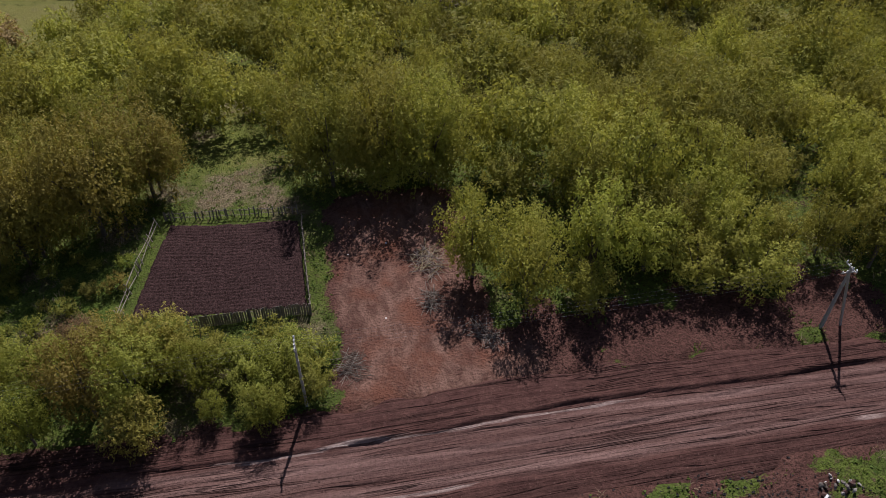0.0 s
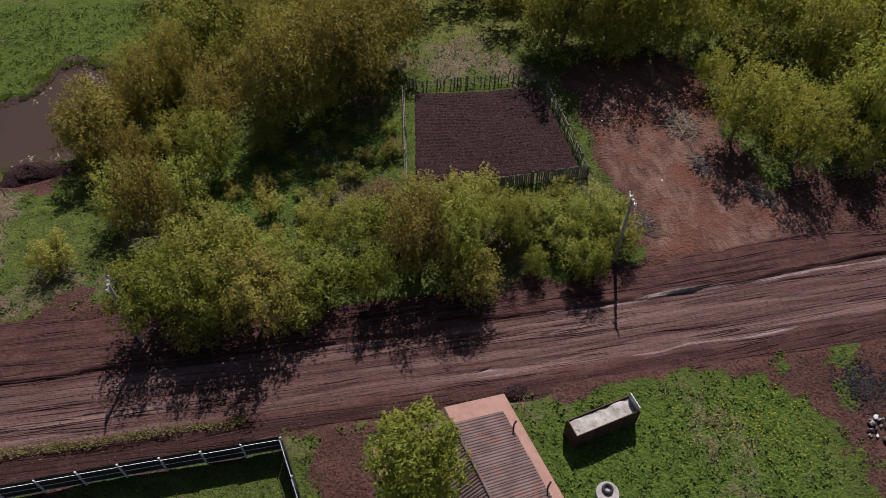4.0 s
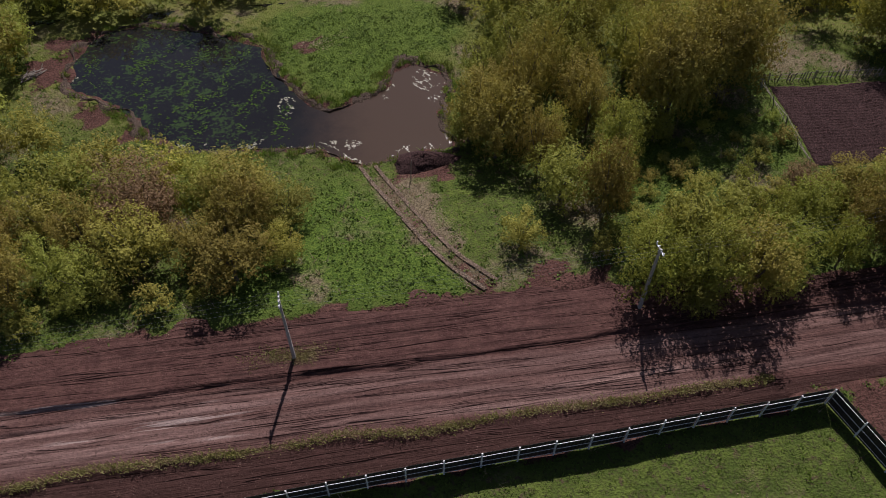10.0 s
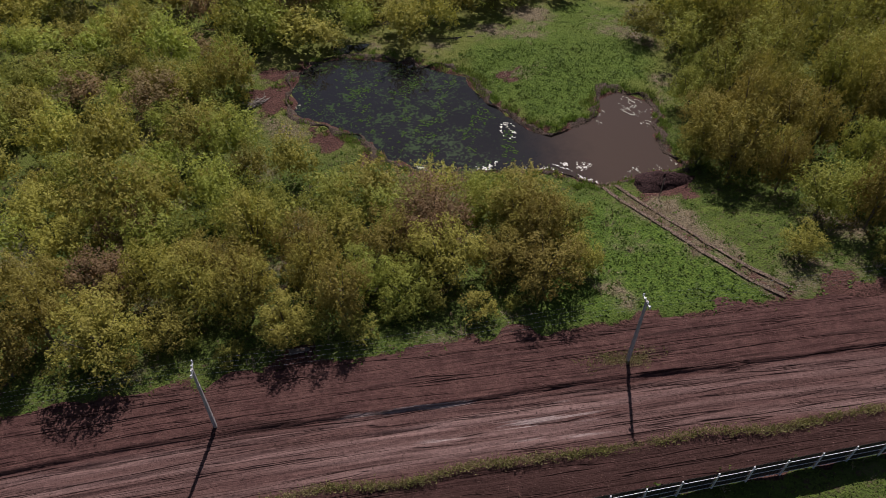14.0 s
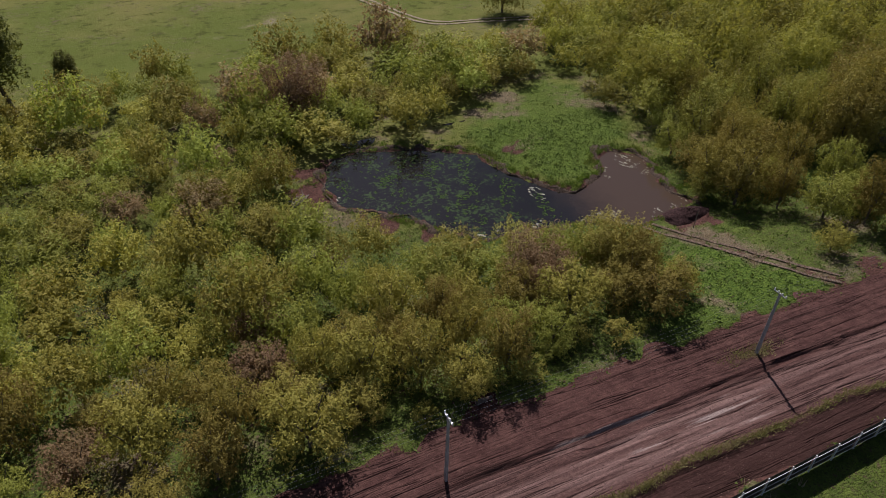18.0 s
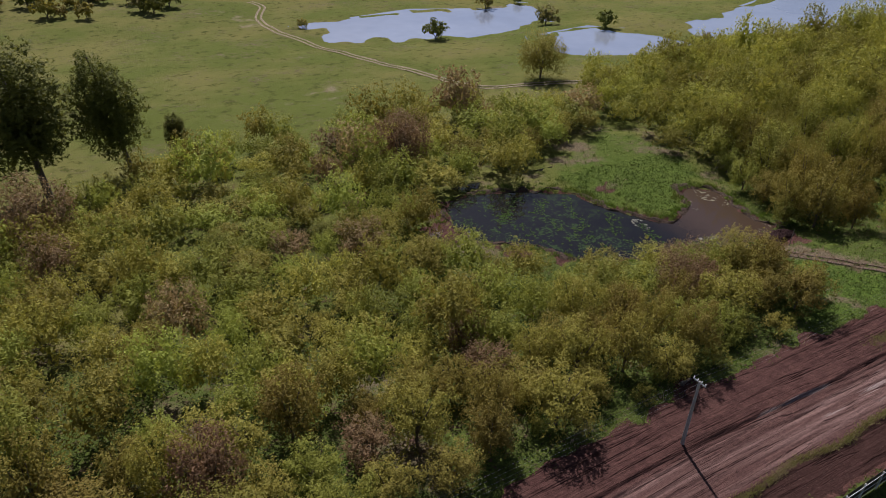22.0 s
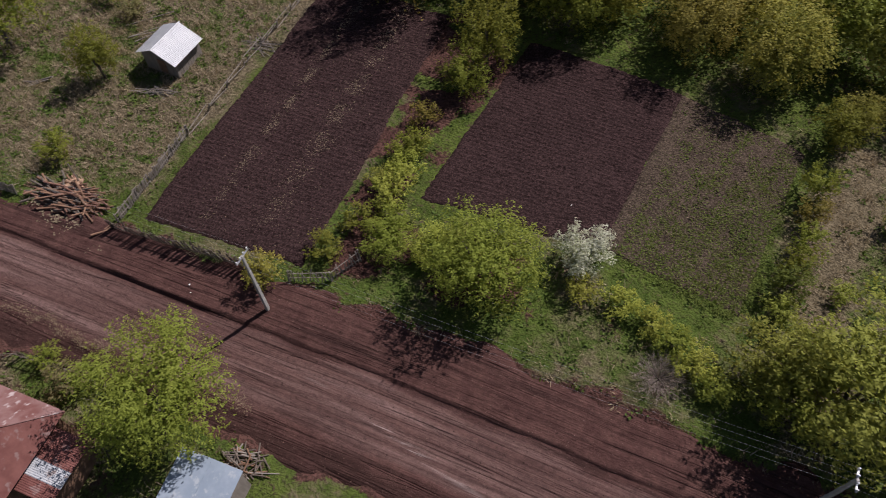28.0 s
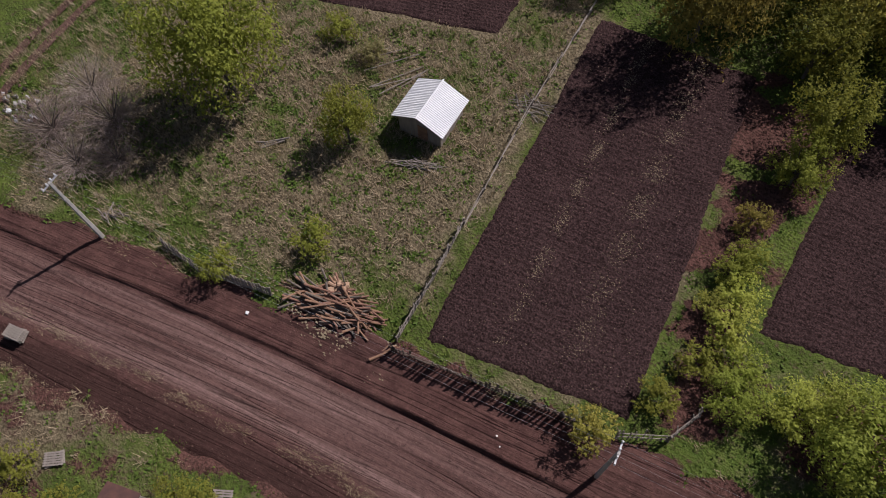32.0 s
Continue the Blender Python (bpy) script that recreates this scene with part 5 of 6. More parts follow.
SHAFT, ARM, CAP = pole_parts()
WIRES = (-0.58, -0.2, 0.2, 0.58)
for i, (x, y, strut) in enumerate(POLES):
    x0, y0 = POLES[max(i - 1, 0)][:2]
    x1, y1 = POLES[min(i + 1, len(POLES) - 1)][:2]
    turn = math.degrees(math.atan2(y0 - y1, x0 - x1)) + 90
    z = float(lie(np.array(x), np.array(y)))
    p = thing("power_pole", pose(x, y, z, 0, 0, turn), "grey concrete power pole with a short crossarm" + (" and a slanting strut" if strut else ""), "power pole", "poles along the road")
    part("shaft", SHAFT, None, p, at=Matrix.Translation((0, 0, -0.2)))
    arm = part("crossarm", ARM, None, p)
    for w in WIRES:
        part("insulator", CAP, None, arm, at=Matrix.Translation((w, 0, POLE_H - 0.28)))
    if strut:
        part("strut", rod(bmesh.new(), (0.1, -2.0 if x > 0 else 1.3, -0.3), (0, 0, POLE_H - 0.7), 0.12, 0.10, 6), CONCRETE, p)
        arm = part("crossarm", ARM, None, p, at=pose(0, 0, -0.5, 0, 0, 90))
        for w in WIRES:
            part("insulator", CAP, None, arm, at=Matrix.Translation((w, 0, POLE_H - 0.28)))
for i in range(len(POLES) - 1):
    line = thing("overhead_line", Matrix(), "four thin bare wires sagging between two poles", "power line", "wires along the road")
    a, b = [Vector((x, y, float(lie(np.array(x), np.array(y))) + POLE_H - 0.08)) for x, y, _ in POLES[i:i + 2]]
    side = Vector((-(b - a).y, (b - a).x, 0)).normalized()
    for w in WIRES:
        pts = [a.lerp(b, k / 10) + side * w + Vector((0, 0, -0.55 * 4 * (k / 10) * (1 - k / 10))) for k in range(11)]
        part("wire", tube(pts, 0.0035), WIRE, line)


# ---- fences ----
def gz1(x, y):
    return float(ground_z(np.array(x), np.array(y)))


def sheet_fence():
    """Dark profiled sheet on white posts and rails; the rails show on the paddock's side."""
    fence = thing("sheet_fence", Matrix(), "tall dark sheet fence with white posts and rails round a paddock", "fence")
    post = to_mesh(box(bmesh.new(), 0.1, 0.1, 2.05, None, 0.012), "post", WHITE_PAINT)
    for (ax, ay), (bx, by) in (((-31.4, 21.1), (-68.4, 19.7)), ((-68.4, 19.7), (-100, 18.5)), ((-100, 18.5), (-120.6, 17.5)), ((-31.4, 21.1), (-29.3, 13.2)), ((-29.3, 13.2), (-26.2, 1.5)), ((-120.6, 17.5), (-118.4, 6))):
        L = math.hypot(bx - ax, by - ay)
        n = max(1, round(L / 2.45))
        ang = math.degrees(math.atan2(by - ay, bx - ax))
        bay = L / n
        panel = to_mesh(sheet(bmesh.new(), pose(0, 0, 0, 90), bay - 0.012, 1.9, 0.25, 0.012, 0.006), "panel", SHEET_DARK)
        rail = to_mesh(box(bmesh.new(), bay, 0.03, 0.032, None, 0.004), "rail", WHITE_PAINT)
        inward = -1 if abs(bx - ax) < 5 and ax > -60 else 1
        for k in range(n):
            u = (k + 0.5) / n
            x, y = ax + (bx - ax) * u, ay + (by - ay) * u
            z = gz1(x, y)
            m = pose(x, y, z, 0, 0, ang)
            part("panel", panel, None, fence, at=m @ Matrix.Translation((0, -0.09 * inward, 0.08)))
            for h in (0.45, 1.1, 1.8):
                part("rail", rail, None, fence, at=m @ Matrix.Translation((0, 0.075 * inward, h)))
            x, y = ax + (bx - ax) * k / n, ay + (by - ay) * k / n
            part("post", post, None, fence, at=pose(x, y, gz1(x, y) - 0.05, 0, 0, ang))


sheet_fence()


def paling(name, path, gap, height, width, lean, material, label, rough=0.1, missing=0.0, seed=1, rails=2):
    """A fence of separate upright boards on posts and rails along a path of points."""
    r = random.Random(seed)
    fence = thing(name, Matrix(), label, "fence")
    boards = [to_mesh(box(bmesh.new(), width * f, 0.03, height * h, None, 0.006), "picket", material) for f, h in ((1, 1), (0.8, 0.93), (1.1, 1.05))]
    post = to_mesh(rod(bmesh.new(), (0, 0, -0.2), (0, 0, height * 1.05), 0.06, 0.05, 7), "post", material)
    for (ax, ay), (bx, by) in zip(path, path[1:]):
        L = math.hypot(bx - ax, by - ay)
        ang = math.degrees(math.atan2(by - ay, bx - ax))
        n = int(L / gap)
        for k in range(n):
            if r.random() < missing:
                continue
            u = (k + 0.5) / n
            x, y = ax + (bx - ax) * u, ay + (by - ay) * u
            part("picket", r.choice(boards), None, fence, at=pose(x, y, gz1(x, y), lean + r.uniform(-60, 60) * rough, r.uniform(-50, 50) * rough, ang))
        m = max(1, round(L / 2.6))
        for k in range(m + 1):
            u = k / m
            x, y = ax + (bx - ax) * u, ay + (by - ay) * u
            part("post", post, None, fence, at=pose(x, y, gz1(x, y), lean + r.uniform(-30, 30) * rough, r.uniform(-30, 30) * rough, ang))
            if k < m:
                x2, y2 = ax + (bx - ax) * (k + 1) / m, ay + (by - ay) * (k + 1) / m
                off = -math.sin(radians(lean))
                for h in [height * (0.3 + 0.5 * q) for q in range(rails)]:
                    dx, dy = -math.sin(radians(ang)) * off * h, math.cos(radians(ang)) * off * h
                    part("rail", rod(bmesh.new(), (x + dx, y + dy, gz1(x, y) + h + r.uniform(-1, 1) * rough), (x2 + dx, y2 + dy, gz1(x2, y2) + h + r.uniform(-1, 1) * rough), 0.035, 0.03, 6), material, fence)
    return fence


paling("picket_fence", [(-214.2, 13.0), (-203.6, 16.0), (-201.8, 16.6)], 0.21, 1.45, 0.14, 8, WOOD_DARK, "leaning grey picket fence along the garden bed", 0.12)
paling("picket_fence", [(-200.4, 16.9), (-197.9, 18.6), (-197.2, 21)], 0.26, 1.1, 0.085, -8, WOOD_GREY, "short leaning grey picket fence by the pole", 0.2)
paling("board_fence", [(-214.4, 13.6), (-215.2, 18.2), (-216.1, 22.6)], 0.2, 1.1, 0.14, 4, WOOD_GREY, "weathered grey board fence between yard and garden bed", 0.1, 0.25, 3)
paling("rail_fence", [(-216.1, 22.6), (-218.3, 33.6), (-220.2, 45.6)], 1.6, 0.9, 0.1, 10, WOOD_GREY, "half-fallen fence of grey poles between yard and bed", 0.3, 0.4, 4)
paling("board_fence", [(-231.3, 9.0), (-227.6, 9.2), (-222.8, 10.9)], 0.17, 0.95, 0.15, -10, WOOD_GREY, "dark sagging board fence along the road", 0.08, 0.05, 5)
paling("board_fence", [(-15.0, 42.4), (-5.0, 42.6)], 0.19, 1.2, 0.16, -3, WOOD_GREY, "grey board fence in front of the tilled bed", 0.05, 0.05, 6)
paling("board_fence", [(-5.0, 42.6), (-5.4, 48), (-5.8, 54.6)], 0.24, 1.2, 0.14, 4, WOOD_GREY, "weathered board fence beside the tilled bed", 0.1, 0.25, 7)
paling("board_fence", [(-6.2, 56.4), (-13.2, 57.2), (-19, 57.4)], 0.33, 1.1, 0.12, 0, WOOD_GREY, "gappy grey board fence behind the tilled bed", 0.1, 0.3, 8)
paling("rail_fence", [(-20.6, 44.0), (-20.0, 50), (-19.4, 56.4)], 1.3, 1.1, 0.1, -14, WOOD_GREY, "leaning fence of pale grey poles beside the bed", 0.25, 0.2, 9)
paling("picket_fence", [(-213.6, 1.0), (-211.4, 2.6), (-208, 3.7), (-204.3, 4.6)], 0.22, 1.1, 0.09, 22, WOOD_DARK, "broken dark grey picket fence in front of the house", 0.25, 0.2, 10)


# ---- heaps ----
def heap(name, x, y, rx, ry, h, material, label, category, turn=0.0, seed=1, rough=0.35):
    n, m = 28, 12
    r = np.random.default_rng(seed)
    bm = bmesh.new()
    rings = []
    for j in range(m + 1):
        q = j / m
        ring = []
        for i in range(n):
            a = 6.283 * i / n
            k = 1 + rough * 0.5 * math.sin(3 * a + seed) * q + 0.08 * r.uniform(-1, 1)
            zz = h * (1 - q * q) ** 1.3 * (1 + rough * r.uniform(-0.5, 0.5)) - 0.12 * (j == m)
            ring.append(bm.verts.new((rx * q * k * math.cos(a), ry * q * k * math.sin(a), zz)))
        rings.append(ring)
    for j in range(m):
        for i in range(n):
            bm.faces.new((rings[j][i], rings[j + 1][i], rings[j + 1][(i + 1) % n], rings[j][(i + 1) % n]))
    bmesh.ops.remove_doubles(bm, verts=bm.verts[:], dist=0.004)
    ob = new(name, to_mesh(bm, name, material, True))
    ob.matrix_basis = pose(x, y, gz1(x, y) - 0.03, 0, 0, turn)
    return tagged(ob, label, category)


def sticks(name, x, y, rx, ry, h, count, length, radius, materials, label, category, seed=1, turn=0.0, spread=40):
    r = random.Random(seed)
    pile = thing(name, pose(x, y, gz1(x, y), 0, 0, turn), label, category)
    kinds = [to_mesh(rod(bmesh.new(), (-length * f / 2, 0, 0), (length * f / 2, 0, 0), radius, radius * 0.7, 7), "log", m) for f in (0.7, 1.0, 1.25) for m in materials]
    for k in range(count):
        a, q = r.uniform(0, 6.283), math.sqrt(r.random())
        px, py = rx * q * math.cos(a) * 0.8, ry * q * math.sin(a) * 0.8
        pz = radius + h * (1 - q) * r.random()
        part("log" if radius > 0.05 else "branch", r.choice(kinds), None, pile, at=pose(px, py, pz, r.uniform(-15, 15), r.uniform(-14, 14), r.gauss(0, spread)))
    return pile


CHARCOAL = soil("burnt_ground", (0.022, 0.021, 0.022), (0.034, 0.032, 0.034), (0.09, 0.085, 0.08), 0.66)
heap("mud_mound", -55.2, 53.9, 3.4, 1.9, 1.1, EARTH_BED, "heap of dark dug-out mud on the pond's bank", "mud mound", 8, 2)
heap("earth_ridge", -15.8, 23.1, 1.4, 0.7, 0.3, EARTH_BED, "low ridge of scraped brown earth", "earth ridge", 10, 5)
sticks("log_pile", -219.0, 12.9, 3.2, 1.5, 0.95, 110, 2.6, 0.085, [WOOD_BROWN, LOG_RED, BARK, WOOD_BROWN], "untidy pile of thin brown logs beside the road", "log pile", 3, 14, 26)
sticks("timber_ends", -219.6, 14.0, 0.9, 0.6, 0.6, 14, 0.6, 0.16, [FRESH_CUT], "pale sawn timber ends on the log pile", "timber", 4, 14, 50)
sticks("plank_stack", -214.6, 12.6, 0.35, 0.6, 0.3, 7, 1.7, 0.09, [FRESH_CUT, WOOD_BROWN], "few reddish planks leaning at the fence corner", "planks", 5, 70, 12)
sticks("brush_pile", 5.6, 47.5, 1.6, 2.6, 0.9, 90, 2.2, 0.025, [WOOD_GREY, STRAW], "heap of pale cut branches at the clearing's edge", "brush pile", 6, 0, 70)
sticks("brush_pile", 5.2, 42.5, 0.9, 1.8, 0.6, 50, 1.9, 0.025, [WOOD_GREY, BARK], "heap of cut grey branches at the clearing's edge", "brush pile", 7, 0, 70)
sticks("brush_pile", 9.0, 38.4, 1.0, 2.4, 0.6, 60, 1.9, 0.025, [WOOD_GREY, BARK], "heap of cut grey branches under the trees", "brush pile", 8, 30, 70)
sticks("brush_pile", -1.8, 36.4, 1.2, 2.0, 0.7, 60, 1.8, 0.025, [BARK, WOOD_GREY], "heap of cut brown branches beside the clearing", "brush pile", 9, 0, 70)
sticks("driftwood", -97.0, 75.8, 1.6, 0.8, 0.5, 16, 2.0, 0.07, [WOOD_GREY, BARK], "bleached logs on the pond's muddy shore", "driftwood", 10, 30, 30)
sticks("branch_heap", -221.6, 24.6, 1.7, 0.6, 0.3, 26, 2.2, 0.035, [WOOD_GREY], "grey poles lying before the hut", "poles", 11, 30, 12)
sticks("branch_heap", -218.2, 33.4, 1.6, 0.9, 0.4, 26, 2.0, 0.035, [WOOD_GREY, BARK], "heap of grey branches by the fence", "poles", 12, 10, 30)
sticks("pole_rails", -228.6, 30.2, 0.3, 3.2, 0.2, 7, 3.6, 0.05, [WOOD_GREY], "grey poles lying in the dry grass", "poles", 13, 65, 8)
sticks("pole_rails", -230.8, 19.0, 0.3, 1.4, 0.2, 4, 2.6, 0.07, [WOOD_GREY], "grey planks lying in the dry grass", "poles", 14, 55, 8)
sticks("log_pile", -194.0, 5.8, 1.6, 1.1, 0.6, 46, 1.5, 0.055, [WOOD_GREY, WOOD_DARK, WOOD_BROWN], "loose firewood beside the grey shed", "log pile", 15, 20, 50)
sticks("branch_heap", -92.4, 35.0, 0.5, 0.4, 0.2, 3, 1.2, 0.16, [FRESH_CUT, BARK], "sawn pale tree stump ends by the road", "stump", 16, 20, 20)
sticks("junk_heap", -236.0, 8.4, 0.9, 0.6, 0.4, 12, 1.1, 0.05, [WOOD_GREY, BARK], "grey boards dumped beside the pole", "junk", 17, 30, 50)


def rubble(x, y, r0, count, seed, label):
    r = random.Random(seed)
    pile = thing("rubble_heap", pose(x, y, gz1(x, y)), label, "rubble")
    for k in range(count):
        bm = bmesh.new()
        bmesh.ops.create_icosphere(bm, subdivisions=1, radius=r.uniform(0.08, 0.22))
        for v in bm.verts:
            v.co *= r.uniform(0.5, 1.5)
            v.co.z *= 0.6
        a, q = r.uniform(0, 6.283), math.sqrt(r.random())
        part("stone", bm, r.choice([STONE, STONE_DARK, RUST, WOOD_DARK, STONE, WHITE_SLATE, STONE_DARK]), pile, at=pose(r0 * q * math.cos(a), 0.7 * r0 * q * math.sin(a), 0.55 * (1 - q) * r.random() + 0.08, r.uniform(0, 90), r.uniform(0, 90), 0))


rubble(8.6, 16.6, 1.6, 46, 2, "heap of pale broken concrete and scrap")
rubble(30.2, 21.2, 1.6, 40, 3, "heap of pale rubble and white lumps")
rubble(-249.2, 10.4, 2.2, 60, 4, "heap of brown stones and broken bricks beside the thorn bushes")


# ---- yard beside the road ----
def tin_skip():
    t = thing("rusty_skip", pose(-10.7, 19.65, gz1(-10.7, 19.65), 0, 0, 14), "open rusty red steel box filled with pale ash", "skip")
    L, W, H = 4.7, 1.25, 1.75
    for sy in (-1, 1):
        part("side_wall", box(bmesh.new(), L, 0.06, H if sy < 0 else H * 0.9, Matrix.Translation((0, sy * W / 2, 0.05)), 0.01), RUST, t)
    part("end_wall", box(bmesh.new(), 0.06, W - 0.07, H, Matrix.Translation((-L / 2 + 0.04, 0, 0.05)), 0.01), RUST, t)
    part("end_wall", box(bmesh.new(), 0.05, W - 0.07, H + 0.35, Matrix.Translation((L / 2 - 0.04, 0, 0.05)), 0.01), STEEL, t, "bare grey steel end wall")
    fill = bmesh.new()
    bmesh.ops.create_grid(fill, x_segments=26, y_segments=9, size=0.5, matrix=Matrix.Translation((0, 0, H * 0.82)) @ Matrix.Diagonal((L - 0.2, W - 0.16, 1, 1)))
    for v in fill.verts:
        v.co.z += 0.12 * noise.noise(v.co * 1.7) + 0.1 * v.co.y
    part("ash_fill", fill, ASH, t, "pale grey and white ash", smooth=True)
    for k in range(5):
        part("rib", box(bmesh.new(), 0.07, 0.06, H - 0.1, Matrix.Translation((-L / 2 + 0.5 + k * 1.05, -W / 2 - 0.06, 0.08)), 0.008), RUST, t)


tin_skip()


def well_cover():
    t = thing("concrete_well", pose(-11.5, 15.2, gz1(-11.5, 15.2)), "round grey concrete well lid with an old tyre on top", "well")
    part("ring", rod(bmesh.new(), (0, 0, -0.1), (0, 0, 0.3), 0.76, 0.72, 28), STONE, t)
    bm = bmesh.new()
    n, m = 24, 10
    vs = [[bm.verts.new(((0.27 + 0.1 * math.cos(6.283 * j / m)) * math.cos(6.283 * i / n), (0.27 + 0.1 * math.cos(6.283 * j / m)) * math.sin(6.283 * i / n), 0.39 + 0.09 * math.sin(6.283 * j / m))) for j in range(m)] for i in range(n)]
    for i in range(n):
        for j in range(m):
            bm.faces.new((vs[i][j], vs[(i + 1) % n][j], vs[(i + 1) % n][(j + 1) % m], vs[i][(j + 1) % m]))
    part("tyre", bm, RUBBER, t, "black rubber tyre", at=Matrix.Translation((0.05, 0.2, 0)), smooth=True)


well_cover()
lid = new("manhole_lid", to_mesh(rod(bmesh.new(), (0, 0, -0.05), (0, 0, 0.07), 0.42, 0.40, 24), "manhole_lid", CONCRETE))
lid.matrix_basis = pose(-28.0, 14.1, gz1(-28.0, 14.1))
tagged(lid, "round concrete lid lying in the grass", "lid")


def board_stack():
    t = thing("board_stack", pose(-24.6, 19.3, gz1(-24.6, 19.3) + 0.05, 0, 0, 8), "flat stack of pinkish boards in the grass", "boards")
    plank = to_mesh(box(bmesh.new(), 2.1, 0.15, 0.09, None, 0.01), "board", PINK_BOARD)
    for layer in range(3):
        for k in range(13):
            part("board", plank, None, t, at=pose(0.02 * (k % 3), -1.0 + k * 0.165, layer * 0.095, 0, 0, random.Random(k + layer).uniform(-1, 1)))


board_stack()


def low_shed():
    t = thing("low_shed", pose(-20.7, 20.1, gz1(-19, 17), 0, 0, 16.3), "low shed with weathered brown corrugated slate roof and pinkish eaves", "shed")
    rz, ez, L = 3.3, 1.6, 12.0
    half = 4.4
    for sx, half in ((-1, 2.6), (1, 4.4)):
        part("wall", box(bmesh.new(), 0.2, L, ez - 0.05, Matrix.Translation((sx * (half - 0.4), -L / 2 + 0.8, 0)), 0.01), WOOD_GREY, t)
        pitch = math.degrees(math.atan2(rz - ez, half))
        slope = math.hypot(rz - ez, half)
        m = Matrix.Translation((0, 0, rz)) @ Matrix.Rotation(radians(sx * pitch), 4, "Y")
        deck = part("roof_deck", box(bmesh.new(), slope, L + 0.1, 0.06, m @ Matrix.Translation((sx * slope / 2, -L / 2 + 0.85, -0.08)), 0.01), PINK_BOARD if sx > 0 else SLATE, t, "pinkish boarded roof edge" if sx > 0 else "")
        cov = slope - 0.85 if sx > 0 else slope - 0.2
        for row in range(10):
            if sx > 0:
                mm = m @ pose(cov + 0.02 * (row % 2), -0.35 - row * 1.12 - 0.56, 0.035 + 0.004 * (row % 2), 0, 0, 90)
            else:
                mm = m @ pose(0, -0.35 - row * 1.12 - 0.56, 0.035 + 0.004 * (row % 2), 0, 0, 90)
            part("slate_sheet", sheet(bmesh.new(), mm, 1.16, cov, 0.2, 0.028, 0.01), SLATE, deck)
    part("ridge_cap", rod(bmesh.new(), (0, 0.0, rz + 0.05), (0, -L + 0.9, rz + 0.05), 0.09, 0.09, 8), SLATE, t)
    for yy in (-1.7, -6.0):
        bm = bmesh.new()
        rod(bm, (half - 0.75, yy, ez + 0.25), (half - 0.75, yy, ez + 0.95), 0.06, 0.06, 8)
        rod(bm, (half - 0.75, yy, ez + 0.95), (half - 0.55, yy + 0.1, ez + 1.1), 0.06, 0.06, 8)
        part("vent_pipe", bm, RUST, t, "bent rusty vent pipe")
    bm = bmesh.new()
    vs = [bm.verts.new(c) for c in ((-2.2, 0.6, 0), (half - 0.4, 0.6, 0), (half - 0.4, 0.6, ez), (0, 0.6, rz - 0.12), (-2.2, 0.6, ez))]
    f = bm.faces.new(vs)
    g = bmesh.ops.extrude_face_region(bm, geom=[f])
    bmesh.ops.translate(bm, vec=(0, 0.18, 0), verts=[e for e in g["geom"] if isinstance(e, bmesh.types.BMVert)])
    part("gable_wall", bm, WOOD_GREY, t)


low_shed()


# ---- houses and huts at the bend ----
def slope_sheets(t, a, b, top_a, top_b, n, materials, seed):
    """Roof sheets side by side from the eave a-b up to the edge top_a-top_b."""
    r = random.Random(seed)
    a, b, top_a, top_b = Vector(a), Vector(b), Vector(top_a), Vector(top_b)
    nor = (b - a).cross(top_a - a if (top_a - a).length > 0.1 else top_b - a).normalized()
    u0 = (b - a).normalized()
    L = (b - a).length
    ka, kb = (top_a - a).dot(u0) / L, (top_b - a).dot(u0) / L

    def up(u):
        """The roof's upper edge above the eave point at u."""
        base = a.lerp(b, u)
        rise = (top_a - a) - u0 * (top_a - a).dot(u0)
        k = min(1.0, u / ka if ka > 1e-6 else 1.0, (1 - u) / (1 - kb) if kb < 1 - 1e-6 else 1.0)
        return base + rise * max(k, 0.0)
    us = sorted(set([i / n for i in range(n + 1)] + [round(k, 4) for k in (ka, kb) if 0.02 < k < 0.98]))
    for i, (u, v) in enumerate(zip(us, us[1:])):
        off = nor * 0.004 * (i % 2)
        bm = bmesh.new()
        low = [bm.verts.new(p + off) for p in (a.lerp(b, u), a.lerp(b, v), up(v), up(u))]
        f = bm.faces.new(low)
        g = bmesh.ops.extrude_face_region(bm, geom=[f])
        bmesh.ops.translate(bm, vec=nor * 0.025, verts=[e for e in g["geom"] if isinstance(e, bmesh.types.BMVert)])
        bmesh.ops.remove_doubles(bm, verts=bm.verts[:], dist=0.001)
        bmesh.ops.recalc_face_normals(bm, faces=bm.faces[:])
        part("roof_sheet", bm, r.choice(materials), t)


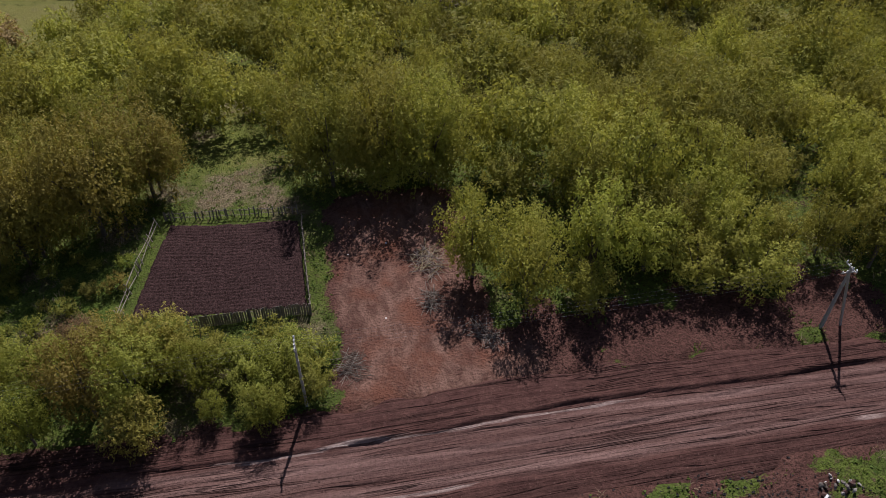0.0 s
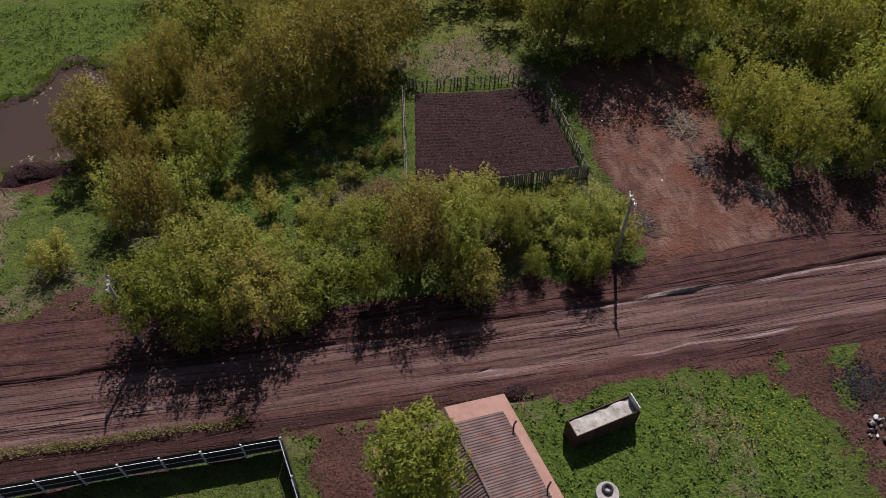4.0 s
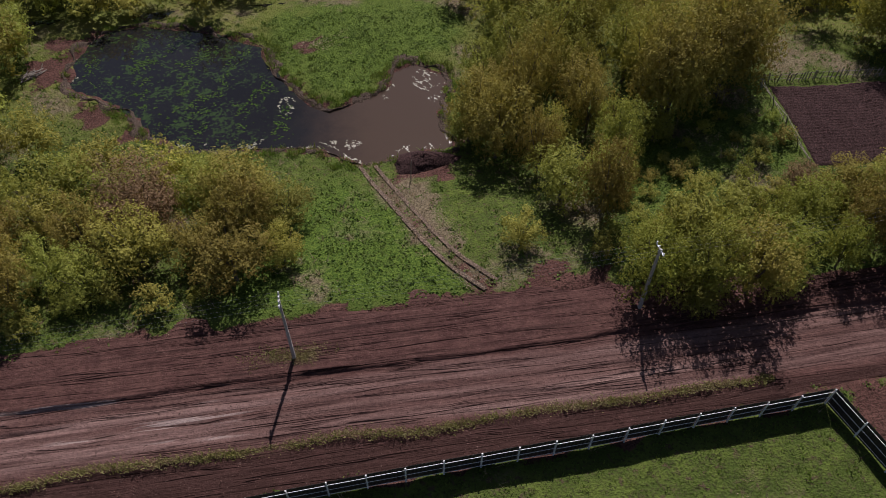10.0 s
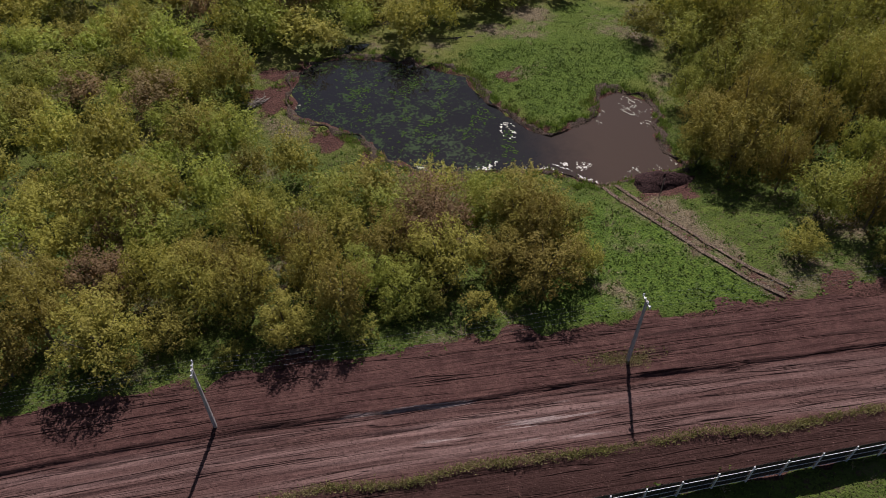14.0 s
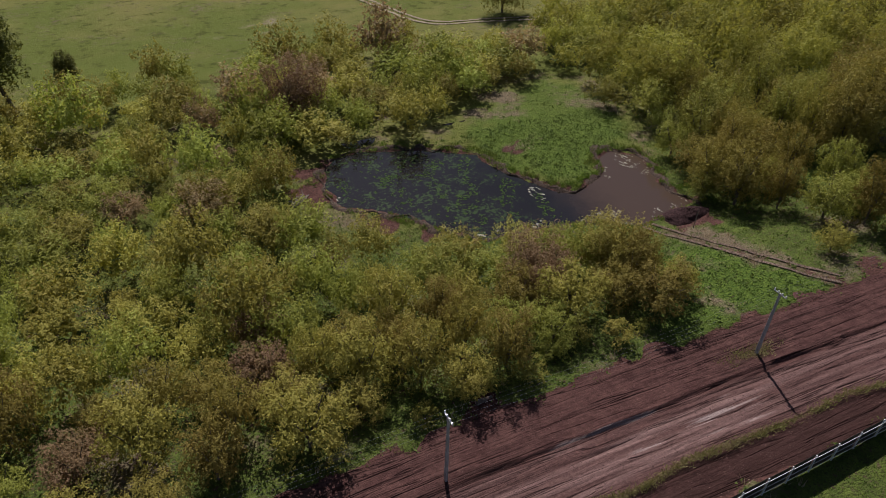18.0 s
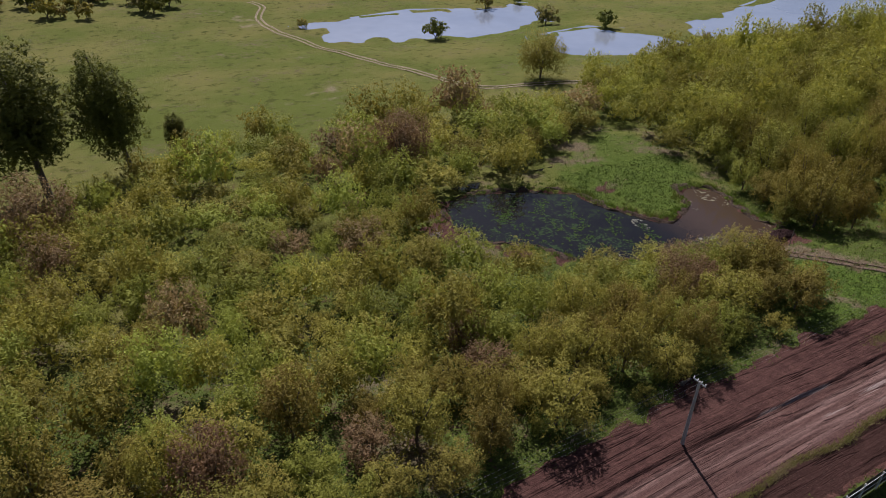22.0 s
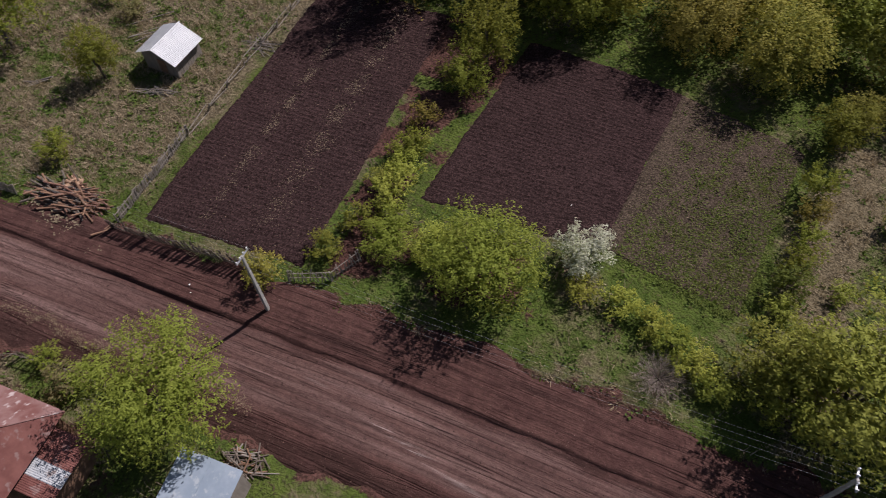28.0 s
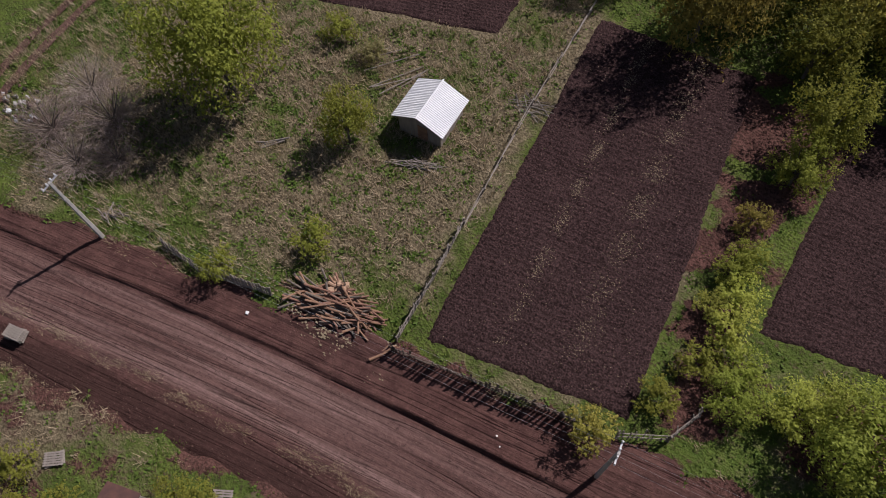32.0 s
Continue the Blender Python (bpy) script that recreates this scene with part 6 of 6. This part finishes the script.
def red_house():
    t = thing("red_roofed_house", pose(-206.5, -2.6, gz1(-206.5, -2.6), 0, 0, 13.8), "old house with a hipped roof of faded red tin", "house")
    e, h, hx, hy, q = 3.4, 6.1, 3.75, 3.55, 1.05
    for sx, sy, l, ang in ((0, -1, 2 * hx - 0.8, 0), (0, 1, 2 * hx - 0.8, 0), (-1, 0, 2 * hy - 1.1, 90), (1, 0, 2 * hy - 1.1, 90)):
        part("wall", box(bmesh.new(), l, 0.22, e, pose(sx * (hx - 0.5), sy * (hy - 0.5), 0, 0, 0, ang), 0.01), WOOD_BROWN, t)
    A, B, C, D = (-hx, hy, e), (hx, hy, e), (hx, -hy, e), (-hx, -hy, e)
    P, Q = (-q, 0, h), (q, 0, h)
    slope_sheets(t, B, A, Q, P, 11, [RED_FADED], 3)
    slope_sheets(t, A, D, P, P, 16, [RED_ROOF], 4)
    slope_sheets(t, D, C, P, Q, 9, [TIN_DULL, TIN_DULL, RED_FADED], 5)
    slope_sheets(t, C, B, Q, Q, 12, [RED_ROOF], 6)
    for p, s in ((A, P), (B, Q), (C, Q), (D, P), (P, Q)):
        part("ridge_cap", rod(bmesh.new(), Vector(p) + Vector((0, 0, 0.04)), Vector(s) + Vector((0, 0, 0.05)), 0.05, 0.05, 6), RED_FADED, t)
    chimney = part("chimney_pipe", rod(bmesh.new(), (-1.3, -1.9, 4.4), (-1.3, -1.9, 5.7), 0.13, 0.13, 12), TIN, t, "grey tin chimney pipe")
    part("cowl", rod(bmesh.new(), (-1.3, -1.9, 5.72), (-1.3, -1.9, 5.95), 0.24, 0.04, 12), TIN, chimney)
    # lean-to on the east side
    part("lean_to_wall", box(bmesh.new(), 2.0, 3.2, 2.3, Matrix.Translation((hx + 0.7, 0.8, 0)), 0.02), WOOD_BROWN, t)
    m = Matrix.Translation((hx - 0.5, 0.8, 3.1)) @ Matrix.Rotation(radians(14), 4, "Y")
    for k in range(4):
        part("roof_sheet", sheet(bmesh.new(), m @ pose(2.6, -1.5 + k * 0.95, 0.01 * (k % 2), 0, 0, 90), 1.0, 2.6, 0.12, 0.015, 0.006), [RED_ROOF, TIN, RED_ROOF, RED_ROOF][k], t)


red_house()


def white_hut():
    t = thing("white_roofed_hut", pose(-223.2, 27.95, gz1(-223, 28) - 0.05, 0, 0, 8.5), "small dark wooden hut with a white corrugated slate roof", "hut")
    w, l, e, h = 1.7, 1.6, 1.75, 2.75
    for sx in (-1, 1):
        for k in range(9):
            part("wall_board", box(bmesh.new(), 0.05, 0.34, e, Matrix.Translation((sx * w, -l + 0.18 + k * 0.355, 0.03)), 0.006), WOOD_GREY, t)
        pitch = math.degrees(math.atan2(h - e, 2.1))
        m = Matrix.Translation((0, 0, h)) @ Matrix.Rotation(radians(sx * pitch), 4, "Y")
        s = math.hypot(h - e, 2.1)
        for k in range(3):
            part("slate_sheet", sheet(bmesh.new(), m @ pose(s if sx > 0 else 0, -1.26 + k * 1.26, 0.02 + 0.005 * (k % 2), 0, 0, 90), 1.28, s, 0.16, 0.022, 0.01), WHITE_SLATE, t)
    for sy in (-1, 1):
        bm = bmesh.new()
        vs = [bm.verts.new(c) for c in ((-w, sy * l, 0), (w, sy * l, 0), (w, sy * l, e), (0, sy * l, h - 0.1), (-w, sy * l, e))]
        g = bmesh.ops.extrude_face_region(bm, geom=[bm.faces.new(vs)])
        bmesh.ops.translate(bm, vec=(0, 0.06, 0), verts=[x for x in g["geom"] if isinstance(x, bmesh.types.BMVert)])
        part("gable_wall", bm, WOOD_GREY, t)
    part("door", box(bmesh.new(), 0.8, 0.05, 1.6, Matrix.Translation((0.3, -l - 0.04, 0.05)), 0.01), WOOD_BROWN, t)
    part("ridge_cap", rod(bmesh.new(), (0, -1.95, h + 0.05), (0, 1.95, h + 0.05), 0.06, 0.06, 6), WHITE_SLATE, t)


white_hut()


def flat_shed(name, x, y, turn, w, l, h, tilt, material, label, sheets):
    t = thing(name, pose(x, y, gz1(x, y), 0, 0, turn), label, "shed")
    for sx in (-1, 1):
        part("wall", box(bmesh.new(), 0.12, l - 0.3, h - 0.15, Matrix.Translation((sx * (w / 2 - 0.2), 0, 0)), 0.01), WOOD_GREY, t)
        part("wall", box(bmesh.new(), w - 0.54, 0.12, h - 0.15, Matrix.Translation((0, sx * (l / 2 - 0.2), 0)), 0.01), WOOD_GREY, t)
    m = Matrix.Translation((0, 0, h)) @ Matrix.Rotation(radians(tilt), 4, "X")
    for k in range(sheets):
        c = w / sheets
        part("roof_sheet", box(bmesh.new(), c - 0.004, l, 0.03, m @ Matrix.Translation((-w / 2 + (k + 0.5) * c, 0, 0.004 * (k % 2))), 0.004), material, t)
    return t


flat_shed("grey_shed", -194.2, 2.6, 14, 4.0, 4.4, 2.5, 6, BLUE_TIN, "small shed with a flat blue-grey tin roof", 4)
rusty = flat_shed("rusty_shed", -220.1, -3.8, 20, 2.2, 2.3, 1.6, -8, RUST, "little shed with a flat rusty brown iron roof", 2)
part("roof_hatch", box(bmesh.new(), 0.7, 0.4, 0.05, Matrix.Translation((-0.2, -0.7, 1.75)), 0.01), RUST_LIGHT, rusty)


def pallets(x, y, turn, n, label):
    t = thing("pallet_stack", pose(x, y, gz1(x, y), 0, 0, turn), label, "pallets")
    slat = to_mesh(box(bmesh.new(), 1.2, 0.1, 0.022, None, 0.003), "slat", WOOD_GREY)
    beam = to_mesh(box(bmesh.new(), 0.09, 0.8, 0.09, None, 0.004), "beam", WOOD_GREY)
    for k in range(n):
        j = random.Random(k).uniform(-8, 8)
        for s in (-0.5, 0, 0.5):
            part("beam", beam, None, t, at=pose(0, 0, k * 0.14, 0, 0, j) @ Matrix.Translation((s, 0, 0.0)))
        for s in range(6):
            part("slat", slat, None, t, at=pose(0, 0, k * 0.14, 0, 0, j) @ Matrix.Translation((0, -0.36 + s * 0.144, 0.095)))


pallets(-233.8, -1.1, 20, 5, "stack of grey wooden pallets beside the road")
pallets(-225.6, -4.5, 50, 2, "grey pallets lying in the weedy yard")
pallets(-216.2, 0.2, 30, 1, "single grey pallet lying in the weeds")
stake = new("stake", to_mesh(rod(bmesh.new(), (0, 0, -0.2), (0.1, 0.05, 2.6), 0.05, 0.04, 7), "stake", WOOD_GREY))
stake.matrix_basis = pose(-219.3, 14.3, gz1(-219.3, 14.3))
tagged(stake, "single pale wooden stake behind the log pile", "stake")
stake2 = copy_thing(stake, pose(-56.8, 51.0, gz1(-56.8, 51.0)))
tagged(stake2, "single pale wooden stake near the pond")


def litter(rows):
    for x, y, s in rows:
        r = random.Random(int(x * 10))
        bm = bmesh.new()
        bmesh.ops.create_icosphere(bm, subdivisions=1, radius=s)
        for v in bm.verts:
            v.co *= r.uniform(0.6, 1.2)
            v.co.z *= 0.22
        ob = new("litter", to_mesh(bm, "litter", WHITE_PAINT))
        ob.matrix_basis = pose(x, y, gz1(x, y) + 0.12 + 0.3 * s, 0, 0, r.uniform(0, 180))
        tagged(ob, "scrap of white rubbish lying on the earth", "litter", "litter on the earth")


litter([(-223.1, 9.1, 0.15), (-205.9, 12.7, 0.08), (-205.4, 12.3, 0.06), (-187.2, 33.5, 0.07), (2, 50.6, 0.1), (-1.6, 49.5, 0.1), (1.2, 41, 0.09), (14.5, 44.5, 0.1)])


# ---- pond scum, clods, far meadow ----
def flakes(name, X, Y, Z, size, material, label, category, seed):
    """Small flat uneven rafts, joined."""
    r = np.random.default_rng(seed)
    n, k = len(X), 6
    a = np.arange(k) / k * 6.283
    rad = size * r.uniform(0.5, 1.4, (n, k)) * r.uniform(0.4, 1.5, (n, 1))
    turn = r.uniform(0, 6.283, (n, 1))
    v = np.stack([X[:, None] + rad * np.cos(a + turn) * 1.4, Y[:, None] + rad * np.sin(a + turn), np.repeat((Z + r.uniform(0, 0.012, n))[:, None], k, 1)], -1)
    me = mesh_np(name, v.reshape(-1, 3), np.arange(n * k).reshape(-1, k), material)
    tagged(new(name, me), label, category, kind="stuff")


SCUM = plain("pale_scum", (0.28, 0.27, 0.18), (0.44, 0.42, 0.33), 1.2, 0.22, 0.2, gloss=0.6)
ALGAE = plain("green_algae", (0.03, 0.066, 0.014), (0.06, 0.1, 0.024), 1.2, 0.6, 0.3, gloss=0.0)


def pond_rafts():
    r = np.random.default_rng(61)
    X, Y = r.uniform(-97, -50, 150000), r.uniform(55, 85, 150000)
    d = away(POND, X, Y)
    shore = (d < -0.1) & (d > -0.9 - 0.5 * wobble(X, Y, 4, 62)) & (wobble(X, Y, 5, 63) > 0.1) & ((Y < 62.5) | (X > -58) | (X < -92))
    isle = (np.hypot((X + 64) / 3.0, (Y - 58.9) / 0.9) < 1) | (np.hypot((X + 53.2) / 1.4, (Y - 68.6) / 2.0) < 1) | (np.hypot((X + 68.6) / 1.0, (Y - 66.4) / 1.6) < 1)
    k = (shore | (isle & (d < 0))) & (np.abs(wobble(X, Y, 2.6, 68) + 0.25 * wobble(X, Y, 0.7, 69)) < 0.2)
    flakes("pond_scum", X[k], Y[k], np.full(k.sum(), -5.09), 0.045, SCUM, "pale foamy scum floating along the pond's shore", "scum", 64)
    k = (d < -1.2) & (X < -68) & (wobble(X, Y, 6, 65) + 0.8 * wobble(X, Y, 2, 66) > 0.75) & (r.uniform(size=150000) < 0.16)
    flakes("algae", X[k], Y[k], np.full(k.sum(), -5.095), 0.07, ALGAE, "green algae floating on the pond", "algae", 67)


pond_rafts()


def clods():
    """Crumbs of earth on the graded strips, joined."""
    r = np.random.default_rng(71)
    n = 7000
    X0 = r.uniform(-255, 45, n)
    yc, south, north = road_at(X0)
    V = np.where(r.uniform(size=n) < 0.6, 2.9 + r.uniform(0, 1, n) * (north - 2.9), -2.9 - r.uniform(0, 1, n) * (south - 2.9))
    Y = yc + V
    z = lie(X0, Y) + 0.07
    s = 0.025 + 0.08 * r.uniform(0, 1, n) ** 5
    c = np.stack([X0, Y, z], -1)
    t = np.array([(1, 0, -0.3), (-0.5, 0.87, -0.3), (-0.5, -0.87, -0.3), (0, 0, 0.8)])
    v = c[:, None] + t[None] * s[:, None, None] * r.uniform(0.6, 1.3, (n, 4, 3))
    f = np.array([(0, 1, 3), (1, 2, 3), (2, 0, 3)])
    faces = (np.arange(n)[:, None, None] * 4 + f[None]).reshape(-1, 3)
    me = mesh_np("earth_clods", v.reshape(-1, 3), faces, EARTH_CLOD)
    tagged(new("earth_clods", me), "crumbled brown clods on the graded earth", "clods", kind="stuff")


EARTH_CLOD = soil("clods", (0.085, 0.05, 0.04), (0.11, 0.066, 0.053), (0.17, 0.12, 0.1), 0.6)
clods()


def riverside():
    r = np.random.default_rng(81)
    pts = []
    for level, poly in LAKES + [(RIVER_Z, RIVER[1:8])]:
        for k in range(16):
            i = r.integers(len(poly))
            (ax, ay), (bx, by) = poly[i], poly[(i + 1) % len(poly)]
            u = r.uniform()
            x, y = ax + (bx - ax) * u + r.normal() * 2.5, ay + (by - ay) * u + r.normal() * 2.5
            if y < 380 and x > -230 and k < 9 and min(float(away(q, x, y)) for _, q in LAKES) > 2.0:
                pts.append((x, y, r.uniform(0.5, 1.3)))
    for k in range(46):
        pts.append((r.uniform(-190, -95), r.uniform(262, 300), r.uniform(0.8, 1.6)))
    for x, y, s in pts:
        leaves = [OLIVE, PALE, DARK][int(r.integers(3))]
        plant("riverside_bush", "far", x, y, s * 2.0, leaves, SPELL[leaves], "bush", "bushes along the river")


riverside()


def scrub():
    """Low growth in the overgrown yard."""
    r = np.random.default_rng(91)
    for x, y in scatter([(-170, 31), (-162, 33), (-152, 37), (-148, 44), (-158, 53), (-167, 50)], 3.7, 92):
        leaves = [FRESH, OLIVE, SPRING][int(r.integers(3))]
        plant("garden_bush", "shrub", x, y, r.uniform(0.45, 1.2), leaves, SPELL[leaves], "bush", "bushes of the overgrown yard", r.uniform(0.5, 0.9))
    for x, y in scatter([(-42, 36.5), (-30, 37.5), (-21.5, 42), (-21, 52), (-31, 52.5), (-39, 45)], 2.15, 93):
        plant("garden_bush", "shrub", x, y, r.uniform(0.4, 0.95), [FRESH, SPRING, FRESH, OLIVE][int(r.integers(4))], "low fresh green shrub among the weeds", "bush", "shrubs among the weeds", r.uniform(0.6, 0.9))
    for x, y in scatter([(-110, 34.8), (-76, 36), (-74, 39), (-110, 38)], 2.7, 94):
        leaves = [FRESH, OLIVE, FRESH][int(r.integers(3))]
        plant("willow_bush", "shrub", x, y, r.uniform(0.5, 1.1), leaves, "low willow shrub at the thicket's edge", "bush", "shrubs at the thicket's edge", r.uniform(0.7, 1.0))


scrub()


def scatterings():
    r = np.random.default_rng(95)

    def strewn(name, spots, count, size, up, material, label, category, seed):
        X = np.concatenate([r.normal(x, sx, int(count * w)) for x, y, sx, sy, w in spots])
        Y = np.concatenate([r.normal(y, sy, int(count * w)) for x, y, sx, sy, w in spots])
        flakes(name, X, Y, ground_z(X, Y) + up, size, material, label, category, seed)
    strewn("ash", [(8.4, 20.0, 0.8, 0.9, 0.6), (14.5, 19.6, 2.4, 1.2, 1.8), (18.6, 18.4, 2.4, 1.4, 1), (24, 19.4, 2.6, 1.6, 1.2)], 1000, 0.06, 0.05, CHARCOAL, "black ash and charred ground in the yard", "ash", 1)
    strewn("straw", [(-57.4, 50.2, 0.35, 0.8, 1), (-56.4, 47.4, 0.4, 0.9, 1), (-55.2, 44.4, 0.5, 1.0, 1), (-54.4, 42.0, 0.5, 1.0, 0.6)], 330, 0.03, 0.1, STRAW_FLAT, "trampled pale straw beside the track", "straw", 2)
    strewn("dandelions", [(-1.5, 18.6, 2.6, 1.5, 1), (1.0, 16.6, 1.8, 1.6, 0.7)], 330, 0.024, 0.26, DANDELION, "yellow dandelion flowers in the yard", "flowers", 3)
    strewn("wood_chips", [(-218.6, 11.3, 2.2, 0.5, 1), (-214.6, 11.8, 1.0, 0.5, 0.5), (-64.6, 77.6, 1.5, 0.8, 0.8)], 300, 0.045, 0.14, STRAW_FLAT, "pale bark scraps strewn on the ground", "bark scraps", 4)


def bed_flecks():
    """Old straw left in lines along the tilled bed."""
    r = np.random.default_rng(97)
    n = 6500
    lane = r.choice([0, 1, 2], n, p=[0.42, 0.5, 0.08])
    U = np.where(lane == 0, r.normal(0.34, 0.018, n), np.where(lane == 1, r.normal(0.67, 0.035, n), r.uniform(0.05, 0.97, n)))
    W = np.where(lane == 2, r.uniform(0.02, 0.98, n), r.uniform(0.02, 0.98, n) ** 0.75)
    X, Y = bed_corner(BEDS[1][1], U, W)
    k = (wobble(X, Y, 2.2, 98) + r.normal(size=n) * 0.7 > -0.1) | (lane == 2)
    flakes("straw_flecks", X[k], Y[k], ground_z(X[k], Y[k]) + 0.14, 0.021, STRAW_FLAT, "flecks of pale straw in lines on the tilled bed", "straw", 99)


STRAW_FLAT = plain("trampled_straw", (0.2, 0.16, 0.105), (0.28, 0.23, 0.155), 3.0, 0.9, 0.4, gloss=0.05)
DANDELION = plain("dandelion_yellow", (0.36, 0.27, 0.02), (0.46, 0.34, 0.03), 3.0, 0.8, 0.1, gloss=0.05)
scatterings()
bed_flecks()


def wheel_track(line, gauge, width, material, label):
    """Two bare wheel lines."""
    pts = []
    for i in range(len(line) - 1):
        p0, p1, p2, p3 = [Vector(line[min(max(i + o, 0), len(line) - 1)]) for o in (-1, 0, 1, 2)]
        for k in range(12):
            t = k / 12
            pts.append(0.5 * (2 * p1 + (p2 - p0) * t + (2 * p0 - 5 * p1 + 4 * p2 - p3) * t * t + (3 * p1 - p0 - 3 * p2 + p3) * t ** 3))
    t = thing("wheel_track", Matrix(), label, "track", kind="structure")
    for off in (-gauge, gauge):
        bm = bmesh.new()
        prev = None
        for i, p in enumerate(pts):
            d = (pts[min(i + 1, len(pts) - 1)] - pts[max(i - 1, 0)]).normalized()
            s = Vector((-d.y, d.x))
            row = []
            for w in (-width, width):
                q = p + s * (off + w)
                row.append(bm.verts.new((q.x, q.y, gz1(q.x, q.y) + 0.12)))
            if prev:
                bm.faces.new((prev[0], prev[1], row[1], row[0]))
            prev = row
        part("wheel_line", bm, material, t)


TRACK_MUD = soil("track_mud", (0.105, 0.076, 0.058), (0.145, 0.11, 0.082), (0.2, 0.165, 0.12), 0.58)
TRACK_DUST = soil("track_dust", (0.21, 0.18, 0.12), (0.27, 0.23, 0.16), (0.32, 0.29, 0.2), 0.6)
wheel_track([(-28, 128), (-40, 133), (-53, 137), (-58, 156), (-64, 177), (-69, 208), (-73, 226), (-72, 246), (-66, 262), (-68, 272)], 0.85, 0.38, TRACK_DUST, "pale double wheel track across the green meadow")
wheel_track([(-249.6, 2), (-250.8, 7), (-252.4, 12), (-253.5, 18), (-254.2, 26), (-254.5, 36)], 0.8, 0.36, EARTH_CLOD, "earth wheel track with grass between the wheel lines")
wheel_track([(-61.0, 55.6), (-59.8, 51.5), (-58.4, 47.3), (-56.9, 42.9), (-55.0, 38.5), (-52.2, 34.8)], 0.7, 0.2, TRACK_MUD, "muddy wheel track from the road to the pond")
